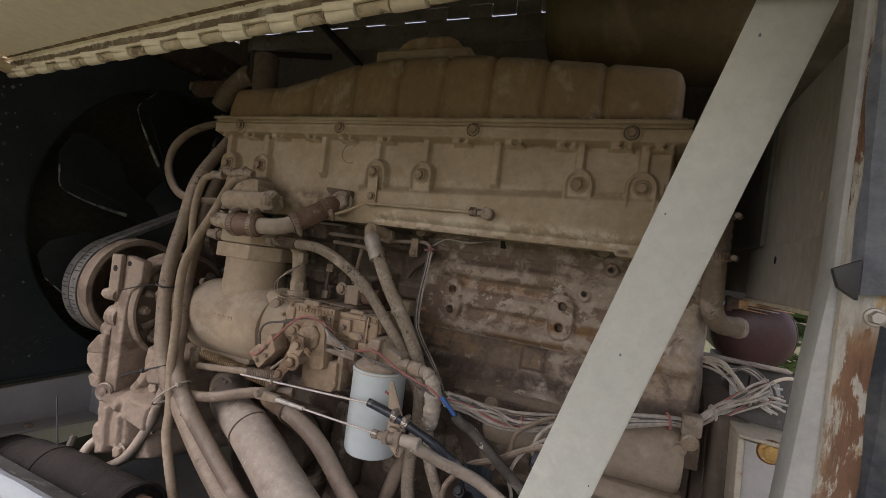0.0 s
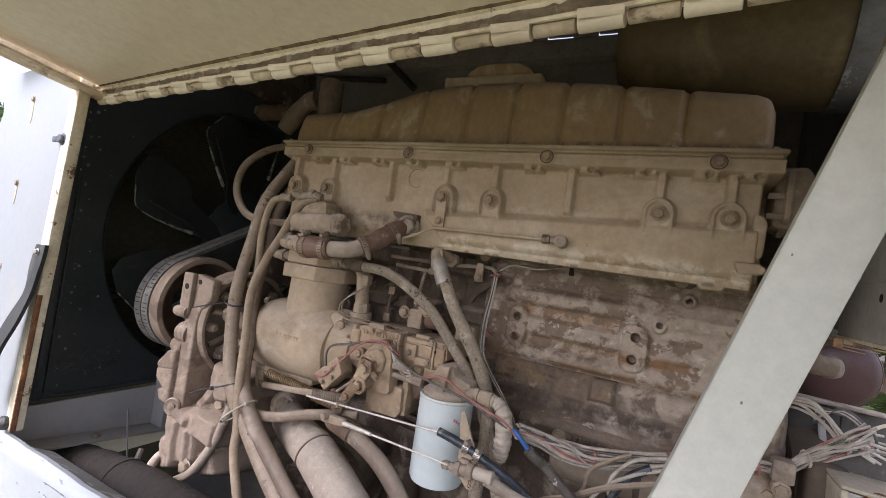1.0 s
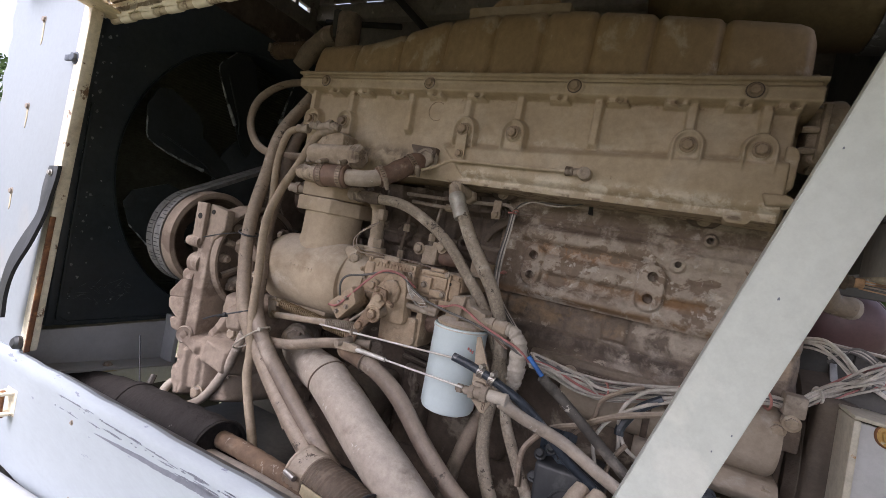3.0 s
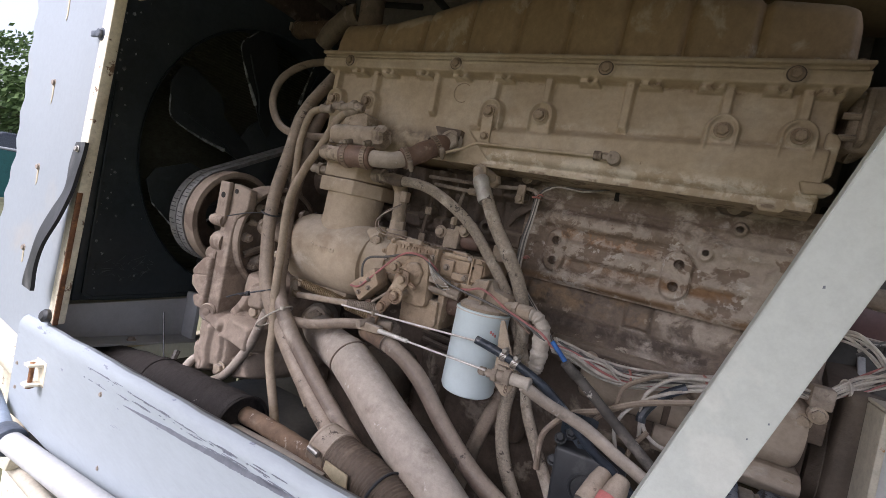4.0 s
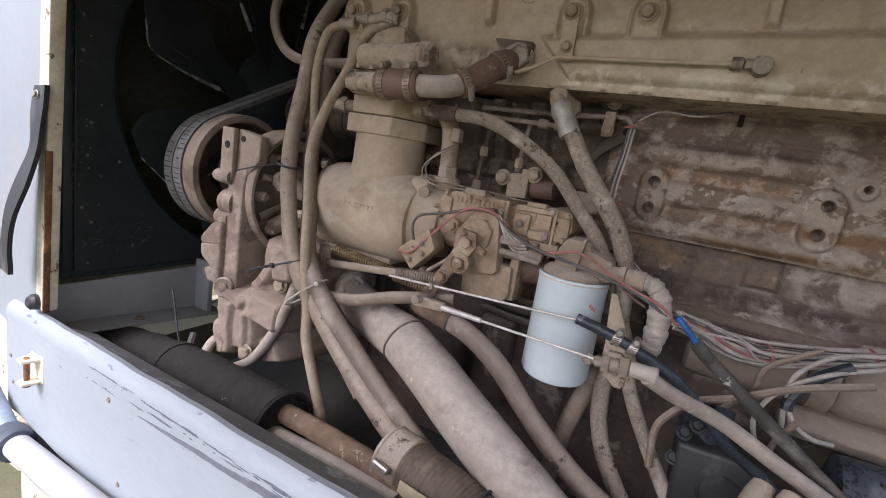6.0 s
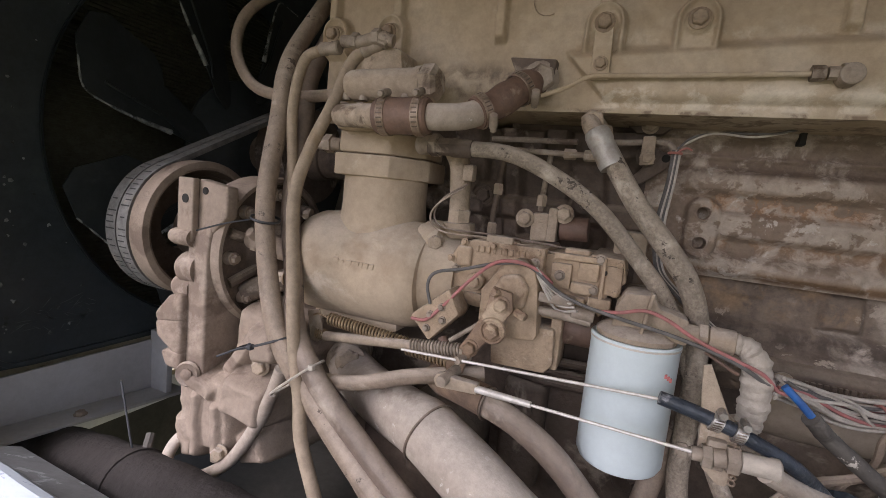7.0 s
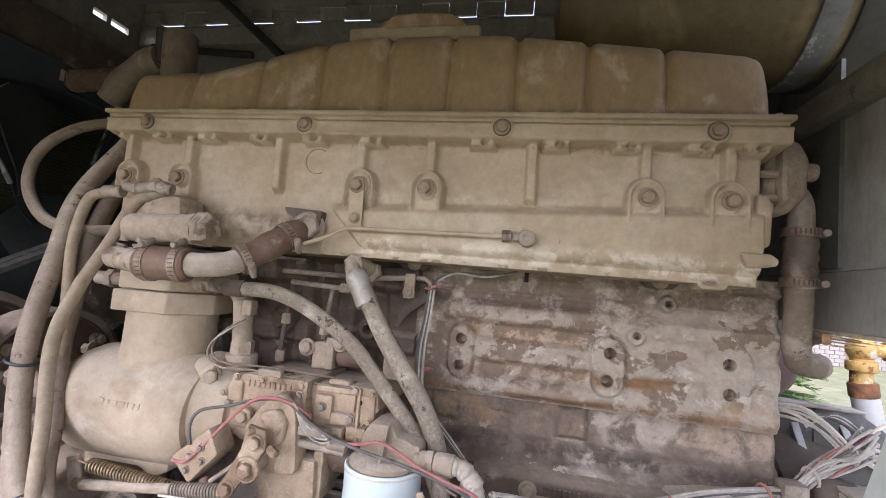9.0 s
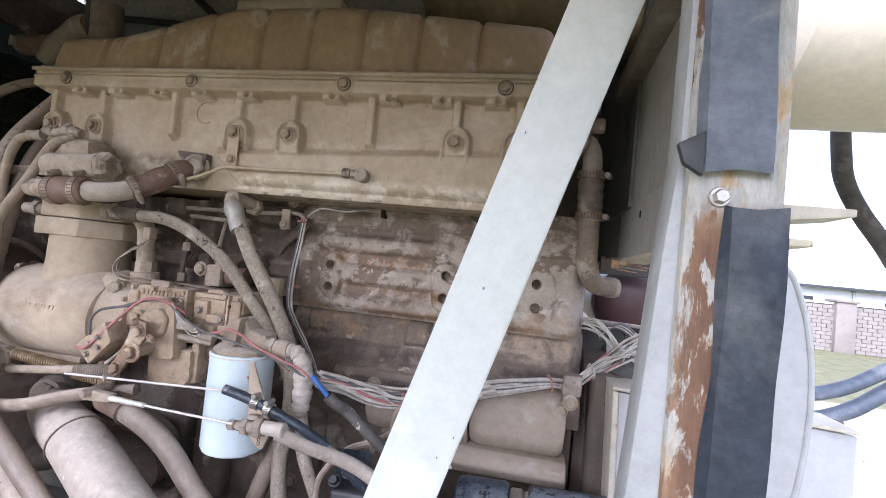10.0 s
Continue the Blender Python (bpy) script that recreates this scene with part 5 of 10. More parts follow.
def block_front(x, z):
    """Depth of the water jacket's side: three rounded ridges, bolt pads and a rolled end."""
    y = 0.972 + 0 * x
    for zc, half, xs in ((1.571, 0.0145, -0.368), (1.5075, 0.0165, -0.312), (1.449, 0.0125, -0.335)):
        strong = fade(x, xs - 0.012, xs + 0.02) * (1 - 0.5 * fade(x, -0.115, -0.06)) * (1 - 0.35 * fade(np.abs(x + 0.0855), 0.05, 0.03))
        y = y - 0.0145 * strong * fade(np.abs(z - zc), half + 0.009, half - 0.005)
    y = y - 0.007 * fade(x, -0.05, -0.02) * fade(z, 1.584, 1.576)
    y = y - 0.012 * fade(z, 1.632, 1.64) - 0.005 * np.exp(-((z - 1.606) / 0.0035) ** 2)
    for hx, zc, w in ((-0.329, 1.50, 0.0225), (-0.0845, 1.5015, 0.026), (0.0935, 1.503, 0.034)):
        d = np.hypot(x - hx, np.maximum(np.abs(z - zc) - 0.0225, 0))
        y = y + (0.956 - y) * fade(d, w + 0.004, w - 0.003)
    for hx, hz, w in ((-0.044, 1.553, 0.016), (0.002, 1.611, 0.016), (-0.46, 1.53, 0.02)):
        y = y + (np.minimum(y, 0.957) - y) * fade(np.hypot(x - hx, z - hz), w, w - 0.005)
    y = y + 0.09 * np.clip((x - 0.158) / 0.034, 0, 1) ** 2
    return y + 0.0013 * uneven(x, z, 9, 3) + 0.0007 * uneven(x, z, 34, 4) + 0.0004 * uneven(x, z, 80, 5)


def gear_front(x, z):
    """Depth of the block behind the pump: webs, bosses and hollows under old oil."""
    y = 0.995 + 0 * x
    for xc, w in ((-0.90, 0.02), (-0.775, 0.012), (-0.70, 0.022), (-0.625, 0.010), (-0.545, 0.014), (-0.43, 0.03)):
        y = y - 0.022 * fade(np.abs(x - xc + 0.08 * (z - 1.46)), w + 0.012, w)
    y = y - 0.02 * fade(np.abs(z - 1.50), 0.022, 0.012) - 0.026 * fade(z, 1.585, 1.60)
    for xc, zc, w in ((-0.503, 1.519, 0.026), (-0.676, 1.517, 0.028), (-0.60, 1.43, 0.026), (-0.43, 1.60, 0.022), (-0.515, 1.46, 0.03)):
        y = y + (np.minimum(y, 0.961) - y) * fade(np.hypot(x - xc, z - zc), w, w - 0.009)
    return y + 0.0025 * uneven(x, z, 12, 11) + 0.0012 * uneven(x, z, 45, 12)


def band_front(x, z):
    """Depth of the sooty band under the water jacket, down to the pan rail."""
    y = 0.996 - 0.012 * fade(z, 1.432, 1.405) - 0.012 * fade(z, 1.372, 1.360) - 0.016 * fade(z, 1.345, 1.325)
    for xc, zc, w, h, up in ((-0.135, 1.40, 0.026, 0.026, 0.013), (-0.352, 1.405, 0.024, 0.024, 0.010), (-0.25, 1.415, 0.02, 0.012, 0.005)):
        y = y - up * fade(np.maximum(np.abs(x - xc) / w, np.abs(z - zc) / h), 1.15, 0.7)
    y = y + 0.09 * np.clip((x - 0.165) / 0.034, 0, 1) ** 2
    return y + 0.0016 * uneven(x, z, 8, 6) + 0.0009 * uneven(x, z, 30, 7) + 0.0004 * uneven(x, z, 80, 8)


def engine_top():
    e = thing("valve_cover", (-0.43, 0.95, 1.885), "dusty brown ribbed upper valve cover on a bolted flange", "valve cover")
    # hood of the cover: stations along x, rounded section
    b = bmesh.new()
    tops = [(-0.958, 1.938), (-0.945, 1.950), (-0.80, 1.955), (-0.72, 1.972), (-0.60, 2.002), (-0.50, 2.012), (-0.30, 2.012), (-0.18, 2.0), (-0.05, 1.985), (0.06, 1.972), (0.08, 1.964), (0.088, 1.952)]
    creases = (-0.83, -0.70, -0.585, -0.47, -0.365, -0.262, -0.155, -0.045)

    def top(x):
        for (xa, za), (xb, zb) in zip(tops, tops[1:]):
            if xa <= x <= xb:
                t = (x - xa) / (xb - xa)
                return za + (zb - za) * t
        return tops[-1][1]
    rows = []
    n = 260
    for i in range(n + 1):
        x = -0.958 + 1.046 * i / n
        end = max(0.0, 1 - min(x + 0.958, 0.088 - x) / 0.016)
        dip = sum(math.exp(-((x - c) / 0.0065) ** 2) for c in creases) * 0.009 + 0.012 * end * end
        z = top(x) + 0.008 - dip * 0.4
        yf = 0.832 + dip
        sec = [(yf, 1.865), (yf + 0.004, 1.90), (yf + 0.010, z - 0.032), (yf + 0.014, z - 0.02), (yf + 0.022, z - 0.009), (yf + 0.035, z - 0.002), (yf + 0.05, z),
               (1.05, z + 0.004), (1.09, z - 0.01), (1.1, z - 0.04), (1.1, 1.865)]
        rows.append([b.verts.new((x, y, zz)) for y, zz in sec])
    for a, c in zip(rows, rows[1:]):
        for k in range(len(a) - 1):
            b.faces.new((a[k], a[k + 1], c[k + 1], c[k]))
    b.faces.new(rows[0])
    b.faces.new(rows[-1])
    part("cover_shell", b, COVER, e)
    b = bmesh.new()
    box(b, (-0.968, 0.806, 1.861), (0.106, 1.12, 1.869), 0.003)
    box(b, (-0.962, 0.812, 1.855), (0.100, 1.115, 1.8615), 0.002)
    part("flange", b, TAN, e)
    for i, x in enumerate((-0.955, -0.83, -0.71, -0.60, -0.495, -0.385, -0.275, -0.17, -0.065, 0.035, 0.09)):
        k = hexhead(bmesh.new(), (x, 0.822, 1.869), (0, 0, 1), 0.0055, 0.006)
        part("flange_bolt", k, TAN, e)
    # filler cap base on top
    t = thing("breather", (-0.45, 0.93, 2.0), "dusty tan breather on top of the valve cover", "breather")
    b = bmesh.new()
    box(b, (-0.556, 0.87, 2.014), (-0.326, 1.02, 2.041), 0.006)
    part("flange", b, TAN, t)
    b = bmesh.new()
    prism(b, [(-0.515, 2.038), (-0.506, 2.058), (-0.484, 2.074), (-0.44, 2.078), (-0.388, 2.076), (-0.36, 2.063), (-0.35, 2.038)], 1, 0.885, 1.01, 0.01, 3)
    part("body", b, COVER, t)
    part("nipple", hexhead(bmesh.new(), (-0.36, 0.895, 2.03), (0, 0, 1), 0.006, 0.012), TAN, t)

    h = thing("rocker_housing", (-0.43, 0.95, 1.65), "long dusty tan rocker housing with cast ribs and bolt bosses", "rocker housing")
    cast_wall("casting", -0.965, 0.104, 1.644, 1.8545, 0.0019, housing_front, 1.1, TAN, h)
    for x in LOW_BOLTS:
        part("bolt", hexhead(bmesh.new(), (x, 0.825, 1.755), (0, -1, 0), 0.0098, 0.010), BOLTBROWN, h)
    for x in TOP_BOLTS:
        part("bolt_seat", ring(bmesh.new(), (x, 0.8085, 1.8455), (0, 1, 0), 0.0122, 0.0011, 22, 6), GRIMY, h)
        part("bolt", hexhead(bmesh.new(), (x, 0.809, 1.8455), (0, -1, 0), 0.0085, 0.008), BOLTBROWN, h)
    part("back_wall", box(bmesh.new(), (-0.95, 0.99, 1.652), (0.085, 1.1, 1.853)), TAN, h)
    # end boss, foot and drip edge on the right
    k = bmesh.new()
    prism(k, [(0.004, 1.66), (0.05, 1.66), (0.046, 1.641), (0.040, 1.636), (0.012, 1.636), (0.007, 1.641)], 1, 0.845, 0.89, 0.003)
    part("foot", k, TAN, h)
    k = bmesh.new()
    prism(k, [(0.052, 1.688), (0.088, 1.688), (0.098, 1.681), (0.096, 1.672), (0.06, 1.668)], 1, 0.824, 0.87, 0.004, 3)
    part("corner_lug", k, TAN, h)
    k = bmesh.new()
    prism(k, [(0.074, 1.77), (0.088, 1.766), (0.094, 1.755), (0.092, 1.70), (0.074, 1.69)], 1, 0.835, 0.90, 0.005, 3)
    part("end_flange", k, TAN, h)
    # faint cast ring mark
    k = bmesh.new()
    for lo_, hi_ in ((0.9, 5.2),):
        pts = [(-0.575 + 0.021 * math.cos(a), 0.8455, 1.796 + 0.021 * math.sin(a)) for a in [lo_ + (hi_ - lo_) * i / 12 for i in range(13)]]
        sweep(k, [Vector(p) for p in pts], 0.0008, 6)
    part("cast_mark", k, BOLTBROWN, h, "faint worn ring mark")
    # pad for the outlet fitting; its dark colour stands for a shaded pocket
    k = bmesh.new()
    prism(k, [(-0.618, 1.716), (-0.55, 1.712), (-0.552, 1.688), (-0.575, 1.668), (-0.60, 1.68)], 1, 0.8305, 0.915, 0.003)
    part("outlet_pad", k, GRIMY, h, "outlet pad, dark like a shaded recess")

    # strap and small sense line
    s = thing("sense_line", (-0.49, 0.83, 1.69), "thin dusty sense line clipped along the housing", "pipe")
    k = bmesh.new()
    prism(k, [(-0.504, 1.752), (-0.481, 1.752), (-0.479, 1.682), (-0.503, 1.682)], 1, 0.8235, 0.8282, 0.0012)
    part("strap", k, TAN, s)
    part("strap_bolt", hexhead(bmesh.new(), (-0.4915, 0.8235, 1.703), (0, -1, 0), 0.007, 0.007), BOLTBROWN, s)
    part("line", tube(bmesh.new(), [(-0.56, 0.80, 1.655), (-0.53, 0.808, 1.668), (-0.505, 0.818, 1.684), (-0.48, 0.82, 1.6865), (-0.40, 0.821, 1.687), (-0.30, 0.821, 1.688), (-0.25, 0.822, 1.689)], 0.0032, 6, 10), TAN, s)
    k = hexhead(bmesh.new(), (-0.262, 0.822, 1.689), (1, 0, 0), 0.009, 0.014, False)
    hexhead(k, (-0.246, 0.822, 1.689), (1, 0, 0), 0.0075, 0.012, False)
    cyl(k, (-0.235, 0.822, 1.689), (-0.228, 0.822, 1.689), 0.011, seg=16, bevel=0.002)
    cyl(k, (-0.226, 0.835, 1.687), (-0.226, 0.812, 1.687), 0.012, seg=18, bevel=0.002)
    part("banjo_nut", k, DUSTSTEEL, s)
    return h


def engine_block():
    e = thing("engine_block", (-0.4, 1.1, 0.75), "dust-caked cast iron engine block with flaking rusty side plates", "engine block")
    holes = [(-0.329, 1.5225, 0.0088), (-0.329, 1.4775, 0.0088), (-0.0835, 1.524, 0.0092), (-0.0855, 1.479, 0.0092), (0.093, 1.5255, 0.0092), (0.094, 1.480, 0.0092),
             (-0.044, 1.556, 0.006), (0.002, 1.611, 0.006)]
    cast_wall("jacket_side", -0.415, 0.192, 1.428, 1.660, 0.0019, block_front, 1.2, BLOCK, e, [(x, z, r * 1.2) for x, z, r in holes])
    for x, z, r in holes:
        drilled(e, x, float(block_front(np.array(x + r * 1.5), np.array(z))) - 0.0004, z, r, BLOCK)
    # darker band below, with low bulges
    cast_wall("lower_band", -0.415, 0.199, 1.27, 1.431, 0.0022, band_front, 1.2, DARKBLOCK, e)
    # lower rail with cast writing that cannot be read
    b = bmesh.new()
    prism(b, [(0.99, 1.335), (0.945, 1.322), (0.935, 1.312), (0.935, 1.272), (1.2, 1.272), (1.2, 1.335)], 0, -0.29, 0.19, 0.003)
    part("pan_rail", b, GRIMY, e)
    rnd = random.Random(3)
    x = -0.175
    while x < -0.035:
        w = 0.004 + 0.003 * rnd.random()
        k = bmesh.new()
        box(k, (x, 0.9325, 1.295), (x + w, 0.936, 1.307), 0.0008, 1)
        part("cast_bar", k, GRIMY, e)
        x += w + 0.0022
    bolts(e, "rail_bolt", [(-0.20, 0.935, 1.298), (-0.012, 0.935, 1.292), (0.155, 0.935, 1.305)], (0, -1, 0), 0.011, 0.01, CAST)
    # upper ledge under the housing
    b = bmesh.new()
    prism(b, [(0.985, 1.66), (0.955, 1.655), (0.965, 1.635), (0.985, 1.628), (1.2, 1.628), (1.2, 1.66)], 0, -0.64, -0.41, 0.003)
    part("head_ledge", b, GRIMY, e)
    b = bmesh.new()
    box(b, (-0.229, 0.95, 1.628), (-0.222, 0.97, 1.657))
    part("head_joint", b, HOLE, e)
    for x, z in ((-0.42, 1.645), (-0.016, 1.647)):
        k = bmesh.new()
        prism(k, [(x - 0.05, 1.66), (x + 0.05, 1.66), (x + 0.018, z - 0.012), (x - 0.018, z - 0.012)], 1, 0.942, 0.97, 0.003)
        part("lug", k, GRIMY, e)
        part("lug_bolt", hexhead(bmesh.new(), (x, 0.942, z), (0, -1, 0), 0.0095, 0.009), CAST, e)
    # left part behind pump and compressor
    cast_wall("gear_side", -0.96, -0.412, 1.30, 1.634, 0.0035, gear_front, 1.2, GRIMY, e, [(-0.503, 1.519, 0.009)])
    drilled(e, -0.503, 0.9595, 1.519, 0.0078, GRIMY)
    k = bmesh.new()
    prism(k, [(-0.405, 1.612), (-0.378, 1.600), (-0.39, 1.582), (-0.425, 1.555), (-0.44, 1.53), (-0.448, 1.532), (-0.438, 1.565), (-0.415, 1.592)], 1, 0.945, 0.958, 0.003)
    part("bracket_arm", k, GRIMY, e)
    part("arm_hole", cyl(bmesh.new(), (-0.392, 0.9445, 1.598), (-0.392, 0.947, 1.598), 0.006, seg=14), HOLE, e)
    bolts(e, "side_bolt", [(-0.676, 0.961, 1.517), (-0.418, 0.945, 1.60), (-0.6, 0.961, 1.43)], (0, -1, 0), 0.0125, 0.012, GRIMY)
    # lower crankcase, dark and oily
    b = bmesh.new()
    prism(b, [(1.0, 1.31), (0.985, 1.27), (0.985, 0.95), (1.02, 0.84), (1.2, 0.84), (1.2, 1.31)], 0, -0.95, 0.185, 0.006)
    part("crankcase", b, GRIMY, e)
    for x0, x1, z0, z1 in ((-0.78, -0.62, 0.95, 1.16), (-0.6, -0.52, 1.0, 1.2), (-0.4, -0.31, 1.05, 1.22)):
        k = bmesh.new()
        box(k, (x0, 0.95, z0), (x1, 1.0, z1), 0.018, 4)
        part("crankcase_cover", k, GRIMY, e)
    k = bmesh.new()
    cyl(k, (-0.69, 0.95, 1.10), (-0.69, 0.88, 1.08), 0.075, seg=40, bevel=0.008)
    part("round_cover", k, GRIMY, e)
    bolts(e, "cover_bolt", [(-0.64, 0.888, 1.115), (-0.72, 0.885, 1.03), (-0.345, 0.95, 1.20), (-0.36, 0.95, 1.075), (-0.55, 0.95, 1.15)], (0, -1, 0), 0.011, 0.009, GRIMY)
    for z in (1.255, 1.235, 1.215):
        k = bmesh.new()
        tube(k, [(-0.60, 0.95, z), (-0.52, 0.945, z - 0.004), (-0.42, 0.948, z - 0.002)], 0.0075, 4, 10)
        part("oil_line", k, GRIMY, e)
    return e


def starter():
    s = thing("starter_motor", (0.0, 0.98, 1.17), "dusty tan starter motor bolted low on the block", "starter")
    b = lathe(bmesh.new(), [(0.046, 0), (0.054, 0.005), (0.0575, 0.016), (0.0585, 0.03), (0.0585, 0.19), (0.0605, 0.194), (0.0605, 0.203), (0.0585, 0.206)], (-0.215, 0.985, 1.262), (1, 0, 0), 48)
    part("field_barrel", b, PALECAST, s)
    b = lathe(bmesh.new(), [(0.057, -0.012), (0.062, -0.006), (0.0665, 0.004), (0.068, 0.016), (0.069, 0.09), (0.0695, 0.142), (0.068, 0.153), (0.062, 0.160), (0.04, 0.163)], (0.006, 0.988, 1.27), (1, 0, 0), 56)
    for v in b.verts:
        # flattened front with a soft shoulder towards the nose
        v.co.y = max(v.co.y, 0.926 - 0.02 * max(0.0, v.co.x - 0.1))
        v.co.z += 0.004 * fade(v.co.x, 0.02, 0.12)
    part("nose_housing", b, PALECAST, s)
    b = bmesh.new()
    prism(b, [(0.922, 1.176), (0.914, 1.186), (0.918, 1.2), (0.935, 1.212), (1.05, 1.212), (1.05, 1.168), (0.93, 1.166)], 0, -0.06, 0.174, 0.004)
    part("mount_plate", b, PALECAST, s)
    part("plate_bolt", hexhead(bmesh.new(), (0.155, 0.928, 1.194), (0, -1, 0.2), 0.011, 0.01), CAST, s)
    part("band", band(bmesh.new(), (-0.045, 0.985, 1.262), (1, 0, 0), 0.0588, 0.012), GRIMY, s)
    t = thing("wire_clip", (0.17, 0.93, 1.34), "grey steel clip that holds the wire bundle", "clip")
    k = bmesh.new()
    box(k, (0.155, 0.918, 1.335), (0.188, 0.952, 1.372), 0.004)
    part("clip_band", k, DUSTSTEEL, t)
    k = bmesh.new()
    cyl(k, (0.17, 0.935, 1.325), (0.17, 0.918, 1.325), 0.014, seg=20, bevel=0.002)
    hexhead(k, (0.17, 0.918, 1.325), (0, -1, 0), 0.0105, 0.009)
    part("clip_bolt", k, CAST, t)


def compressor():
    c = thing("air_compressor", (-0.82, 0.86, 1.28), "dusty tan air compressor with a stubby cylinder and round crankcase", "compressor")
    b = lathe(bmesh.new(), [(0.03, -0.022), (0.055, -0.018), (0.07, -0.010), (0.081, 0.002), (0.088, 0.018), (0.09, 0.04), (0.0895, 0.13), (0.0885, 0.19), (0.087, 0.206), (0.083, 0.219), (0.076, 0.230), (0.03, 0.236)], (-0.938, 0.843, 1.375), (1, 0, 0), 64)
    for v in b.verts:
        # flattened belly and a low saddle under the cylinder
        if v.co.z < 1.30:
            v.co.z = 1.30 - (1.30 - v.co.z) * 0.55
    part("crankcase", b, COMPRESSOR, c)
    b = bmesh.new()
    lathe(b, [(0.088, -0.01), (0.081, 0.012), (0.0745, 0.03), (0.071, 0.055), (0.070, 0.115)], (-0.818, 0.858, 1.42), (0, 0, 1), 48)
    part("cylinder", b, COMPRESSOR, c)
    b = bmesh.new()
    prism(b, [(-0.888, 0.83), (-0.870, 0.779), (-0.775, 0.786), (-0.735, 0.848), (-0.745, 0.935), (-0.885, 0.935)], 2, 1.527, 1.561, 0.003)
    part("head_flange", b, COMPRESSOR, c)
    b = bmesh.new()
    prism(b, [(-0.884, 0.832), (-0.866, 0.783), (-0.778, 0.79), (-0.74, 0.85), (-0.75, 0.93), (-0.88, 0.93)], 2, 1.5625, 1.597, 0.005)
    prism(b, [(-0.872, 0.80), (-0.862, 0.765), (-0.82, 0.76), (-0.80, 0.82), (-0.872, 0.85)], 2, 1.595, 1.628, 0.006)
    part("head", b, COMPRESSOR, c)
    b = bmesh.new()
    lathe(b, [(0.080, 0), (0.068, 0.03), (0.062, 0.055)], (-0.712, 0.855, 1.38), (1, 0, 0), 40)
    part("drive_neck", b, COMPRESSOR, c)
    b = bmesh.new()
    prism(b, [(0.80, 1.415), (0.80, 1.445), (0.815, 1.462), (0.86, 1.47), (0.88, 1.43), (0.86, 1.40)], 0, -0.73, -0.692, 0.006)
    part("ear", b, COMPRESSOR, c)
    bolts(c, "flange_bolt", [(-0.70, 0.815, 1.437)], (0.5, -1, 0.1), 0.012, 0.016, CAST)
    bolts(c, "cover_bolt", [(-0.948, 0.79, 1.42), (-0.95, 0.775, 1.345), (-0.946, 0.80, 1.31), (-0.948, 0.83, 1.45)], (-1, -0.3, 0), 0.009, 0.014, CAST)
    b = bmesh.new()
    prism(b, [(-0.905, 1.312), (-0.745, 1.312), (-0.745, 1.288), (-0.77, 1.275), (-0.80, 1.288), (-0.88, 1.288), (-0.90, 1.275)], 1, 0.80, 0.90, 0.003)
    part("foot", b, COMPRESSOR, c)
    # raised maker's mark as plain bars
    x = -0.842
    for i in range(7):
        w = (0.0095, 0.0075, 0.0115, 0.0115, 0.004, 0.008, 0.007)[i]
        yy, zz = 0.843 - 0.0893 * math.cos(0.2), 1.375 + 0.0893 * math.sin(0.2)
        k = bmesh.new()
        prism(k, [(x, zz - 0.0045), (x + w, zz - 0.0045), (x + w + 0.001, zz + 0.0045), (x + 0.001, zz + 0.0045 + (0.003 if i == 0 else 0))], 1, yy - 0.0009, yy + 0.004, 0.0007, 1)
        part("raised_mark", k, COMPRESSOR, c)
        x += w + 0.0022
    # intake side fittings at the head's left
    k = bmesh.new()
    cyl(k, (-0.88, 0.81, 1.575), (-0.925, 0.80, 1.575), 0.011, seg=16, bevel=0.002)
    hexhead(k, (-0.895, 0.806, 1.575), (-1, -0.1, 0), 0.0155, 0.014, False)
    hexhead(k, (-0.868, 0.775, 1.613), (-1, -0.1, 0), 0.010, 0.02, False)
    part("union_nut", k, DUSTSTEEL, c)
    k = bmesh.new()
    cyl(k, (-0.735, 0.805, 1.582), (-0.708, 0.80, 1.582), 0.0145, seg=20, bevel=0.002)
    hexhead(k, (-0.71, 0.80, 1.582), (1, -0.2, 0), 0.017, 0.013, False)
    part("outlet_boss", k, DUSTSTEEL, c)

    # coolant crossover: short tube, rusty sleeve, elbow to the housing
    w = thing("coolant_crossover", (-0.7, 0.78, 1.6), "coolant pipe with a rust-brown sleeve and worm clamps", "pipe")
    part("stub", cyl(bmesh.new(), (-0.84, 0.745, 1.611), (-0.745, 0.708, 1.606), 0.0165, seg=24, bevel=0.002), CAST, w)
    k = lathe(bmesh.new(), [(0.0215, 0), (0.0235, 0.003), (0.0245, 0.02), (0.0235, 0.035), (0.0245, 0.055), (0.0235, 0.072), (0.021, 0.075)], (-0.756, 0.711, 1.606), (1, 0.08, 0.05), 32)
    part("sleeve", k, RUSTHOSE, w, "rust-brown rubber sleeve")
    clamp_on(w, (-0.742, 0.712, 1.6065), (1, 0.08, 0.05), 0.0238, 0.012, (0, -0.3, 1))
    clamp_on(w, (-0.694, 0.716, 1.609), (1, 0.08, 0.05), 0.0238, 0.012, (0, -0.3, 1))
    part("elbow", tube(bmesh.new(), [(-0.69, 0.716, 1.609), (-0.665, 0.722, 1.610), (-0.64, 0.738, 1.615), (-0.617, 0.764, 1.63)], 0.0172, 8, 20), PIPE, w)
    part("rubber_elbow", tube(bmesh.new(), [(-0.63, 0.748, 1.62), (-0.615, 0.768, 1.634), (-0.598, 0.788, 1.653), (-0.585, 0.81, 1.67), (-0.578, 0.83, 1.678)], lambda u: 0.0208 + 0.001 * math.sin(u * 19), 8, 22), RUSTHOSE, w, "dark brown rubber elbow")
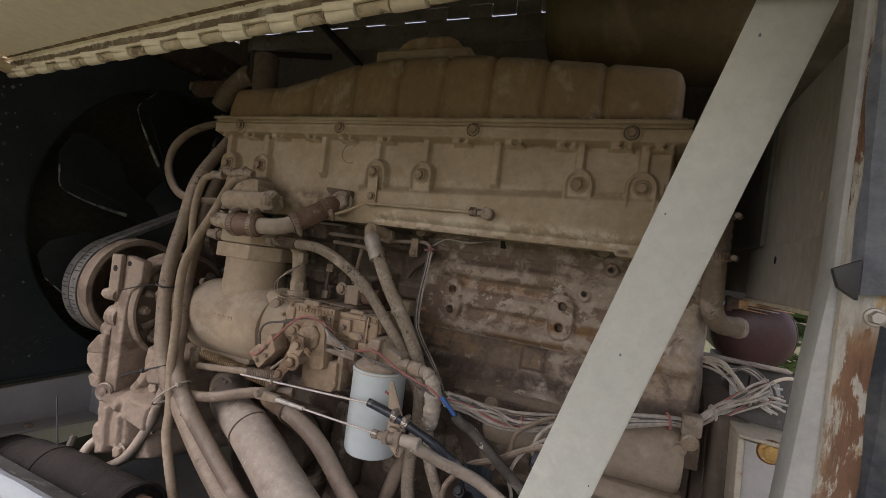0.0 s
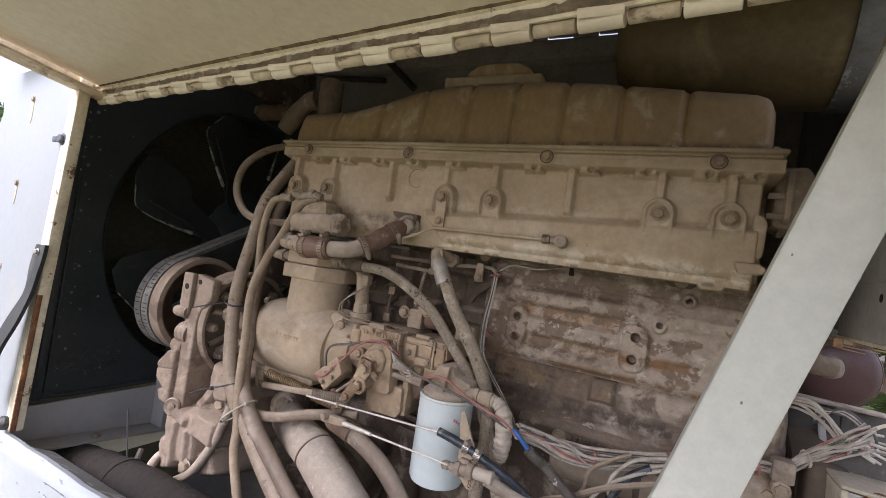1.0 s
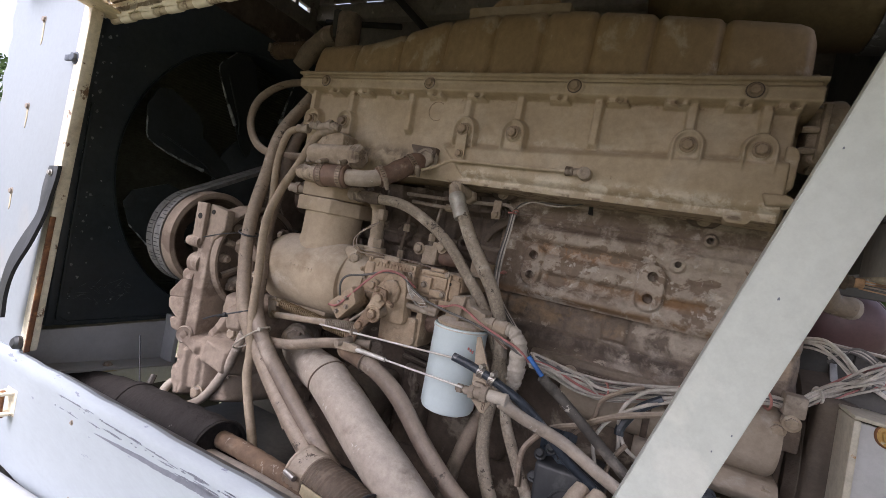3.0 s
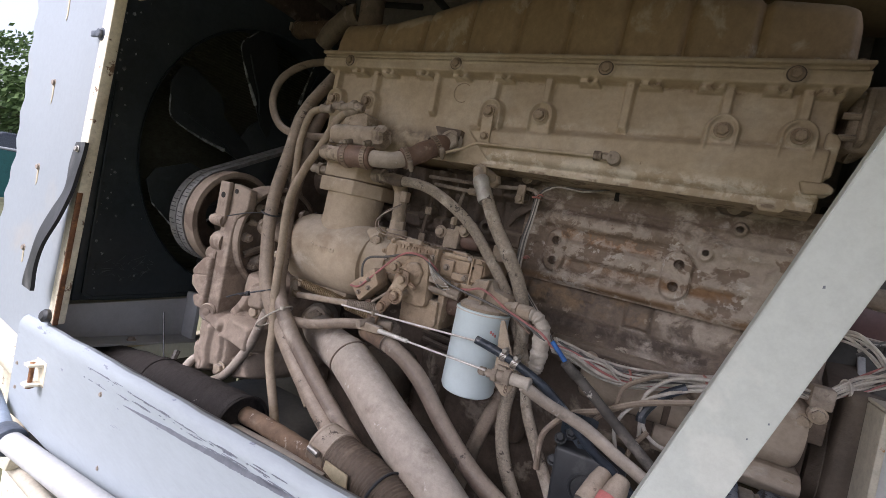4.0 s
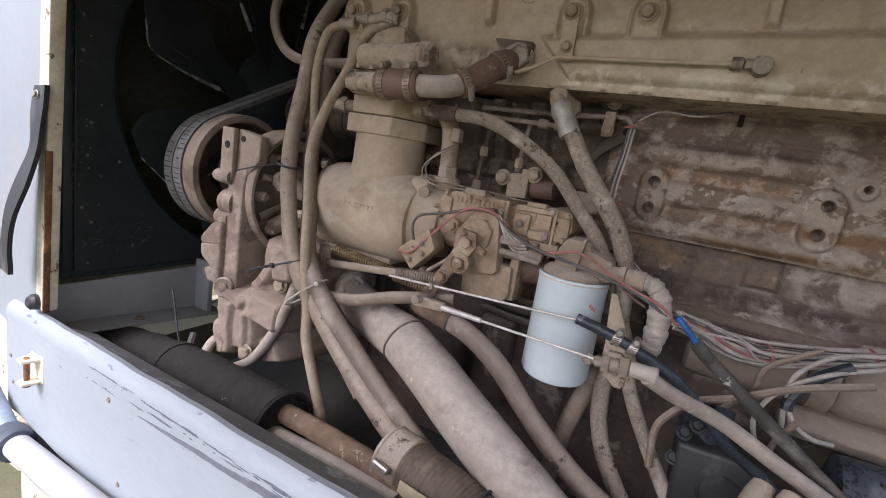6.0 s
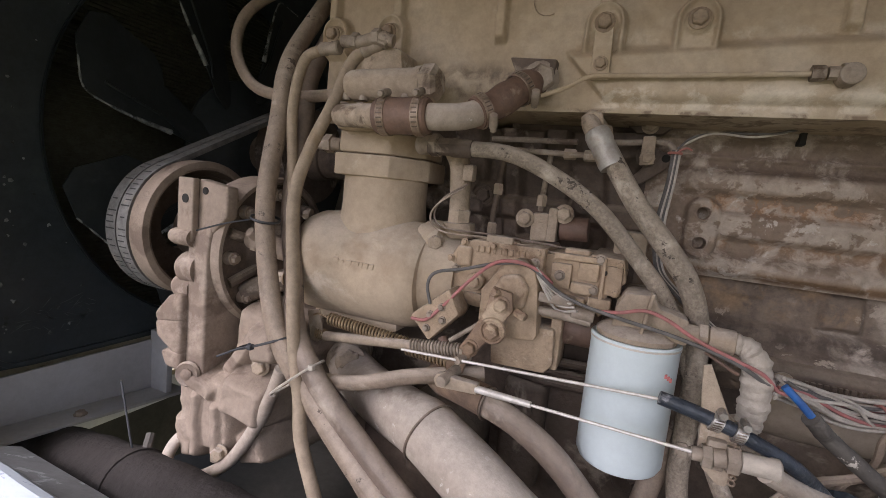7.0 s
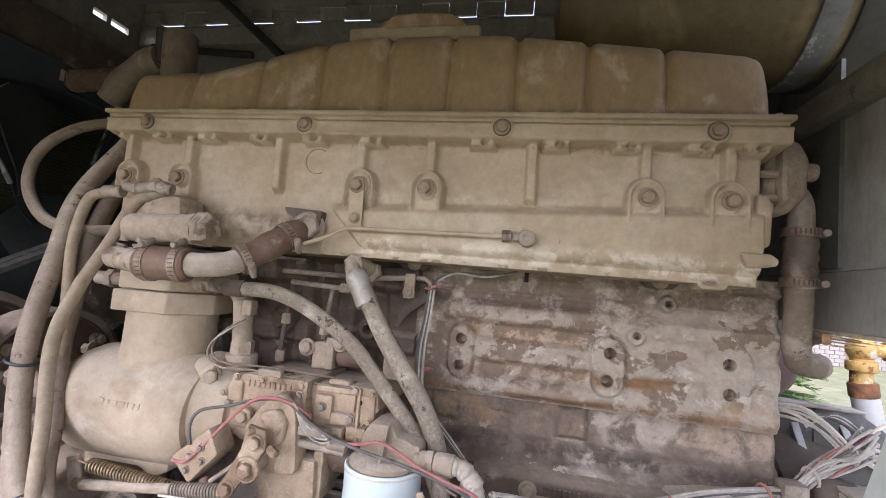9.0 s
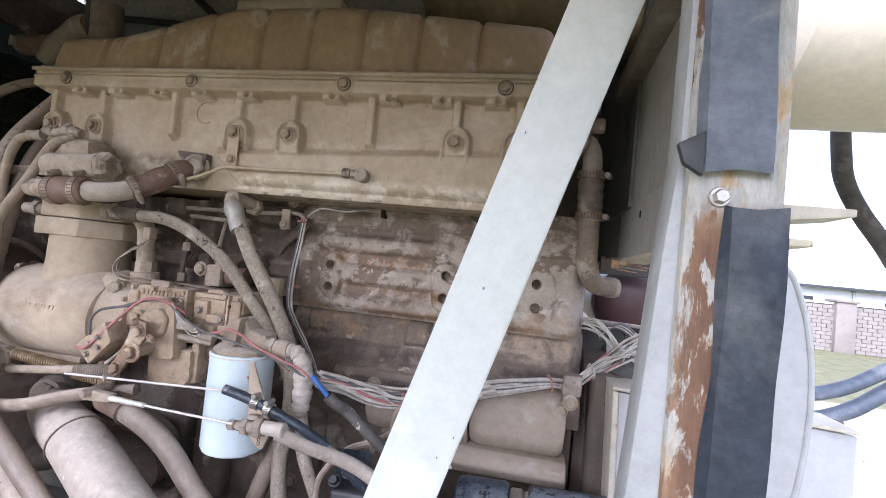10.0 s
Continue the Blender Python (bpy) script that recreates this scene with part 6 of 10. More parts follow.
    clamp_on(w, (-0.625, 0.755, 1.625), (0.6, 0.6, 0.45), 0.0213, 0.012, (0.8, -0.4, -0.6))
    clamp_on(w, (-0.590, 0.802, 1.664), (0.4, 0.6, 0.5), 0.0213, 0.012, (0.8, -0.4, -0.6))
    k = hexhead(bmesh.new(), (-0.57, 0.832, 1.684), (0.3, -1, 0), 0.019, 0.018)
    part("housing_nut", k, DUSTSTEEL, w)

    # governor cylinder above the head
    g = thing("governor_cylinder", (-0.78, 0.79, 1.64), "dusty aluminium control cylinder above the compressor head", "actuator")
    k = lathe(bmesh.new(), [(0.012, 0), (0.019, 0.004), (0.0225, 0.012), (0.0225, 0.115), (0.0245, 0.118), (0.0245, 0.128)], (-0.85, 0.772, 1.660), (1, 0.02, 0.03), 32)
    part("barrel", k, CAST, g)
    k = lathe(bmesh.new(), [(0.0265, 0), (0.0265, 0.018), (0.02, 0.024)], (-0.722, 0.7745, 1.664), (1, 0.02, 0.03), 6)
    part("end_cap", k, CAST, g)
    k = bmesh.new()
    prism(k, [(-0.835, 1.682), (-0.76, 1.682), (-0.765, 1.712), (-0.79, 1.72), (-0.825, 1.712)], 1, 0.775, 0.83, 0.004)
    part("mount", k, CAST, g)
    for x in (-0.845, -0.815, -0.745):
        k = bmesh.new()
        cyl(k, (x, 0.765, 1.637), (x, 0.765, 1.648), 0.007, seg=12)
        hexhead(k, (x, 0.762, 1.630), (0, -0.4, -1), 0.0065, 0.006)
        part("screw", k, DUSTSTEEL, g)
    k = tube(bmesh.new(), [(-0.865, 0.775, 1.726), (-0.83, 0.768, 1.722), (-0.80, 0.765, 1.726), (-0.775, 0.77, 1.722)], 0.009, 5, 12)
    hexhead(k, (-0.805, 0.766, 1.727), (1, 0, 0), 0.0125, 0.012, False)
    hexhead(k, (-0.845, 0.77, 1.724), (1, 0, -0.1), 0.0125, 0.012, False)
    hexhead(k, (-0.79, 0.772, 1.722), (0.3, -1, 0.3), 0.012, 0.012, False)
    part("union", k, DUSTSTEEL, g)


def fuel_pump():
    p = thing("fuel_pump", (-0.55, 0.86, 1.28), "dusty tan fuel injection pump with stacked cast housings", "fuel pump")
    b = bmesh.new()
    prism(b, [(-0.672, 1.412), (-0.655, 1.442), (-0.632, 1.452), (-0.53, 1.452), (-0.52, 1.38), (-0.535, 1.352), (-0.63, 1.352), (-0.668, 1.375)], 1, 0.802, 0.95, 0.005)
    part("drive_housing", b, PUMPCAST, p)
    x = -0.628
    for i in range(9):
        k = bmesh.new()
        box(k, (x, 0.800, 1.434), (x + 0.0055, 0.8035, 1.444), 0.0008, 1)
        part("raised_mark", k, PUMPCAST, p)
        x += 0.0085
    b = bmesh.new()
    prism(b, [(-0.53, 1.445), (-0.47, 1.447), (-0.468, 1.452), (-0.425, 1.45), (-0.42, 1.42), (-0.44, 1.40), (-0.46, 1.37), (-0.53, 1.365)], 1, 0.815, 0.95, 0.004)
    part("main_housing", b, PUMPCAST, p)
    for x0, x1, z0, z1, y in ((-0.518, -0.49, 1.40, 1.435, 0.806), (-0.482, -0.455, 1.415, 1.44, 0.808), (-0.448, -0.425, 1.40, 1.44, 0.81), (-0.50, -0.468, 1.37, 1.392, 0.80), (-0.465, -0.435, 1.375, 1.395, 0.805)):
        k = bmesh.new()
        box(k, (x0, y, z0), (x1, 0.83, z1), 0.003)
        part("housing_block", k, PUMPCAST, p)
    for x, z in ((-0.448, 1.43), (-0.45, 1.392)):
        part("port", cyl(bmesh.new(), (x, 0.8065, z), (x, 0.812, z), 0.0035, seg=12), HOLE, p)
    for x0, x1, z0, z1, y in ((-0.527, -0.505, 1.356, 1.372, 0.80), (-0.505, -0.47, 1.447, 1.456, 0.82), (-0.49, -0.46, 1.396, 1.412, 0.803), (-0.655, -0.632, 1.41, 1.44, 0.797), (-0.60, -0.57, 1.445, 1.456, 0.81)):
        part("cast_boss", box(bmesh.new(), (x0, y, z0), (x1, 0.84, z1), 0.004, 3), PUMPCAST, p)
    bolts(p, "screw", [(-0.505, 0.806, 1.418), (-0.46, 0.808, 1.405), (-0.655, 0.802, 1.405), (-0.54, 0.802, 1.43), (-0.455, 0.808, 1.447)], (0, -1, 0), 0.0055, 0.006, DUSTSTEEL)
    for x, z in ((-0.664, 1.42), (-0.645, 1.446), (-0.60, 1.446), (-0.536, 1.445), (-0.524, 1.40), (-0.43, 1.444), (-0.432, 1.405), (-0.448, 1.378), (-0.485, 1.362)):
        part("case_screw", hexhead(bmesh.new(), (x, 0.80 if x < -0.53 else 0.808, z), (0, -1, 0), 0.0042, 0.005), PUMPCAST, p)
    for x0, x1, z0, z1, y in ((-0.533, -0.527, 1.362, 1.452, 0.798), (-0.452, -0.447, 1.37, 1.449, 0.806), (-0.66, -0.61, 1.362, 1.374, 0.794), (-0.515, -0.455, 1.441, 1.449, 0.803)):
        k = bmesh.new()
        box(k, (x0, y, z0), (x1, 0.84, z1), 0.0015)
        part("joint_flange", k, PUMPCAST, p)
    k = bmesh.new()
    cyl(k, (-0.62, 0.80, 1.392), (-0.62, 0.788, 1.392), 0.013, seg=18, bevel=0.002)
    hexhead(k, (-0.62, 0.788, 1.392), (0, -1, 0), 0.0085, 0.007, False)
    part("plug", k, PUMPCAST, p)
    # throttle cover plate
    k = bmesh.new()
    prism(k, [(-0.604, 1.388), (-0.597, 1.396), (-0.576, 1.428), (-0.562, 1.435), (-0.547, 1.435), (-0.533, 1.424), (-0.527, 1.405), (-0.520, 1.336), (-0.524, 1.329), (-0.553, 1.326), (-0.597, 1.334), (-0.604, 1.342)], 1, 0.772, 0.806, 0.003)
    part("cover_plate", k, PUMPCAST, p)
    k = bmesh.new()
    prism(k, [(-0.592, 1.378), (-0.575, 1.412), (-0.55, 1.418), (-0.536, 1.400), (-0.54, 1.372), (-0.575, 1.358)], 1, 0.762, 0.775, 0.006, 3)
    part("shaft_boss", k, PUMPCAST, p)
    k = bmesh.new()
    prism(k, [(-0.59, 1.345), (-0.50, 1.345), (-0.497, 1.295), (-0.508, 1.28), (-0.585, 1.278)], 1, 0.79, 0.93, 0.005)
    part("lower_housing", k, PUMPCAST, p)
    part("end_barrel", cyl(bmesh.new(), (-0.50, 0.845, 1.343), (-0.445, 0.845, 1.343), 0.028, seg=28, bevel=0.004), RUSTHOSE, p, "brownish end barrel")
    k = bmesh.new()
    box(k, (-0.508, 0.80, 1.285), (-0.492, 0.86, 1.362), 0.004)
    part("flange", k, PUMPCAST, p)
    k = bmesh.new()
    box(k, (-0.525, 0.775, 1.383), (-0.478, 0.79, 1.397), 0.003)
    cyl(k, (-0.48, 0.785, 1.376), (-0.452, 0.785, 1.374), 0.0085, seg=14, bevel=0.001)
    cyl(k, (-0.525, 0.785, 1.37), (-0.455, 0.786, 1.366), 0.006, seg=12)
    part("idle_screw", k, DUSTSTEEL, p)
    # shut-off solenoid: tilted block
    k = bmesh.new()
    prism(k, [(-0.696, 1.338), (-0.664, 1.306), (-0.622, 1.352), (-0.640, 1.386)], 1, 0.742, 0.785, 0.004)
    sol = part("solenoid", k, PUMPCAST, p, "tilted dusty solenoid block")
    for x, z in ((-0.664, 1.345), (-0.648, 1.358), (-0.668, 1.325), (-0.645, 1.34)):
        part("terminal", hexhead(bmesh.new(), (x, 0.742, z), (0, -1, 0), 0.0042, 0.006), DUSTSTEEL, sol)
    k = cyl(bmesh.new(), (-0.648, 0.758, 1.31), (-0.64, 0.752, 1.30), 0.0085, seg=12, bevel=0.001)
    part("red_cap", k, RUSTHOSE, sol, "reddish cap")
    part("pull_rod", cyl(bmesh.new(), (-0.634, 0.75, 1.312), (-0.572, 0.742, 1.362), 0.0032, seg=10), DUSTSTEEL, p)
    # lever
    k = bmesh.new()
    prism(k, [(-0.578, 1.40), (-0.552, 1.395), (-0.548, 1.372), (-0.575, 1.33), (-0.604, 1.29), (-0.608, 1.272), (-0.63, 1.268), (-0.633, 1.284), (-0.606, 1.325), (-0.586, 1.365)], 1, 0.738, 0.746, 0.0015)
    lev = part("throttle_lever", k, LEVER, p, "grimy throttle lever")
    k = hexhead(bmesh.new(), (-0.572, 0.739, 1.342), (0, -1, 0), 0.0105, 0.012)
    ring(k, (-0.572, 0.737, 1.342), (0, 1, 0), 0.0155, 0.0028, 24, 6)
    part("lever_bolt", k, LEVER, lev)
    k = hexhead(bmesh.new(), (-0.60, 0.739, 1.312), (0, -1, 0), 0.009, 0.01)
    part("lever_stud", k, LEVER, lev)
    part("lever_stud", hexhead(bmesh.new(), (-0.564, 0.739, 1.378), (0, -1, 0), 0.009, 0.009), LEVER, lev)
    part("lever_stud", hexhead(bmesh.new(), (-0.545, 0.742, 1.372), (1, -0.4, -0.3), 0.006, 0.016, False), LEVER, lev)
    part("lever_stud", hexhead(bmesh.new(), (-0.57, 0.741, 1.392), (-0.5, -1, 0.2), 0.006, 0.01, False), LEVER, lev)
    part("pivot", cyl(bmesh.new(), (-0.572, 0.745, 1.342), (-0.572, 0.78, 1.345), 0.011, seg=16), PUMPCAST, p)

    # return springs and the tube between
    s = thing("return_spring_set", (-0.86, 0.755, 1.26), "oily return springs stretched along a rod beneath the compressor", "spring")
    k = bmesh.new()
    prism(k, [(-0.882, 1.306), (-0.86, 1.312), (-0.848, 1.268), (-0.86, 1.258), (-0.872, 1.26)], 1, 0.752, 0.757, 0.0015)
    part("anchor", k, CAST, s)
    part("hook", tube(bmesh.new(), [(-0.868, 0.751, 1.302), (-0.858, 0.748, 1.306), (-0.848, 0.752, 1.303), (-0.838, 0.755, 1.299)], 0.0016, 5, 8), SPRING, s)
    part("spring", coil(bmesh.new(), (-0.84, 0.755, 1.30), (-0.655, 0.755, 1.287), 0.0085, 34, 0.0017), SPRING, s, "brown coil spring")
    part("spring", coil(bmesh.new(), (-0.70, 0.752, 1.285), (-0.625, 0.748, 1.282), 0.0085, 13, 0.0016), SPRING, s)
    part("spring", coil(bmesh.new(), (-0.862, 0.755, 1.272), (-0.842, 0.755, 1.272), 0.0075, 5, 0.0016), SPRING, s)
    part("tube_rod", cyl(bmesh.new(), (-0.845, 0.752, 1.272), (-0.61, 0.744, 1.304), 0.0075, seg=14, bevel=0.001), CAST, s)
    part("spring", coil(bmesh.new(), (-0.69, 0.747, 1.293), (-0.612, 0.744, 1.3035), 0.0092, 16, 0.0016), DUSTSTEEL, s)

    # control rods
    r = thing("control_rod", (-0.62, 0.73, 1.28), "thin bright throttle rod with a clevis end", "control rod", "throttle rods")
    part("rod", cyl(bmesh.new(), (-0.70, 0.735, 1.288), (-0.365, 0.718, 1.312), 0.0021, seg=8), ROD, r)
    k = bmesh.new()
    cyl(k, (-0.613, 0.728, 1.294), (-0.603, 0.748, 1.296), 0.006, seg=12)
    part("swivel", k, DUSTSTEEL, r)
    r = thing("control_rod", (-0.62, 0.72, 1.27), "threaded throttle rod with a pale clevis and sleeve", "control rod", "throttle rods")
    part("rod", cyl(bmesh.new(), (-0.61, 0.716, 1.268), (-0.333, 0.69, 1.275), 0.0021, seg=8), ROD, r)
    k = bmesh.new()
    prism(k, [(-0.632, 1.258), (-0.575, 1.262), (-0.575, 1.276), (-0.632, 1.278), (-0.638, 1.268)], 1, 0.710, 0.724, 0.003)
    part("clevis", k, CAST, r)
    part("sleeve", cyl(bmesh.new(), (-0.578, 0.714, 1.269), (-0.505, 0.706, 1.271), 0.0052, 0.004, seg=12), ROD, r)
    part("clevis_pin", cyl(bmesh.new(), (-0.622, 0.70, 1.272), (-0.615, 0.74, 1.278), 0.0075, seg=12, bevel=0.001), DUSTSTEEL, r)

    # fuel manifold block, pipes and fittings behind
    f = thing("fuel_manifold", (-0.53, 0.92, 1.45), "small dusty fuel manifold block with unions", "fuel fitting")
    k = bmesh.new()
    prism(k, [(-0.572, 1.452), (-0.53, 1.455), (-0.53, 1.50), (-0.572, 1.497)], 1, 0.892, 0.93, 0.004)
    part("block", k, CAST, f)
    k = bmesh.new()
    box(k, (-0.545, 0.884, 1.455), (-0.53, 0.94, 1.508), 0.003)
    part("flange", k, CAST, f)
    part("brown_barrel", cyl(bmesh.new(), (-0.528, 0.91, 1.477), (-0.485, 0.91, 1.479), 0.019, seg=22, bevel=0.002), RUSTHOSE, f, "brown barrel")
    bolts(f, "bolt", [(-0.582, 0.893, 1.487), (-0.522, 0.89, 1.50)], (0, -1, 0), 0.011, 0.01, CAST)
    for pts in ([(-0.64, 0.91, 1.45), (-0.64, 0.91, 1.49), (-0.637, 0.912, 1.53), (-0.633, 0.915, 1.59)], [(-0.563, 0.912, 1.50), (-0.562, 0.915, 1.54), (-0.56, 0.925, 1.59)],
                [(-0.66, 0.925, 1.612), (-0.6, 0.92, 1.612), (-0.52, 0.918, 1.612)], [(-0.63, 0.905, 1.594), (-0.57, 0.90, 1.592), (-0.50, 0.895, 1.59)],
                [(-0.48, 0.912, 1.613), (-0.44, 0.92, 1.616), (-0.40, 0.925, 1.619), (-0.386, 0.926, 1.612), (-0.382, 0.926, 1.598)]):
        part("fuel_line", tube(bmesh.new(), pts, 0.0045, 6, 10), GRIMY if pts[0][2] < 1.5 else DUSTSTEEL, f)
    for q, d in (((-0.64, 0.91, 1.455), (0, 0, 1)), ((-0.637, 0.912, 1.52), (0, 0, 1)), ((-0.563, 0.912, 1.508), (0, 0, 1)), ((-0.535, 0.9, 1.591), (1, 0, 0)), ((-0.505, 0.897, 1.59), (1, 0, 0))):
        part("union_nut", hexhead(bmesh.new(), q, d, 0.0085, 0.018, False), CAST, f)
    k = bmesh.new()
    prism(k, [(-0.427, 1.625), (-0.41, 1.626), (-0.408, 1.585), (-0.428, 1.583)], 1, 0.912, 0.92, 0.002)
    part("line_clip", k, CAST, f)
    part("clip_bolt", hexhead(bmesh.new(), (-0.418, 0.912, 1.594), (0, -1, 0), 0.008, 0.008), CAST, f)
    # elbow union left of the manifold
    g = thing("oil_union", (-0.68, 0.86, 1.44), "upright dusty pipe union with a hexagon nut", "pipe fitting")
    k = tube(bmesh.new(), [(-0.69, 0.835, 1.58), (-0.685, 0.85, 1.56), (-0.682, 0.853, 1.53), (-0.68, 0.855, 1.49)], 0.0162, 5, 16)
    part("body", k, CAST, g)
    part("nut", hexhead(bmesh.new(), (-0.679, 0.856, 1.468), (0, 0, 1), 0.019, 0.024, False), CAST, g)
    part("collar", cyl(bmesh.new(), (-0.678, 0.857, 1.445), (-0.679, 0.856, 1.47), 0.026, seg=20, bevel=0.003), CAST, g)
    k = bmesh.new()
    box(k, (-0.672, 0.83, 1.535), (-0.655, 0.85, 1.56), 0.003)
    part("tee", k, CAST, g)
    h = thing("mount_tab", (-0.43, 0.9, 1.44), "small cast tab by the hose", "tab")
    k = bmesh.new()
    box(k, (-0.445, 0.89, 1.45), (-0.40, 0.93, 1.485), 0.004)
    part("tab", k, CAST, h)


def fuel_filter():
    f = thing("fuel_filter", (-0.40, 0.795, 1.195), "white spin-on fuel filter can under a cast head", "fuel filter")
    x, y = -0.3995, 0.797
    k = lathe(bmesh.new(), [(0.02, -0.008), (0.044, -0.008), (0.050, -0.005), (0.0535, 0.002), (0.0535, 0.152), (0.0545, 0.154), (0.0545, 0.159), (0.0525, 0.161), (0.04, 0.158)], (x, y, 1.197), (0, 0, 1), 56)
    part("can", k, FILTER, f)
    part("rim", band(bmesh.new(), (x, y, 1.3535), (0, 0, 1), 0.0535, 0.0035, 0.0012, 56), FILTERRIM, f)
    k = lathe(bmesh.new(), [(0.022, 0), (0.022, -0.010), (0.016, -0.012)], (x, y, 1.197), (0, 0, 1), 24)
    part("drain_ring", ring(bmesh.new(), (x, y - 0.005, 1.184), (0, 0.2, 1), 0.028, 0.004, 28, 6), GREYWIRE, f)
    k.free()
    for i in range(3):
        a = -0.62 - 0.09 * i
        k = bmesh.new()
        px_, py_ = x + 0.0538 * math.cos(a), y + 0.0538 * math.sin(a)
        box(k, (px_ - 0.002, py_ - 0.0004, 1.317 + 0.003 * i), (px_ + 0.002, py_ + 0.002, 1.322 + 0.003 * i))
        part("printed_mark", k, REDMARK, f, "small faded red print")
    h = thing("filter_head", (-0.39, 0.8, 1.36), "dusty cast filter head with a cooling web", "filter head")
    part("disc", lathe(bmesh.new(), [(0.048, 0), (0.049, 0.006), (0.042, 0.012), (0.03, 0.016)], (x, y, 1.3575), (0, 0, 1), 40), CAST, h)
    k = bmesh.new()
    prism(k, [(-0.43, 1.368), (-0.428, 1.396), (-0.418, 1.415), (-0.385, 1.417), (-0.378, 1.402), (-0.345, 1.394), (-0.343, 1.362)], 1, 0.772, 0.86, 0.004)
    part("casting", k, CAST, h)
    k = bmesh.new()
    prism(k, [(-0.398, 1.366), (-0.394, 1.366), (-0.386, 1.42), (-0.39, 1.42)], 1, 0.758, 0.78, 0.001)
    part("web", k, CAST, h)
    k = bmesh.new()
    cyl(k, (-0.35, 0.78, 1.377), (-0.322, 0.772, 1.378), 0.012, seg=20, bevel=0.002)
    hexhead(k, (-0.334, 0.774, 1.377), (1, 0, 0), 0.0165, 0.010, False)
    cyl(k, (-0.323, 0.772, 1.378), (-0.296, 0.769, 1.378), 0.0145, seg=20, bevel=0.003)
    part("outlet", k, CAST, h)
    v = thing("wrapped_elbow", (-0.27, 0.775, 1.29), "taped dusty elbow fitting below the filter head", "pipe fitting")
    k = tube(bmesh.new(), [(-0.302, 0.769, 1.378), (-0.288, 0.769, 1.377), (-0.276, 0.770, 1.366), (-0.270, 0.771, 1.346), (-0.268, 0.772, 1.318), (-0.269, 0.774, 1.292), (-0.270, 0.775, 1.278)],
             lambda u: 0.0115 + 0.0042 * max(0.0, math.sin((u - 0.2) * 3.9)) + 0.0009 * math.sin(u * 37) + 0.0007 * math.sin(u * 83), 14, 24)
    wr = random.Random(31)
    for v_ in k.verts:
        v_.co += Vector((wr.uniform(-1, 1), wr.uniform(-1, 1), wr.uniform(-1, 1))) * 0.0007
    part("wrap", k, PLASTICWRAP, v)
    k = hexhead(bmesh.new(), (-0.275, 0.777, 1.29), (0, 0, -1), 0.014, 0.02, False)
    part("nut", k, CAST, v)
    part("red_tie", tube(bmesh.new(), [(-0.325, 0.768, 1.362), (-0.305, 0.762, 1.352), (-0.29, 0.762, 1.345)], 0.002, 5, 8), RUSTHOSE, v)
    # cable bracket: a tapering plate, the cable glands through it and two worm clamps
    b = thing("cable_bracket", (-0.3, 0.72, 1.24), "dusty cable bracket plate with clamps and fittings", "bracket")
    k = bmesh.new()
    prism(k, [(-0.332, 1.362), (-0.325, 1.364), (-0.309, 1.33), (-0.293, 1.296), (-0.287, 1.272), (-0.286, 1.254), (-0.294, 1.236), (-0.302, 1.236), (-0.318, 1.250), (-0.325, 1.272), (-0.326, 1.30), (-0.330, 1.335)], 1, 0.712, 0.717, 0.0012)
    part("plate", k, CAST, b)
    k = bmesh.new()
    box(k, (-0.318, 0.701, 1.256), (-0.300, 0.712, 1.288), 0.002)
    part("saddle", k, DUSTSTEEL, b)
    k = hexhead(bmesh.new(), (-0.322, 0.70, 1.270), (1, 0.0, 0.05), 0.0125, 0.010, False)
    cyl(k, (-0.312, 0.70, 1.271), (-0.300, 0.70, 1.273), 0.0098, seg=18, bevel=0.001)
    cyl(k, (-0.332, 0.70, 1.2695), (-0.320, 0.70, 1.2705), 0.0075, seg=16, bevel=0.001)
    hexhead(k, (-0.345, 0.70, 1.269), (1, 0.0, 0.05), 0.0085, 0.010, False)
    cyl(k, (-0.348, 0.70, 1.2688), (-0.330, 0.70, 1.270), 0.0055, seg=14)
    hexhead(k, (-0.300, 0.70, 1.273), (1, 0.0, 0.05), 0.0145, 0.012, False)
    part("gland", k, DUSTSTEEL, b)
    part("crimp", lathe(bmesh.new(), [(0.0075, 0), (0.0105, 0.002), (0.0105, 0.026), (0.0115, 0.028), (0.0115, 0.034), (0.009, 0.036)], (-0.289, 0.70, 1.274), (1, 0, 0.02), 20), PLASTICWRAP, b)
    for i in range(7):
        k = ring(bmesh.new(), (-0.2925, 0.697, 1.250 + 0.0062 * i), (0.3, 1, 0), 0.003, 0.001, 10, 5)
        part("lock_tooth", k, CLAMP, b)
    for q in ((-0.312, 0.712, 1.3045), (-0.290, 0.712, 1.298)):
        k = part("hose_clamp", band(bmesh.new(), q, (0.93, 0.0, -0.3), 0.0086, 0.012, 0.0016), STEEL, b, "bright worm-drive steel clamp")
        for i in range(9):
            a = radians(150 + 16 * i)
            w = Vector((0.3, 0, 0.93)) * math.sin(a) + Vector((0, 1, 0)) * math.cos(a)
            part("clamp_slot", box(bmesh.new(), Vector(q) + w * 0.0103 - Vector((0.004, 0.0004, 0.0006)), Vector(q) + w * 0.0103 + Vector((0.004, 0.0004, 0.0006))), GRIMY, k)
        t = Vector(q) + Vector((0.003, -0.003, 0.0125))
        part("clamp_screw", hexhead(cyl(bmesh.new(), t - Vector((0, 0.008, 0)), t + Vector((0, 0.008, 0)), 0.0042, seg=12, bevel=0.001), t - Vector((0, 0.008, 0)), (0, -1, 0), 0.0045, 0.005, False), STEEL, k)


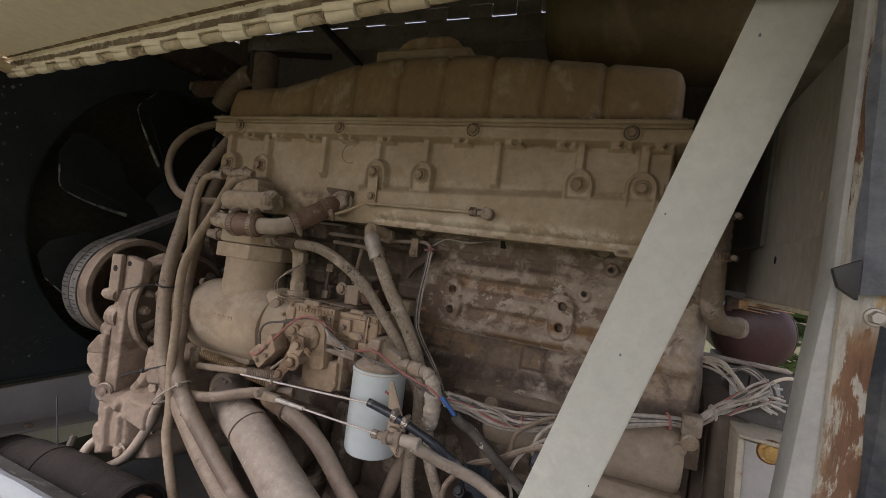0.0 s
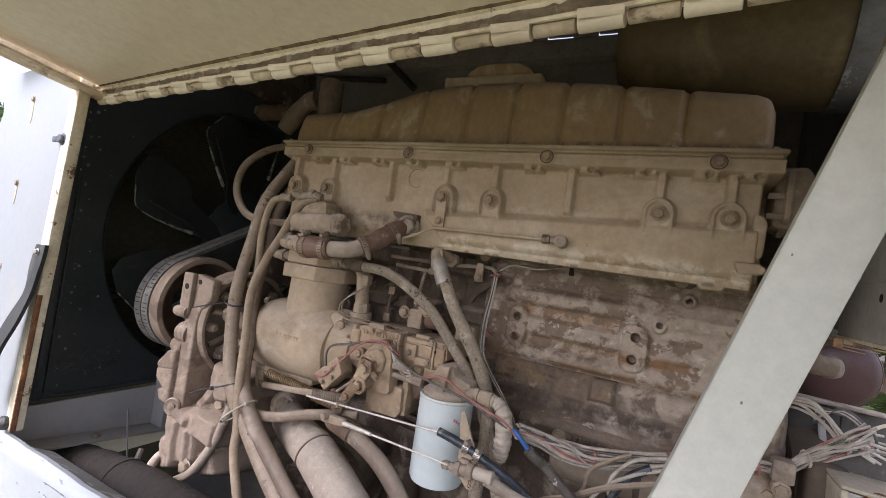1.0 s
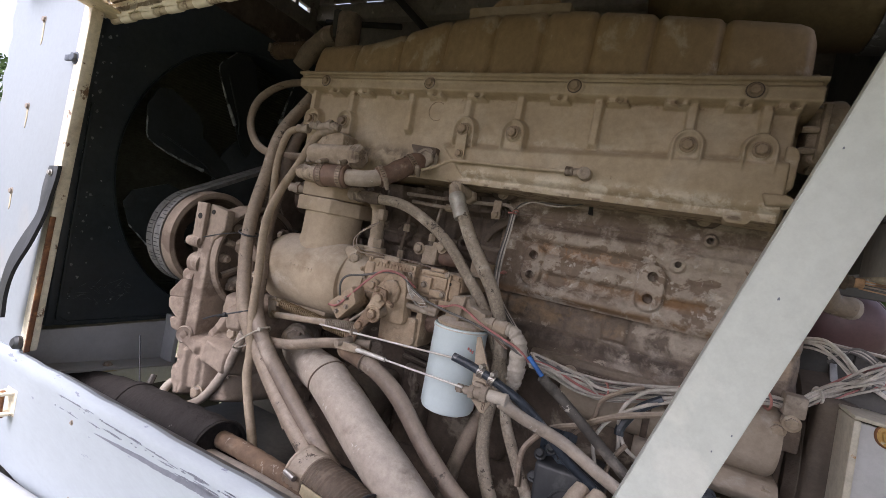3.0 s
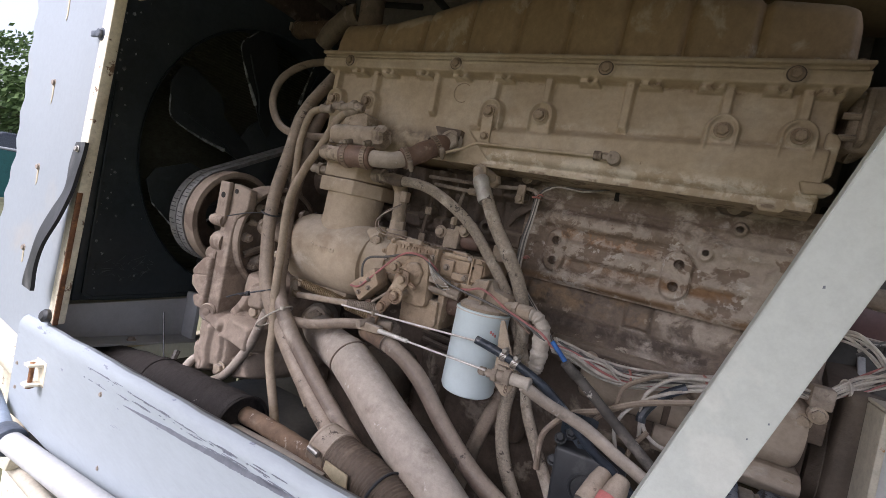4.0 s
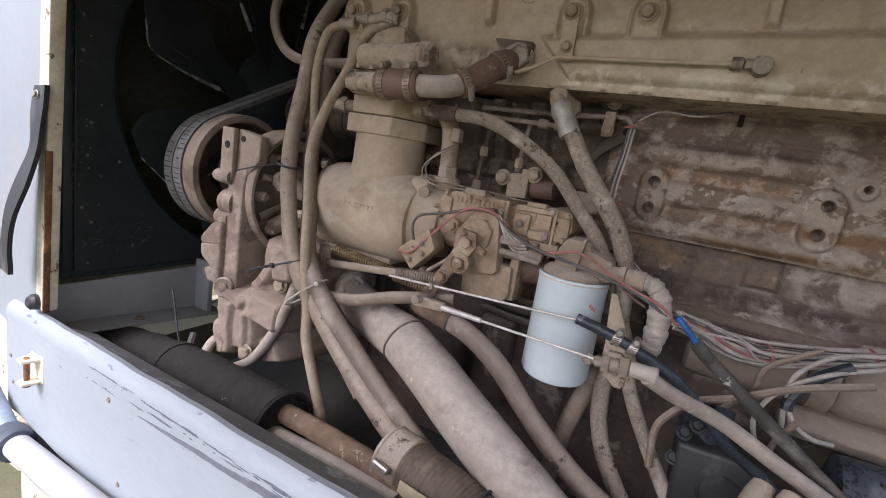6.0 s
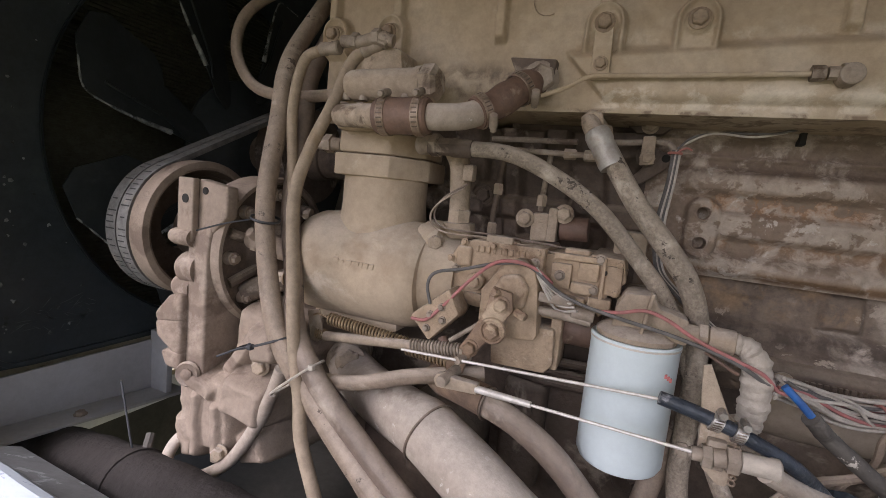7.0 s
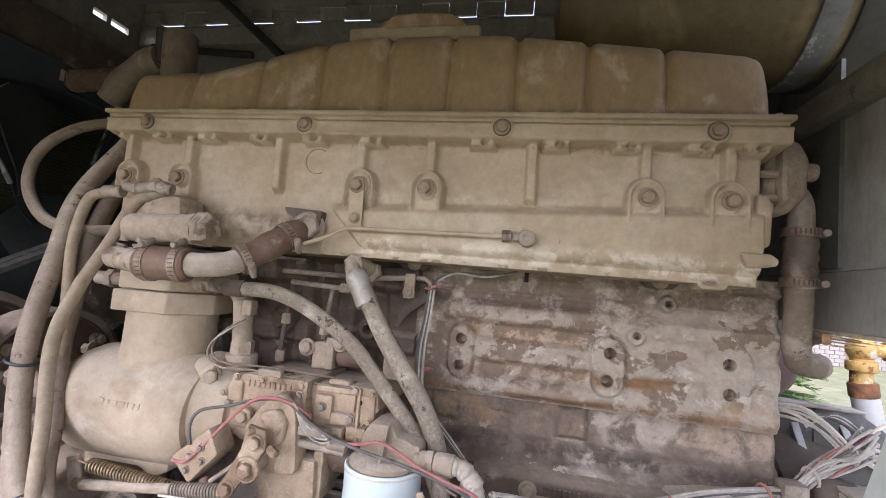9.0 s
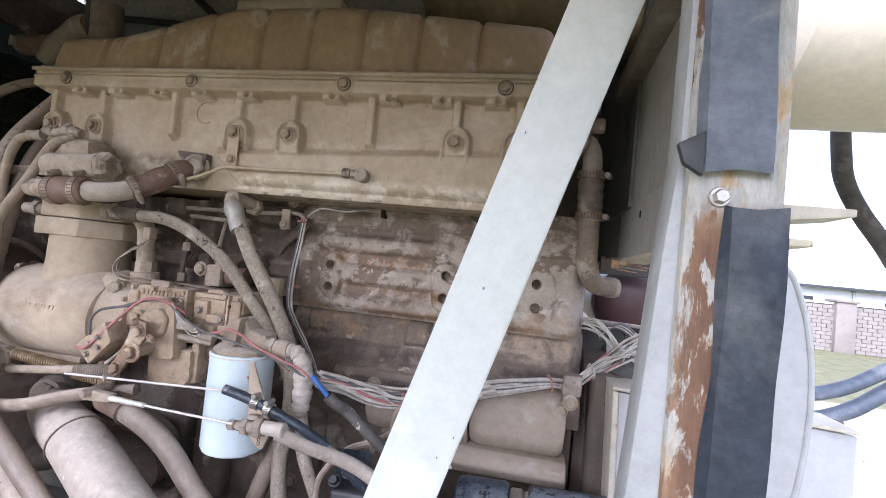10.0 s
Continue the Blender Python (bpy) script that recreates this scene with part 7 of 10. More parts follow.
def drive_front(x, z):
    """Depth of the drive's lower castings: rounded volumes that run into one another."""
    y = 0.95 + 0 * x
    for cx, cz, hx, hz, y0, turn in ((-1.048, 1.105, 0.048, 0.055, 0.702, 0.06), (-0.975, 1.18, 0.05, 0.09, 0.748, -0.1), (-0.962, 1.147, 0.034, 0.022, 0.694, -0.12), (-0.94, 1.238, 0.018, 0.016, 0.712, 0.2),
                                     (-1.05, 1.155, 0.026, 0.006, 0.690, -0.35), (-0.995, 1.215, 0.006, 0.045, 0.724, -0.6), (-1.056, 1.085, 0.003, 0.05, 0.690, 0.03), (-1.012, 1.08, 0.003, 0.045, 0.692, 0.08),
                                     (-0.955, 1.06, 0.02, 0.018, 0.715, 0.3), (-1.092, 1.05, 0.008, 0.03, 0.70, 0.25)):
        u = (x - cx) * math.cos(turn) + (z - cz) * math.sin(turn)
        w = (z - cz) * math.cos(turn) - (x - cx) * math.sin(turn)
        d = np.hypot(np.maximum(np.abs(u) - hx, 0), np.maximum(np.abs(w) - hz, 0))
        y = np.minimum(y, y0 + np.minimum(d * d * 160, 0.03 + d * 4))
    return np.minimum(y, 0.955) + 0.0018 * uneven(x, z, 13, 21) + 0.0009 * uneven(x, z, 40, 22)


def accessory_drive():
    g = thing("accessory_drive", (-1.06, 0.84, 1.0), "dusty cast accessory drive housing with a round bolted cover", "gear housing")
    yc, zc = 0.848, 1.372
    k = bmesh.new()
    outline = [(0.703, 1.172)] + [(yc + 0.145 * math.cos(radians(a)), zc + 0.138 * math.sin(radians(a))) for a in range(180, -1, -12)] + [(0.985, 1.26), (0.94, 1.17), (0.85, 1.145), (0.74, 1.145)]
    prism(k, outline, 0, -1.096, -1.05, 0.005, 3)
    part("body", k, OILCAST, g)
    k = lathe(bmesh.new(), [(0.139, 0), (0.1395, 0.014), (0.136, 0.021), (0.130, 0.022), (0.126, 0.016), (0.124, 0.002)], (-1.055, yc, zc), (1, 0, 0), 72, cap=False)
    part("rim", k, OILCAST, g)
    part("rim_joint", ring(bmesh.new(), (-1.044, yc, zc), (1, 0, 0), 0.1245, 0.0022, 72, 6), GRIMY, g)
    k = lathe(bmesh.new(), [(0.122, 0), (0.122, 0.006), (0.085, 0.008), (0.066, 0.016), (0.056, 0.03), (0.05, 0.05), (0.03, 0.054)], (-1.052, yc, zc), (1, 0, 0), 64)
    part("round_cover", k, GRIMY, g, "darker recessed round cover")
    for a in (136, 182, 226, 270, 92, 46):
        q = (-1.048, yc + 0.106 * math.cos(radians(a)), zc + 0.106 * math.sin(radians(a)))
        k = cyl(bmesh.new(), q, (q[0] + 0.014, q[1], q[2]), 0.0125, 0.010, seg=16, bevel=0.002)
        hexhead(k, (q[0] + 0.014, q[1], q[2]), (1, 0, 0), 0.0085, 0.010)
        part("stud_bolt", k, OILCAST, g)
    for a in (160, 205, 248):
        u, w = math.cos(radians(a)), math.sin(radians(a))
        k = bmesh.new()
        tube(k, [(-1.03, yc + 0.05 * u, zc + 0.05 * w), (-1.036, yc + 0.08 * u, zc + 0.08 * w), (-1.044, yc + 0.115 * u, zc + 0.115 * w)], 0.009, 4, 10)
        part("cover_web", k, GRIMY, g)
    # upright ear with its hole, and the bracket behind it
    k = bmesh.new()
    box(k, (-1.117, 0.699, 1.392), (-1.081, 0.712, 1.497), 0.003, 3)
    part("ear", k, OILCAST, g)
    part("ear_hole", cyl(bmesh.new(), (-1.098, 0.6982, 1.463), (-1.098, 0.701, 1.463), 0.0075, seg=18), HOLE, g)
    k = bmesh.new()
    prism(k, [(-1.085, 1.497), (-1.02, 1.488), (-1.02, 1.44), (-1.05, 1.41), (-1.085, 1.40)], 1, 0.712, 0.735, 0.004, 3)
    part("ear_bracket", k, OILCAST, g)
    part("ear_hole", cyl(bmesh.new(), (-1.068, 0.7105, 1.478), (-1.068, 0.714, 1.478), 0.006, seg=16), HOLE, g)
    part("ear_stud", lathe(bmesh.new(), [(0.006, 0), (0.012, 0.003), (0.0145, 0.012), (0.0145, 0.05)], (-1.134, 0.706, 1.398), (1, 0, 0), 20), OILCAST, g)
    # oil fitting and its arm
    k = bmesh.new()
    tube(k, [(-1.03, 0.775, 1.40), (-1.0, 0.775, 1.40), (-0.96, 0.79, 1.385)], lambda u: 0.016 + 0.004 * math.sin(u * 3), 5, 16)
    hexhead(k, (-1.015, 0.775, 1.40), (1, 0, -0.1), 0.022, 0.014, False)
    cyl(k, (-1.005, 0.765, 1.405), (-1.008, 0.748, 1.418), 0.009, seg=12, bevel=0.002)
    part("oil_fitting", k, OILCAST, g)
    k = bmesh.new()
    tube(k, [(-1.045, 0.78, 1.30), (-1.01, 0.80, 1.32), (-0.97, 0.83, 1.335)], 0.02, 5, 14)
    part("cast_arm", k, GRIMY, g)
    # stepped lugs on the front edge
    for z, r, x in ((1.345, 0.027, -1.128), (1.31, 0.022, -1.14)):
        k = lathe(bmesh.new(), [(0.004, 0.0), (r * 0.75, 0.004), (r, 0.014), (r, 0.05)], (x, 0.722, z), (1, 0, 0), 24)
        part("edge_lug", k, OILCAST, g)
    for pts in ([(-1.156, 1.262), (-1.12, 1.30), (-1.09, 1.305), (-1.09, 1.255), (-1.15, 1.247)], [(-1.154, 1.25), (-1.09, 1.262), (-1.09, 1.196), (-1.112, 1.20), (-1.150, 1.222)],
                [(-1.14, 1.198), (-1.12, 1.206), (-1.09, 1.206), (-1.09, 1.17), (-1.125, 1.172)]):
        k = prism(bmesh.new(), pts, 1, 0.69, 0.75, 0.007, 3)
        part("edge_lug", k, OILCAST, g)
    cast_wall("lower_casting", -1.135, -0.885, 1.0, 1.312, 0.0025, drive_front, 0.97, OILCAST, g)
    k = lathe(bmesh.new(), [(0.021, 0), (0.022, 0.004), (0.019, 0.008), (0.013, 0.006)], (-1.074, 0.697, 1.170), (0.35, -1, 0.1), 20)
    part("plug_ring", k, HOSE_BROWN, g)
    k = lathe(bmesh.new(), [(0.011, 0), (0.01, 0.009), (0.004, 0.012)], (-1.074, 0.697, 1.170), (0.35, -1, 0.1), 8)
    part("plug", k, OILCAST, g)
    bolts(g, "case_bolt", [(-0.955, 0.732, 1.085), (-0.955, 0.735, 1.2), (-1.0, 0.70, 1.05)], (0.2, -1, 0), 0.012, 0.012, CAST)

    # pulley and twin belts to the fan
    yc, zc = 0.845, 1.392
    p = thing("drive_pulley", (-1.26, yc, zc - 0.15), "large steel belt pulley, dusty, beside the accessory drive", "pulley")
    part("dish", lathe(bmesh.new(), [(0.05, 0.03), (0.10, 0.034), (0.113, 0.05), (0.1185, 0.0985), (0.1195, 0.0985), (0.1195, 0.028), (0.05, 0.026)], (-1.318, yc, zc), (1, 0, 0), 72, cap=False), GRIMY, p, "oily brown inner dish")
    k = lathe(bmesh.new(), [(0.120, 0.060), (0.120, 0.100), (0.124, 0.102), (0.135, 0.100), (0.1365, 0.097), (0.1365, 0.066), (0.134, 0.063), (0.120, 0.058), (0.120, 0.036), (0.132, 0.0325),
                            (0.132, 0.0305), (0.12, 0.026), (0.12, 0.006), (0.132, 0.003), (0.132, 0), (0.05, 0)], (-1.318, yc, zc), (1, 0, 0), 72, cap=False)
    part("rim", k, OILCAST, p)
    part("hub", lathe(bmesh.new(), [(0.06, 0), (0.06, 0.07), (0.04, 0.09), (0.04, 0.16)], (-1.24, yc, zc), (1, 0, 0), 32), GRIMY, p)
    y2, z2, r2 = 1.17, 1.57, 0.116
    q = thing("fan_pulley", (-1.27, y2, z2 - 0.1), "dark fan drive pulley", "pulley")
    k = lathe(bmesh.new(), [(0.03, 0), (0.116, 0.002), (0.121, 0.006), (0.11, 0.02), (0.11, 0.03), (0.119, 0.04), (0.11, 0.05), (0.11, 0.06), (0.119, 0.07), (0.11, 0.08), (0.121, 0.094), (0.06, 0.1), (0.055, 0.14), (0.03, 0.15)],
              (-1.315, y2, z2), (1, 0, 0), 48)
    part("rim", k, GRIMY, q)
    part("shaft", cyl(bmesh.new(), (-1.43, y2, z2), (-0.96, y2, z2), 0.05, seg=28), GRIMY, q)
    d = Vector((0, y2 - yc, z2 - zc))
    base = math.atan2(d.z, d.y)
    spread = math.acos((0.132 - r2) / d.length)
    rnd = random.Random(21)
    for x in (-1.302, -1.271):
        pts = []
        for i in range(41):
            a = base + spread + (2 * math.pi - 2 * spread) * i / 40
            pts.append((yc + 0.132 * math.cos(a), zc + 0.132 * math.sin(a)))
        for i in range(25):
            a = base - spread + 2 * spread * i / 24
            pts.append((y2 + r2 * math.cos(a), z2 + r2 * math.sin(a)))
        k = bmesh.new()
        loops = []
        n = len(pts)
        for i, (y, z) in enumerate(pts):
            ya, za = pts[(i + 1) % n]
            yb, zb = pts[i - 1]
            t = Vector((0, ya - yb, za - zb)).normalized()
            nn = Vector((0, t.z, -t.y))
            o = Vector((x, y, z))
            loops.append([k.verts.new(o + Vector((dx, 0, 0)) + nn * h) for dx, h in ((-0.0135, 0.006), (0.0135, 0.006), (0.009, -0.006), (-0.009, -0.006))])
        for i in range(n):
            a, c = loops[i], loops[(i + 1) % n]
            for j in range(4):
                k.faces.new((a[j], a[(j + 1) % 4], c[(j + 1) % 4], c[j]))
        belt = thing("drive_belt", (x, yc, zc - 0.15), "worn grey ribbed drive belt between the pulleys", "belt", "fan drive belts")
        part("band", k, BELT, belt)
        k = bmesh.new()
        for i in range(n):
            if i >= 41 and i % 3:
                continue
            y, z = pts[i]
            ya, za = pts[(i + 1) % n]
            t = Vector((0, ya - y, za - z))
            if t.length > 0.1:
                m = 22
            else:
                m = 1
            for s_ in range(m):
                o = Vector((x, y, z)) + t * (s_ / m)
                nn = Vector((0, t.z, -t.y)).normalized()
                tt = t.normalized() * 0.0016
                if rnd.random() < 0.25:
                    continue
                w0, w1, sk = -0.0125 + 0.009 * rnd.random() ** 2, 0.0125 - 0.009 * rnd.random() ** 2, rnd.uniform(-0.3, 0.3)
                vs = [k.verts.new(o + Vector((dx, 0, 0)) + nn * 0.0064 + tt * (sg * 0.8 + sk)) for dx, sg in ((w0, -1), (w1, -1), (w1, 1), (w0, 1))]
                k.faces.new(vs)
        tagged(part("crack", k, BELTDARK, belt, "dark cross cracks"), kind="stuff")


def right_end():
    # thermostat housing, hose and return elbow
    t = thing("thermostat_housing", (0.14, 0.92, 1.75), "dusty cast thermostat housing at the end of the engine", "thermostat housing")
    k = bmesh.new()
    prism(k, [(0.105, 1.86), (0.15, 1.865), (0.165, 1.835), (0.162, 1.78), (0.135, 1.752), (0.105, 1.76)], 1, 0.89, 0.98, 0.01, 3)
    part("body", k, CAST, t)
    k = bmesh.new()
    prism(k, [(0.87, 1.85), (0.93, 1.865), (0.99, 1.85), (1.0, 1.78), (0.93, 1.745), (0.87, 1.77)], 0, 0.118, 0.128, 0.003)
    part("flange", k, CAST, t)
    k = bmesh.new()
    cyl(k, (0.16, 0.925, 1.825), (0.188, 0.925, 1.825), 0.014, seg=18, bevel=0.004)
    part("plug", k, CAST, t)
    for y, z in ((0.885, 1.81), (0.885, 1.775), (0.888, 1.845)):
        part("stud", cyl(bmesh.new(), (0.095, y, z), (0.122, y, z), 0.0055, seg=10), CAST, t)
    w = thing("water_pipe", (0.19, 0.94, 1.53), "dusty water pipe with a clamped hose joint and bottom elbow", "pipe")
    part("upper_pipe", tube(bmesh.new(), [(0.15, 0.925, 1.80), (0.165, 0.927, 1.785), (0.172, 0.93, 1.765), (0.173, 0.932, 1.72)], 0.0175, 6, 20), PIPE, w)
    part("hose_sleeve", tube(bmesh.new(), [(0.173, 0.931, 1.742), (0.1735, 0.933, 1.71), (0.175, 0.936, 1.68), (0.176, 0.938, 1.652)], lambda u: 0.0225 + 0.0012 * math.sin(u * 30), 6, 24), HOSE_BROWN, w)
    clamp_on(w, (0.173, 0.931, 1.734), (0, 0, 1), 0.0234, 0.014, (1, -0.3, 0))
    clamp_on(w, (0.176, 0.938, 1.66), (0, 0, 1), 0.0234, 0.014, (1, -0.3, 0))
    part("lower_pipe", tube(bmesh.new(), [(0.176, 0.938, 1.655), (0.178, 0.942, 1.62), (0.18, 0.95, 1.575), (0.19, 0.965, 1.55), (0.205, 0.985, 1.537), (0.235, 1.0, 1.534)], 0.0188, 8, 22), HOSE, w)
    k = lathe(bmesh.new(), [(0.0200, 0), (0.0200, 0.012), (0.017, 0.019), (0.008, 0.022)], (0.228, 1.0, 1.534), (1, 0.3, 0), 22)
    part("end_cap", k, PIPE, w)
    # sensor with brass prongs
    s = thing("sensor_plug", (0.25, 1.0, 1.57), "small steel sensor with bright copper prongs and a white tab", "sensor")
    part("socket", lathe(bmesh.new(), [(0.006, 0), (0.0135, 0.0), (0.0145, 0.002), (0.0145, 0.009), (0.0105, 0.011), (0.0105, 0.019), (0.007, 0.02)], (0.208, 0.985, 1.578), (1, 0, 0.08), 22), GRIMY, s)
    k = bmesh.new()
    box(k, (0.227, 0.976, 1.571), (0.242, 0.994, 1.588), 0.003)
    part("terminal_block", k, COPPER, s, "orange-brown terminal block")
    k = bmesh.new()
    box(k, (0.242, 0.976, 1.58), (0.255, 0.982, 1.588), 0.001)
    part("tab", k, GALV, s, "white terminal tab")
    for i, (z, ln) in enumerate(((1.584, 0.042), (1.580, 0.075), (1.576, 0.055), (1.571, 0.038))):
        k = bmesh.new()
        prism(k, [(0.239, z - 0.0014), (0.239 + ln, z - 0.0044), (0.239 + ln, z - 0.0026), (0.239, z + 0.0014)], 1, 0.975 + 0.006 * i, 0.980 + 0.006 * i, 0.0005)
        part("prong", k, COPPER if i != 2 else PIPE, s)

    # big tank above
    t = thing("air_tank", (0.2, 1.05, 2.02), "stained olive-tan cylindrical tank slung above the engine", "tank")
    k = lathe(bmesh.new(), [(0.02, -0.21), (0.09, -0.20), (0.13, -0.16), (0.15, -0.08), (0.152, 0.0), (0.152, 0.30)], (0.0, 1.05, 2.175), (1, 0, 0.0), 64)
    part("shell", k, TANK, t)
    k = band(bmesh.new(), (0.21, 1.05, 2.175), (1, 0, 0), 0.153, 0.04, 0.004, 64)
    part("strap", k, DUSTFLANGE, t, "dirty grey steel strap")
    k = lathe(bmesh.new(), [(0.156, 0), (0.158, 0.004), (0.158, 0.35), (0.15, 0.355)], (0.245, 1.05, 2.172), (1, 0, 0), 64)
    part("end_section", k, DARK, t)
    # bell housing, dark
    f = thing("bell_housing", (0.26, 1.1, 0.9), "dark grimy flywheel bell housing behind the block", "bell housing")
    k = lathe(bmesh.new(), [(0.05, 0), (0.19, 0.0), (0.21, 0.015), (0.215, 0.06), (0.2, 0.12), (0.17, 0.15), (0.05, 0.15)], (0.188, 1.17, 1.2), (1, 0, 0), 56)
    part("bell", k, BELLBROWN, f)
    k = bmesh.new()
    prism(k, [(0.205, 1.385), (0.27, 1.375), (0.33, 1.28), (0.32, 1.0), (0.205, 1.0)], 1, 0.93, 1.0, 0.02, 3)
    part("side_lobe", k, BELLBROWN, f)
    # ribbed mounting casting beyond; dark webs and pale lips paint its shade and light
    m = thing("mount_casting", (0.4, 1.0, 1.3), "ribbed pale casting with deep dark pockets behind the frame bracket", "casting")
    k = bmesh.new()
    prism(k, [(0.245, 1.400), (0.33, 1.408), (0.40, 1.385), (0.62, 1.35), (0.62, 1.30), (0.255, 1.30), (0.235, 1.345)], 1, 0.965, 0.975, 0.003)
    part("front_web", k, POCKET_SHADE, m)
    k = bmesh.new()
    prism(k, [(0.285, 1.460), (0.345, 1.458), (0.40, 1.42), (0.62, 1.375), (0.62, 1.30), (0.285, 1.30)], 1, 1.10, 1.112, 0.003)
    part("back_web", k, POCKET_SHADE, m)
    k = bmesh.new()
    prism(k, [(0.195, 1.462), (0.284, 1.460), (0.284, 1.30), (0.195, 1.30)], 1, 1.10, 1.112, 0.003)
    part("pocket_wall", k, DARK, m, "pocket wall in a shade-dark tone")
    k = bmesh.new()
    prism(k, [(0.195, 1.458), (0.345, 1.454), (0.35, 1.459), (0.195, 1.464)], 1, 1.075, 1.115, 0.002)
    part("top_lip", k, PIPE, m, "top lip kept pale as if lit")
    for x, top in ((0.25, 1.40), (0.325, 1.405), (0.42, 1.38), (0.51, 1.365)):
        k = bmesh.new()
        prism(k, [(0.968, 1.30), (0.968, top), (1.02, top - 0.03), (1.06, top - 0.03), (1.105, top + 0.03), (1.105, 1.30)], 0, x, x + 0.01, 0.002)
        part("rib", k, POCKET_SHADE, m)
        k = bmesh.new()
        prism(k, [(0.966, top - 0.002), (0.966, top + 0.002), (1.02, top - 0.027), (1.06, top - 0.027), (1.108, top + 0.034), (1.108, top + 0.03), (1.061, top - 0.031), (1.019, top - 0.031)], 0, x - 0.001, x + 0.011, 0.0008)
        part("rib_lip", k, FLANGE, m, "rib edge kept pale as if lit")
    k = bmesh.new()
    box(k, (0.24, 0.965, 1.295), (0.62, 1.11, 1.305), 0.002)
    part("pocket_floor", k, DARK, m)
    b = thing("frame_bracket", (0.32, 0.88, 0.95), "cream-white steel frame bracket with rusty edges and a yellow-painted bolt", "bracket")
    k = bmesh.new()
    prism(k, [(0.240, 1.366), (0.58, 1.352), (0.58, 0.95), (0.258, 0.95)], 1, 0.868, 0.876, 0.002)
    part("front_plate", k, GALV, b)
    k = bmesh.new()
    prism(k, [(0.229, 1.369), (0.239, 1.369), (0.257, 0.95), (0.245, 0.95)], 1, 0.86, 0.96, 0.003)
    part("side_plate", k, CREAMSTEEL, b)
    k = bmesh.new()
    prism(k, [(0.229, 1.370), (0.58, 1.355), (0.58, 1.361), (0.229, 1.376)], 1, 0.86, 0.96, 0.002)
    part("top_edge", k, CREAMSTEEL, b)
    k = hexhead(bmesh.new(), (0.276, 0.868, 1.357), (0, -1, 0), 0.0125, 0.012)
    part("bolt", k, YELLOW, b, "yellow-painted rusty bolt")
    part("rust_ring", ring(bmesh.new(), (0.276, 0.868, 1.357), (0, 1, 0), 0.0175, 0.0022, 28, 6), RUST, b, "rust ring round the bolt")
    k = lathe(bmesh.new(), [(0.001, -0.016), (0.04, -0.013), (0.076, -0.002), (0.096, 0.014), (0.102, 0.03), (0.102, 0.5), (0.01, 0.505)], (0.370, 1.5, 1.487), (0, 1, 0), 48)
    c = thing("plum_cylinder", (0.375, 1.7, 1.37), "dull plum-coloured cylinder behind the water pipe", "cylinder")
    part("shell", k, PLUM, c)
    part("end_rim", ring(bmesh.new(), (0.370, 1.53, 1.487), (0, 1, 0), 0.101, 0.004, 48, 6), PLUM, c)
    k = bmesh.new()
    box(k, (0.33, 1.55, 1.30), (0.42, 1.95, 1.375), 0.004)
    part("cradle", k, DARK, c)
    # dark plate added in front, standing for shade over the cylinder's top
    k = bmesh.new()
    box(k, (0.2, 1.44, 1.568), (0.42, 1.455, 1.75), 0.004)
    part("shade_plate", k, DARK, c)


for build in (engine_top, engine_block, starter, compressor, fuel_pump, fuel_filter, accessory_drive, right_end):
    build()

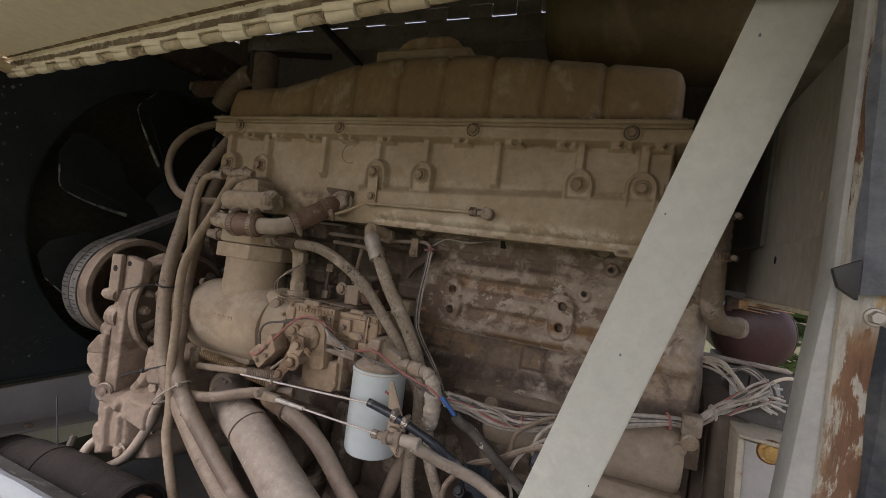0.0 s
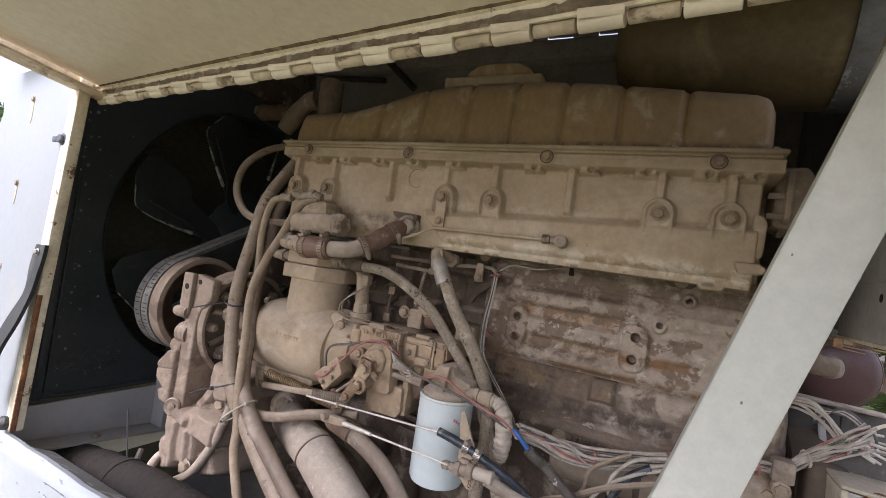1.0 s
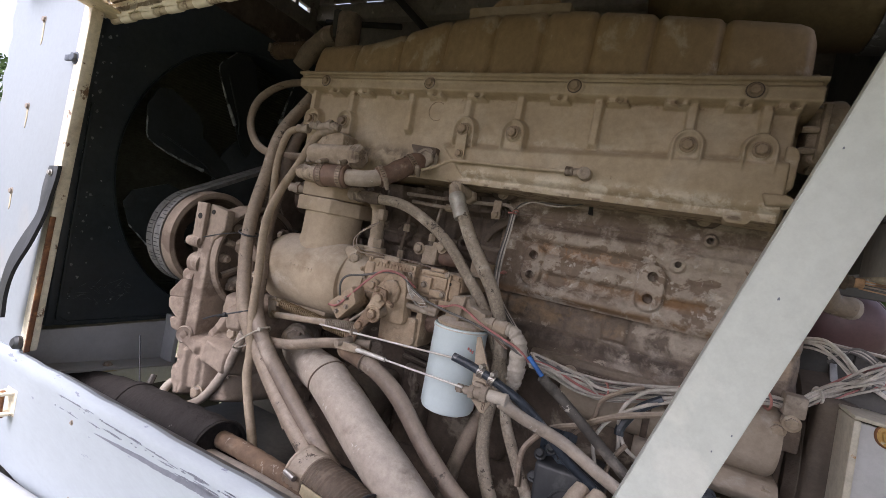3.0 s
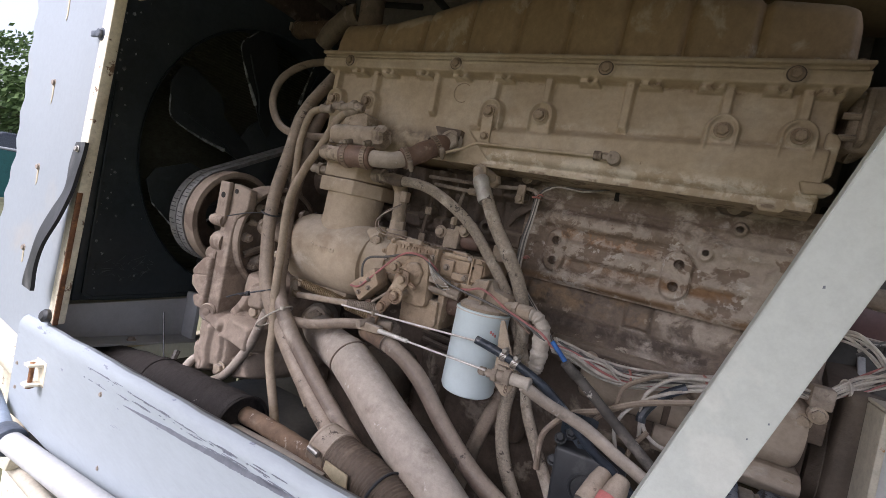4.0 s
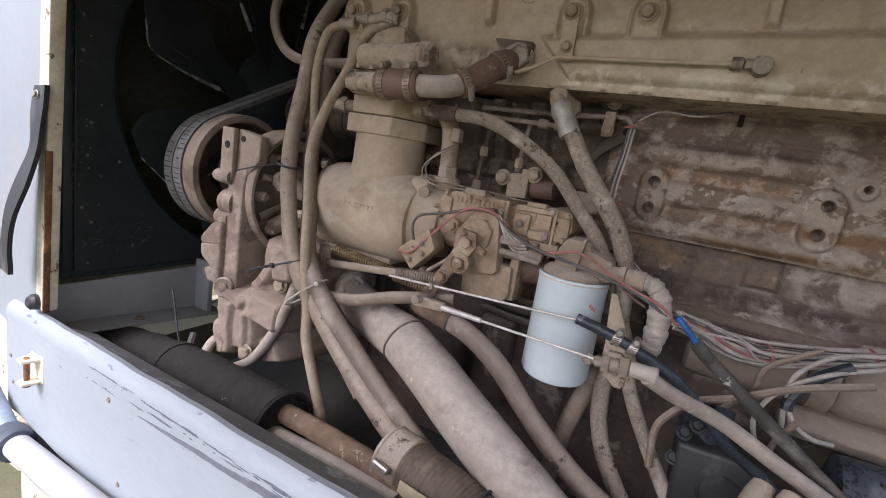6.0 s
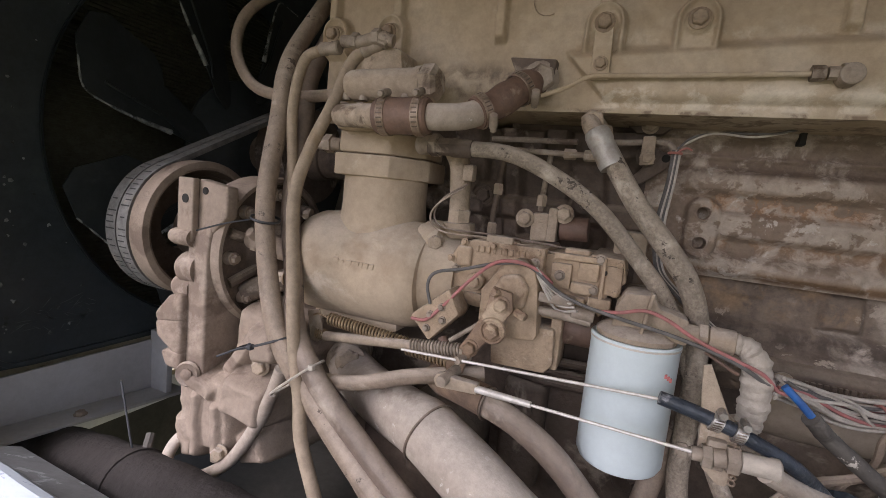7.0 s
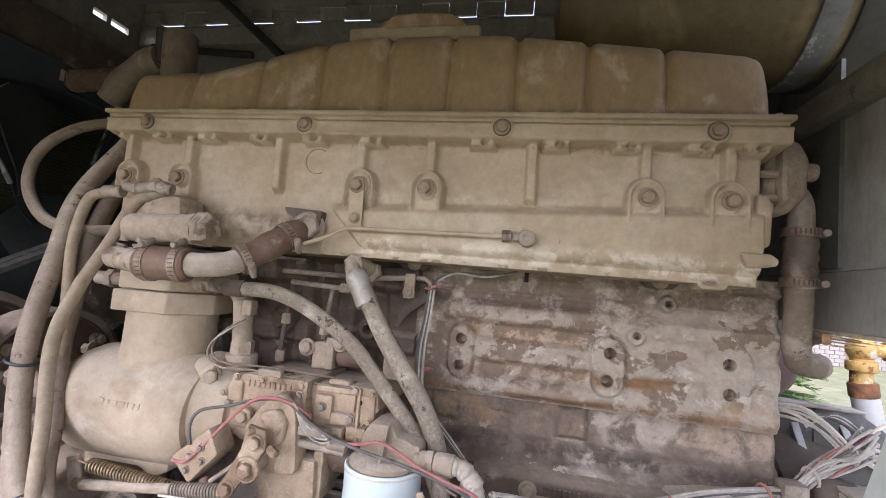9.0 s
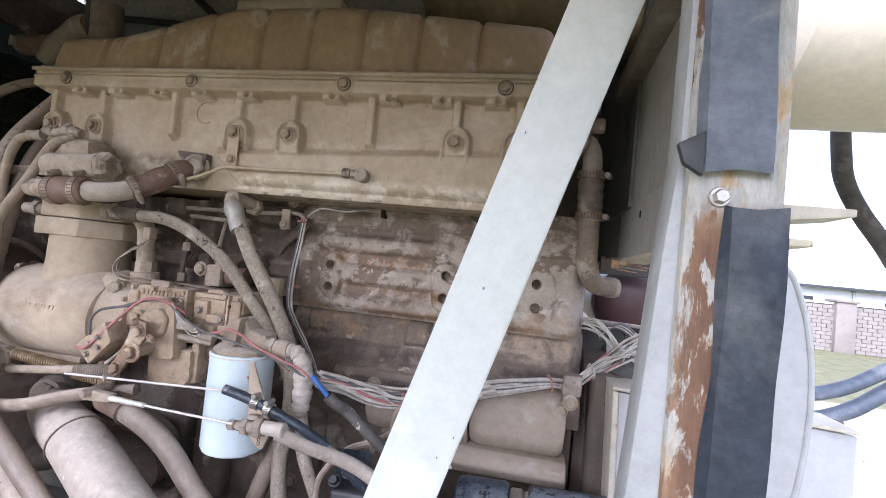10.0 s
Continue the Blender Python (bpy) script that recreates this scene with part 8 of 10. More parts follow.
# ---- hoses, cables and wires ----
def hoses():
    G1 = "bundle of dusty hoses"
    hose("rubber_hose", [(-1.005, 0.90, 1.835), (-1.005, 0.818, 1.712), (-0.982, 0.774, 1.603), (-0.965, 0.736, 1.473), (-0.926, 0.710, 1.356), (-0.880, 0.691, 1.273), (-0.811, 0.686, 1.200), (-0.718, 0.670, 1.131),
                         (-0.628, 0.655, 1.077), (-0.555, 0.64, 1.045), (-0.47, 0.62, 1.01)], 0.0155, HOSE, "thick dusty rubber hose in the bundle beside the compressor", G1, ends=(1,))
    hose("rubber_hose", [(-0.985, 0.93, 1.83), (-0.987, 0.855, 1.70), (-0.962, 0.81, 1.60), (-0.945, 0.772, 1.473), (-0.905, 0.742, 1.36), (-0.862, 0.705, 1.285), (-0.793, 0.681, 1.225), (-0.708, 0.675, 1.158), (-0.626, 0.668, 1.103),
                         (-0.56, 0.66, 1.065), (-0.47, 0.645, 1.02)], 0.0155, HOSE_BROWN, "darker rubber hose running behind in the bundle", G1, ends=(1,))
    hose("rubber_hose", [(-0.875, 0.775, 1.717), (-0.905, 0.775, 1.714), (-0.940, 0.777, 1.698), (-0.957, 0.777, 1.627), (-0.947, 0.773, 1.523), (-0.917, 0.752, 1.387), (-0.893, 0.732, 1.295), (-0.855, 0.708, 1.215),
                         (-0.77, 0.70, 1.13), (-0.70, 0.69, 1.07)], 0.0085, HOSE_TAN, "slim dusty hose with a crimped end at the governor", G1, ends=(0,))
    hose("rubber_hose", [(-0.80, 0.775, 1.722), (-0.845, 0.775, 1.698), (-0.861, 0.75, 1.624), (-0.878, 0.728, 1.557), (-0.886, 0.71, 1.482), (-0.872, 0.702, 1.367), (-0.850, 0.685, 1.280), (-0.825, 0.675, 1.20), (-0.807, 0.661, 1.154),
                         (-0.775, 0.651, 1.098), (-0.74, 0.645, 1.03), (-0.72, 0.64, 0.96)], 0.0095, HOSE_TAN, "slim dusty hose curving down past the compressor", G1, ends=(0,))
    hose("breather_hose", [(-0.881, 0.700, 1.225), (-0.905, 0.705, 1.17), (-0.936, 0.710, 1.11), (-0.985, 0.700, 1.035), (-1.048, 0.677, 0.997), (-1.092, 0.673, 1.005), (-1.105, 0.70, 1.035), (-1.09, 0.74, 1.06)], 0.0105, PIPE,
         "grey drain hose looping under the accessory drive")
    hose("breather_hose", [(-0.95, 0.93, 1.865), (-1.058, 0.931, 1.884), (-1.122, 0.894, 1.860), (-1.158, 0.858, 1.806), (-1.15, 0.836, 1.737), (-1.105, 0.831, 1.678), (-1.027, 0.823, 1.654), (-0.925, 0.820, 1.655), (-0.865, 0.815, 1.66)],
         0.0102, HOSE, "dusty breather hose in a wide loop before the fan")
    hose("coolant_hose", [(-0.832, 0.700, 1.226), (-0.79, 0.705, 1.226), (-0.745, 0.716, 1.233), (-0.685, 0.734, 1.251), (-0.63, 0.752, 1.262), (-0.585, 0.77, 1.268)], 0.0112, HOSE, "grey-brown hose running level under the springs")
    # ties round the bundle
    t = thing("cable_tie", (-0.87, 0.69, 1.25), "black cable tie with a long loose tail round the hoses", "cable tie")
    k = bmesh.new()
    pts = [(-0.912 + 0.05 * math.cos(a), 0.70 + 0.034 * math.sin(a), 1.262 + 0.020 * math.cos(a)) for a in [2 * math.pi * i / 24 for i in range(25)]]
    sweep(k, [Vector(p) for p in pts], 0.0019, 6)
    sweep(k, smoothed([(-0.915, 0.672, 1.262), (-0.935, 0.66, 1.254), (-0.962, 0.652, 1.24)], 5), 0.0017, 6)
    box(k, (-0.916, 0.662, 1.258), (-0.908, 0.670, 1.266), 0.001)
    part("strap", k, BLACKTIE, t)
    t = thing("cable_tie", (-0.83, 0.69, 1.2), "tan cable tie pulled tight round the hoses", "cable tie")
    k = bmesh.new()
    pts = [(-0.842 + 0.04 * math.cos(a), 0.688 + 0.030 * math.sin(a), 1.225 + 0.034 * math.cos(a)) for a in [2 * math.pi * i / 24 for i in range(25)]]
    sweep(k, [Vector(p) for p in pts], 0.0019, 6)
    box(k, (-0.808, 0.666, 1.252), (-0.799, 0.674, 1.26), 0.002)
    part("strap", k, WHITETIE, t)
    t = thing("cable_tie", (-0.96, 0.73, 1.45), "thin black tie with a loose wire tail", "cable tie")
    k = ring(bmesh.new(), (-0.955, 0.728, 1.445), (0.2, -0.1, 1), 0.0215, 0.0022, 24, 6)
    sweep(k, smoothed([(-0.977, 0.72, 1.442), (-1.01, 0.70, 1.432), (-1.06, 0.69, 1.415)], 5), 0.0014, 6)
    part("strap", k, BLACKTIE, t)

    # large pipe with band
    p = thing("large_coolant_pipe", (-0.4, 0.63, 1.0), "thick dusty grey coolant pipe with a wire band, crossing downwards", "pipe")
    part("elbow", tube(bmesh.new(), [(-0.895, 0.92, 1.195), (-0.872, 0.868, 1.188), (-0.815, 0.82, 1.185), (-0.74, 0.775, 1.183), (-0.645, 0.722, 1.19)], lambda u: 0.037 + 0.005 * u, 8, 28), PIPE, p)
    k = bmesh.new()
    bmesh.ops.create_icosphere(k, subdivisions=3, radius=0.041, matrix=Matrix.Translation((-0.872, 0.866, 1.195)))
    part("knuckle", k, CAST, p)
    k = hexhead(bmesh.new(), (-0.835, 0.815, 1.214), (0.4, -1, 0.4), 0.019, 0.016)
    part("elbow_bolt", k, CAST, p)
    part("main_tube", tube(bmesh.new(), [(-0.655, 0.727, 1.190), (-0.632, 0.715, 1.188), (-0.565, 0.69, 1.166), (-0.497, 0.668, 1.136), (-0.388, 0.635, 1.090), (-0.284, 0.60, 1.045), (-0.18, 0.565, 0.995)], 0.0425, 8, 32), PIPE, p)
    d = Vector((0.067, -0.025, -0.02)).normalized()
    part("wire_band", ring(bmesh.new(), (-0.637, 0.717, 1.189), d, 0.0435, 0.0018, 40, 6), GRIMY, p, "dark wire band")
    # brown heater hose
    h = hose("heater_hose", [(-0.587, 0.744, 1.243), (-0.538, 0.730, 1.236), (-0.50, 0.73, 1.218), (-0.462, 0.728, 1.192), (-0.401, 0.722, 1.138), (-0.324, 0.711, 1.085), (-0.223, 0.692, 1.045), (-0.14, 0.67, 0.99)], 0.0168, HOSE_BROWN,
             "brown rubber heater hose below the fuel pump")
    k = tube(bmesh.new(), [(-0.665, 0.80, 1.236), (-0.64, 0.768, 1.244), (-0.61, 0.752, 1.247), (-0.57, 0.742, 1.243)], 0.0215, 6, 20)
    part("end_elbow", k, RUSTPIPE, h, "rusty end elbow")
    part("band", ring(bmesh.new(), (-0.566, 0.739, 1.242), (0.9, -0.25, -0.1), 0.0215, 0.0018, 28, 6), GRIMY, h)
    # braided hoses from the block
    b = hose("braided_hose", [(-0.478, 0.836, 1.606), (-0.464, 0.831, 1.586), (-0.422, 0.820, 1.524), (-0.372, 0.806, 1.465), (-0.346, 0.805, 1.426), (-0.329, 0.819, 1.373), (-0.321, 0.837, 1.281), (-0.322, 0.824, 1.165), (-0.298, 0.806, 1.087),
                              (-0.234, 0.775, 1.005)], 0.0137, BRAID, "dusty braided hose curving down from an angled union")
    k = bmesh.new()
    lathe(k, [(0.0155, 0), (0.0175, 0.006), (0.0175, 0.018), (0.0163, 0.02), (0.0172, 0.05), (0.0163, 0.056)], (-0.487, 0.838, 1.618), (0.45, -0.13, -0.75), 20)
    part("ferrule", k, FERRULE, b, "pale steel ferrule")
    k = tube(bmesh.new(), [(-0.483, 0.915, 1.622), (-0.49, 0.88, 1.632), (-0.497, 0.85, 1.632), (-0.488, 0.838, 1.615)], 0.0128, 6, 16)
    hexhead(k, (-0.484, 0.91, 1.623), (0, -1, 0), 0.0175, 0.016, False)
    hexhead(k, (-0.494, 0.855, 1.632), (0, -1, 0), 0.0165, 0.014, False)
    part("angle_union", k, CAST, b)
    b = hose("braided_hose", [(-0.675, 0.793, 1.578), (-0.659, 0.793, 1.579), (-0.598, 0.802, 1.577), (-0.540, 0.807, 1.556), (-0.470, 0.806, 1.514), (-0.413, 0.807, 1.456), (-0.373, 0.811, 1.408), (-0.342, 0.832, 1.345), (-0.30, 0.84, 1.25),
                              (-0.282, 0.826, 1.192), (-0.240, 0.817, 1.119), (-0.173, 0.786, 1.029)], 0.0112, BRAID, "dusty braided hose arching from the compressor outlet")
    k = bmesh.new()
    hexhead(k, (-0.712, 0.797, 1.581), (1, -0.1, -0.05), 0.0155, 0.014, False)
    lathe(k, [(0.011, 0), (0.0125, 0.002), (0.0125, 0.022), (0.0135, 0.024), (0.0135, 0.034)], (-0.70, 0.795, 1.580), (1, -0.05, 0), 6)
    lathe(k, [(0.0125, 0), (0.0135, 0.004), (0.0128, 0.03), (0.0118, 0.032)], (-0.678, 0.793, 1.579), (1, 0, 0), 20)
    part("end_fitting", k, GRIMY, b, "dark crimped end fitting")
    hose("rubber_hose", [(-0.33, 0.86, 1.22), (-0.345, 0.847, 1.174), (-0.366, 0.824, 1.085), (-0.378, 0.79, 0.97)], 0.0155, HOSE, "dusty hose slanting behind the filter")
    # control cables
    c = hose("corrugated_conduit", [(-0.218, 0.762, 1.315), (-0.205, 0.77, 1.302), (-0.188, 0.786, 1.286), (-0.124, 0.786, 1.239), (-0.070, 0.786, 1.200), (-0.001, 0.776, 1.152), (0.08, 0.76, 1.09)], 0.0092, CABLE,
             "dusty split conduit carrying the engine wires", ripple=0.03)
    k = tube(bmesh.new(), [(-0.247, 0.758, 1.344), (-0.232, 0.758, 1.331), (-0.218, 0.76, 1.317)], 0.0042, 6, 14)
    part("blue_tape", k, BLUETAPE, c, "bright blue tape wrap")
    hose("control_cable", [(-0.265, 0.70, 1.270), (-0.229, 0.722, 1.249), (-0.161, 0.752, 1.221), (-0.101, 0.749, 1.196), (-0.055, 0.746, 1.178), (0.030, 0.732, 1.142), (0.09, 0.72, 1.11)], 0.0105, PIPE, "cream control cable in dirty sheath")
    hose("control_cable", [(-0.369, 0.712, 1.316), (-0.34, 0.712, 1.311), (-0.312, 0.712, 1.3045), (-0.290, 0.712, 1.298), (-0.24, 0.722, 1.275), (-0.20, 0.745, 1.24), (-0.148, 0.77, 1.185), (-0.09, 0.775, 1.15), (-0.03, 0.77, 1.10)], 0.0078, BLUECABLE,
         "blue-black throttle cable clamped to the bracket")


def strand(points, r, mat, label, group="loose wires"):
    w = thing("wire", points[0], label, "wire", group)
    part("core", tube(bmesh.new(), points, r, 7, 8), mat, w)
    return w


def wires():
    strand([(-0.692, 0.742, 1.334), (-0.668, 0.738, 1.338), (-0.645, 0.742, 1.362), (-0.615, 0.752, 1.40), (-0.585, 0.758, 1.428), (-0.555, 0.758, 1.434), (-0.53, 0.765, 1.427), (-0.51, 0.78, 1.41)], 0.0024, REDWIRE, "faded red wire over the fuel pump")
    strand([(-0.665, 0.74, 1.36), (-0.675, 0.748, 1.385), (-0.668, 0.758, 1.402), (-0.63, 0.765, 1.412), (-0.58, 0.762, 1.428), (-0.54, 0.764, 1.43), (-0.505, 0.77, 1.405), (-0.47, 0.765, 1.392), (-0.42, 0.75, 1.386), (-0.36, 0.745, 1.378), (-0.30, 0.748, 1.362), (-0.26, 0.76, 1.34)],
           0.0024, DARKWIRE, "dark dusty wire along the pump")
    strand([(-0.445, 0.76, 1.388), (-0.42, 0.75, 1.394), (-0.395, 0.744, 1.402), (-0.37, 0.742, 1.396), (-0.34, 0.744, 1.38), (-0.30, 0.748, 1.365), (-0.268, 0.757, 1.352), (-0.25, 0.766, 1.335), (-0.24, 0.76, 1.335)], 0.0022, REDWIRE, "faded red wire over the filter head")
    for i in range(4):
        o = i * 0.004
        strand([(-0.53, 0.765 + o, 1.43 - o), (-0.515, 0.77, 1.41 - o), (-0.50, 0.775 + o, 1.398 - o * 2), (-0.485 + o, 0.775, 1.392 - o)], 0.0018, GREYWIRE, "short pale wire end at the pump")
    # two thin leads looping from the upright union
    strand([(-0.662, 0.83, 1.53), (-0.695, 0.82, 1.505), (-0.705, 0.815, 1.478), (-0.685, 0.812, 1.462), (-0.64, 0.82, 1.46), (-0.58, 0.83, 1.458), (-0.50, 0.845, 1.452), (-0.44, 0.86, 1.445)], 0.0016, HOSE_BROWN, "thin grey lead looping by the union")
    strand([(-0.666, 0.83, 1.525), (-0.702, 0.815, 1.495), (-0.708, 0.81, 1.47), (-0.68, 0.806, 1.455), (-0.62, 0.812, 1.455), (-0.55, 0.815, 1.45), (-0.47, 0.825, 1.44), (-0.42, 0.84, 1.435)], 0.0016, HOSE, "thin grey lead lying on the pump")
    k = thing("wire_connector", (-0.6, 0.81, 1.455), "dusty inline wire connector on the pump", "connector")
    b = bmesh.new()
    box(b, (-0.615, 0.804, 1.449), (-0.575, 0.816, 1.461), 0.003)
    part("shell", b, CAST, k)
    # wires up the block beside the jacket plate
    for i in range(4):
        o = 0.0028 * i
        strand([(-0.384 + o, 0.92, 1.608), (-0.386 + o, 0.915, 1.56), (-0.392 + o * 1.2, 0.91, 1.50), (-0.385 + o, 0.90, 1.44), (-0.36 + o, 0.88, 1.41), (-0.32 + o, 0.85, 1.38), (-0.27, 0.80 + o, 1.352), (-0.25, 0.775 + o, 1.335)], 0.002 + 0.0006 * (i == 0),
               (DARKWIRE, GREYWIRE, DARKWIRE, REDWIRE)[i] if i < 3 else GREYWIRE, "dusty wire running down the block")
    for z in (1.603, 1.47):
        t = thing("cable_tie", (-0.383, 0.915, z), "small red cable tie on the wires", "cable tie")
        b = ring(bmesh.new(), (-0.382, 0.917, z), (0, 0, 1), 0.0085, 0.002, 16, 6)
        sweep(b, smoothed([(-0.38, 0.907, z), (-0.37, 0.90, z + 0.006), (-0.362, 0.898, z + 0.003)], 4), 0.0014, 6)
        part("strap", b, REDTIE, t)
    strand([(-0.38, 0.92, 1.61), (-0.36, 0.915, 1.628), (-0.32, 0.915, 1.634), (-0.27, 0.92, 1.636), (-0.235, 0.935, 1.646)], 0.0016, DARKWIRE, "thin dark wire under the housing")
    strand([(-0.375, 0.92, 1.615), (-0.34, 0.912, 1.632), (-0.29, 0.914, 1.63), (-0.25, 0.93, 1.64)], 0.0016, GREYWIRE, "thin grey wire under the housing")
    # main bundle along the starter
    rnd = random.Random(12)
    spine = [(-0.245, 0.785, 1.335), (-0.215, 0.815, 1.322), (-0.164, 0.842, 1.306), (-0.116, 0.866, 1.300), (-0.026, 0.885, 1.318), (0.050, 0.905, 1.335), (0.140, 0.93, 1.352), (0.172, 0.945, 1.35), (0.219, 0.955, 1.388), (0.254, 0.95, 1.42), (0.285, 0.96, 1.438)]
    for i in range(30):
        a = i * 2.4
        r = 0.002 + 0.0095 * rnd.random()
        pts = []
        for j, p in enumerate(spine):
            loose = 1.8 if j in (2, 3) else (0.8 if j in (6, 7) else (2.0 if j > 8 else 1.3))
            turn = a + j * 0.25 + (rnd.uniform(-0.5, 0.5) if j not in (6, 7) else 0)
            pts.append((p[0] + rnd.uniform(-0.006, 0.006), p[1] + r * loose * math.cos(turn), p[2] + r * loose * math.sin(turn)))
        strand(pts, 0.0018 + 0.0007 * rnd.random(), REDWIRE if i in (5, 13, 22) else (GREYWIRE if i % 6 else DARKWIRE), "dusty wire in the main bundle", "main wire bundle")
    for x, y, z in ((-0.118, 0.862, 1.30), (0.0, 0.89, 1.325), (0.132, 0.925, 1.351), (0.205, 0.953, 1.376), (0.252, 0.95, 1.418)):
        t = thing("cable_tie", (x, y, z), "faded red tie round the wire bundle", "cable tie")
        part("strap", ring(bmesh.new(), (x, y, z), (1, 0.3, 0.15), 0.0145, 0.0022, 20, 6), REDTIE if x < 0.2 else GREYWIRE, t)
    # loops at the end of the bundle
    rnd = random.Random(27)
    for i in range(22):
        p = Vector((0.252, 0.95, 1.419)) + Vector((rnd.uniform(-0.005, 0.005), rnd.uniform(-0.007, 0.007), rnd.uniform(-0.007, 0.007)))
        ln, lift, sag = rnd.uniform(0.02, 0.055), rnd.uniform(-0.004, 0.012), rnd.uniform(0.0, 0.022)
        way = rnd.uniform(0.0, 0.05)
        if i < 14:
            pts = [p - Vector((0.03, 0, 0.026)), p - Vector((0.015, 0, 0.012)), p, p + Vector((ln * 0.3, way * 0.3, lift)), p + Vector((ln * 0.65, way * 0.7, lift - sag * 0.4)), p + Vector((ln, way, lift - sag)), p + Vector((ln + 0.02, way * 1.2, lift - sag * 1.6))]
        else:
            pts = [p + Vector((0.03, 0.01, -0.004)), p + Vector((0.012, 0.0, 0.0)), p, p + Vector((-0.012, 0.008, 0.014)), p + Vector((-0.02 - sag * 0.5, 0.02, 0.03)), p + Vector((-0.035 - sag, 0.045, 0.04 + lift)), p + Vector((-0.06 - sag, 0.08, 0.034 + lift))]
        strand(pts, 0.0019 + 0.0009 * rnd.random(), PALEWIRE if i % 4 else GREYWIRE, "loose pale wire end in a tangle", "tangle of wires")
    for i in range(5):
        o = 0.007 * i
        strand([(0.22, 1.0, 1.46 - o), (0.255, 0.99, 1.458 + o * 0.3), (0.28 + o * 0.5, 0.985, 1.44), (0.285 + o * 0.5, 0.985, 1.415), (0.268, 0.985, 1.395)], 0.0032, GREYWIRE if i % 2 else DARKWIRE, "wire coming round the bell housing", "tangle of wires")
    strand([(0.262, 0.955, 1.424), (0.285, 0.962, 1.446), (0.305, 0.968, 1.459), (0.322, 0.97, 1.462), (0.333, 0.972, 1.452), (0.335, 0.974, 1.435), (0.325, 0.975, 1.42)], 0.003, CREAM, "pale looped wire end", "tangle of wires")
    # slack grey loops below the bundle
    for pts, r in (([(0.03, 0.87, 1.345), (-0.043, 0.85, 1.328), (-0.08, 0.847, 1.293), (-0.087, 0.845, 1.259), (-0.072, 0.842, 1.222), (-0.047, 0.842, 1.206), (-0.02, 0.85, 1.204)], 0.0034),
                   ([(0.04, 0.875, 1.338), (-0.035, 0.86, 1.313), (-0.065, 0.86, 1.284), (-0.083, 0.857, 1.247), (-0.08, 0.852, 1.205)], 0.0036),
                   ([(-0.06, 0.865, 1.325), (-0.085, 0.84, 1.317), (-0.121, 0.835, 1.287), (-0.129, 0.832, 1.251), (-0.158, 0.83, 1.211), (-0.17, 0.825, 1.169), (-0.135, 0.825, 1.151)], 0.0042),
                   ([(0.0, 0.85, 1.30), (-0.088, 0.82, 1.274), (-0.147, 0.815, 1.239), (-0.193, 0.81, 1.218), (-0.225, 0.805, 1.183), (-0.236, 0.80, 1.154), (-0.232, 0.795, 1.099)], 0.0056),
                   ([(-0.068, 0.835, 1.225), (-0.087, 0.83, 1.191), (-0.091, 0.825, 1.157), (-0.085, 0.82, 1.12)], 0.0042),
                   ([(0.02, 0.86, 1.33), (-0.05, 0.845, 1.30), (-0.10, 0.83, 1.262), (-0.12, 0.82, 1.22), (-0.11, 0.815, 1.18)], 0.0034)):
        strand(pts, r, GREYWIRE if r < 0.0040 else HOSE, "slack dusty cable hanging below the bundle", "slack cables")
    strand([(-0.025, 0.856, 1.316), (-0.05, 0.852, 1.298), (-0.068, 0.85, 1.277), (-0.082, 0.847, 1.25), (-0.083, 0.845, 1.235)], 0.0085, BLUECABLE, "short length of blue-black taped cable", "slack cables")
    # strip of foil-grey cloth caught between the cables
    r = thing("rag", (-0.2, 0.80, 1.2), "scrap of grey-blue plastic caught between the cables", "scrap")
    b = bmesh.new()
    rr = random.Random(1)
    grid = [[b.verts.new((-0.205 + 0.012 * i, 0.80 - 0.006 * math.sin(i * 1.3 + j), 1.222 - 0.012 * j + 0.004 * rr.random() - 0.002 * abs(i - 2) * j)) for i in range(6)] for j in range(5)]
    for j in range(4):
        for i in range(5):
            b.faces.new((grid[j][i], grid[j][i + 1], grid[j + 1][i + 1], grid[j + 1][i]))
    bmesh.ops.solidify(b, geom=list(b.faces), thickness=0.002)
    part("sheet", b, BLUESTEEL, r)


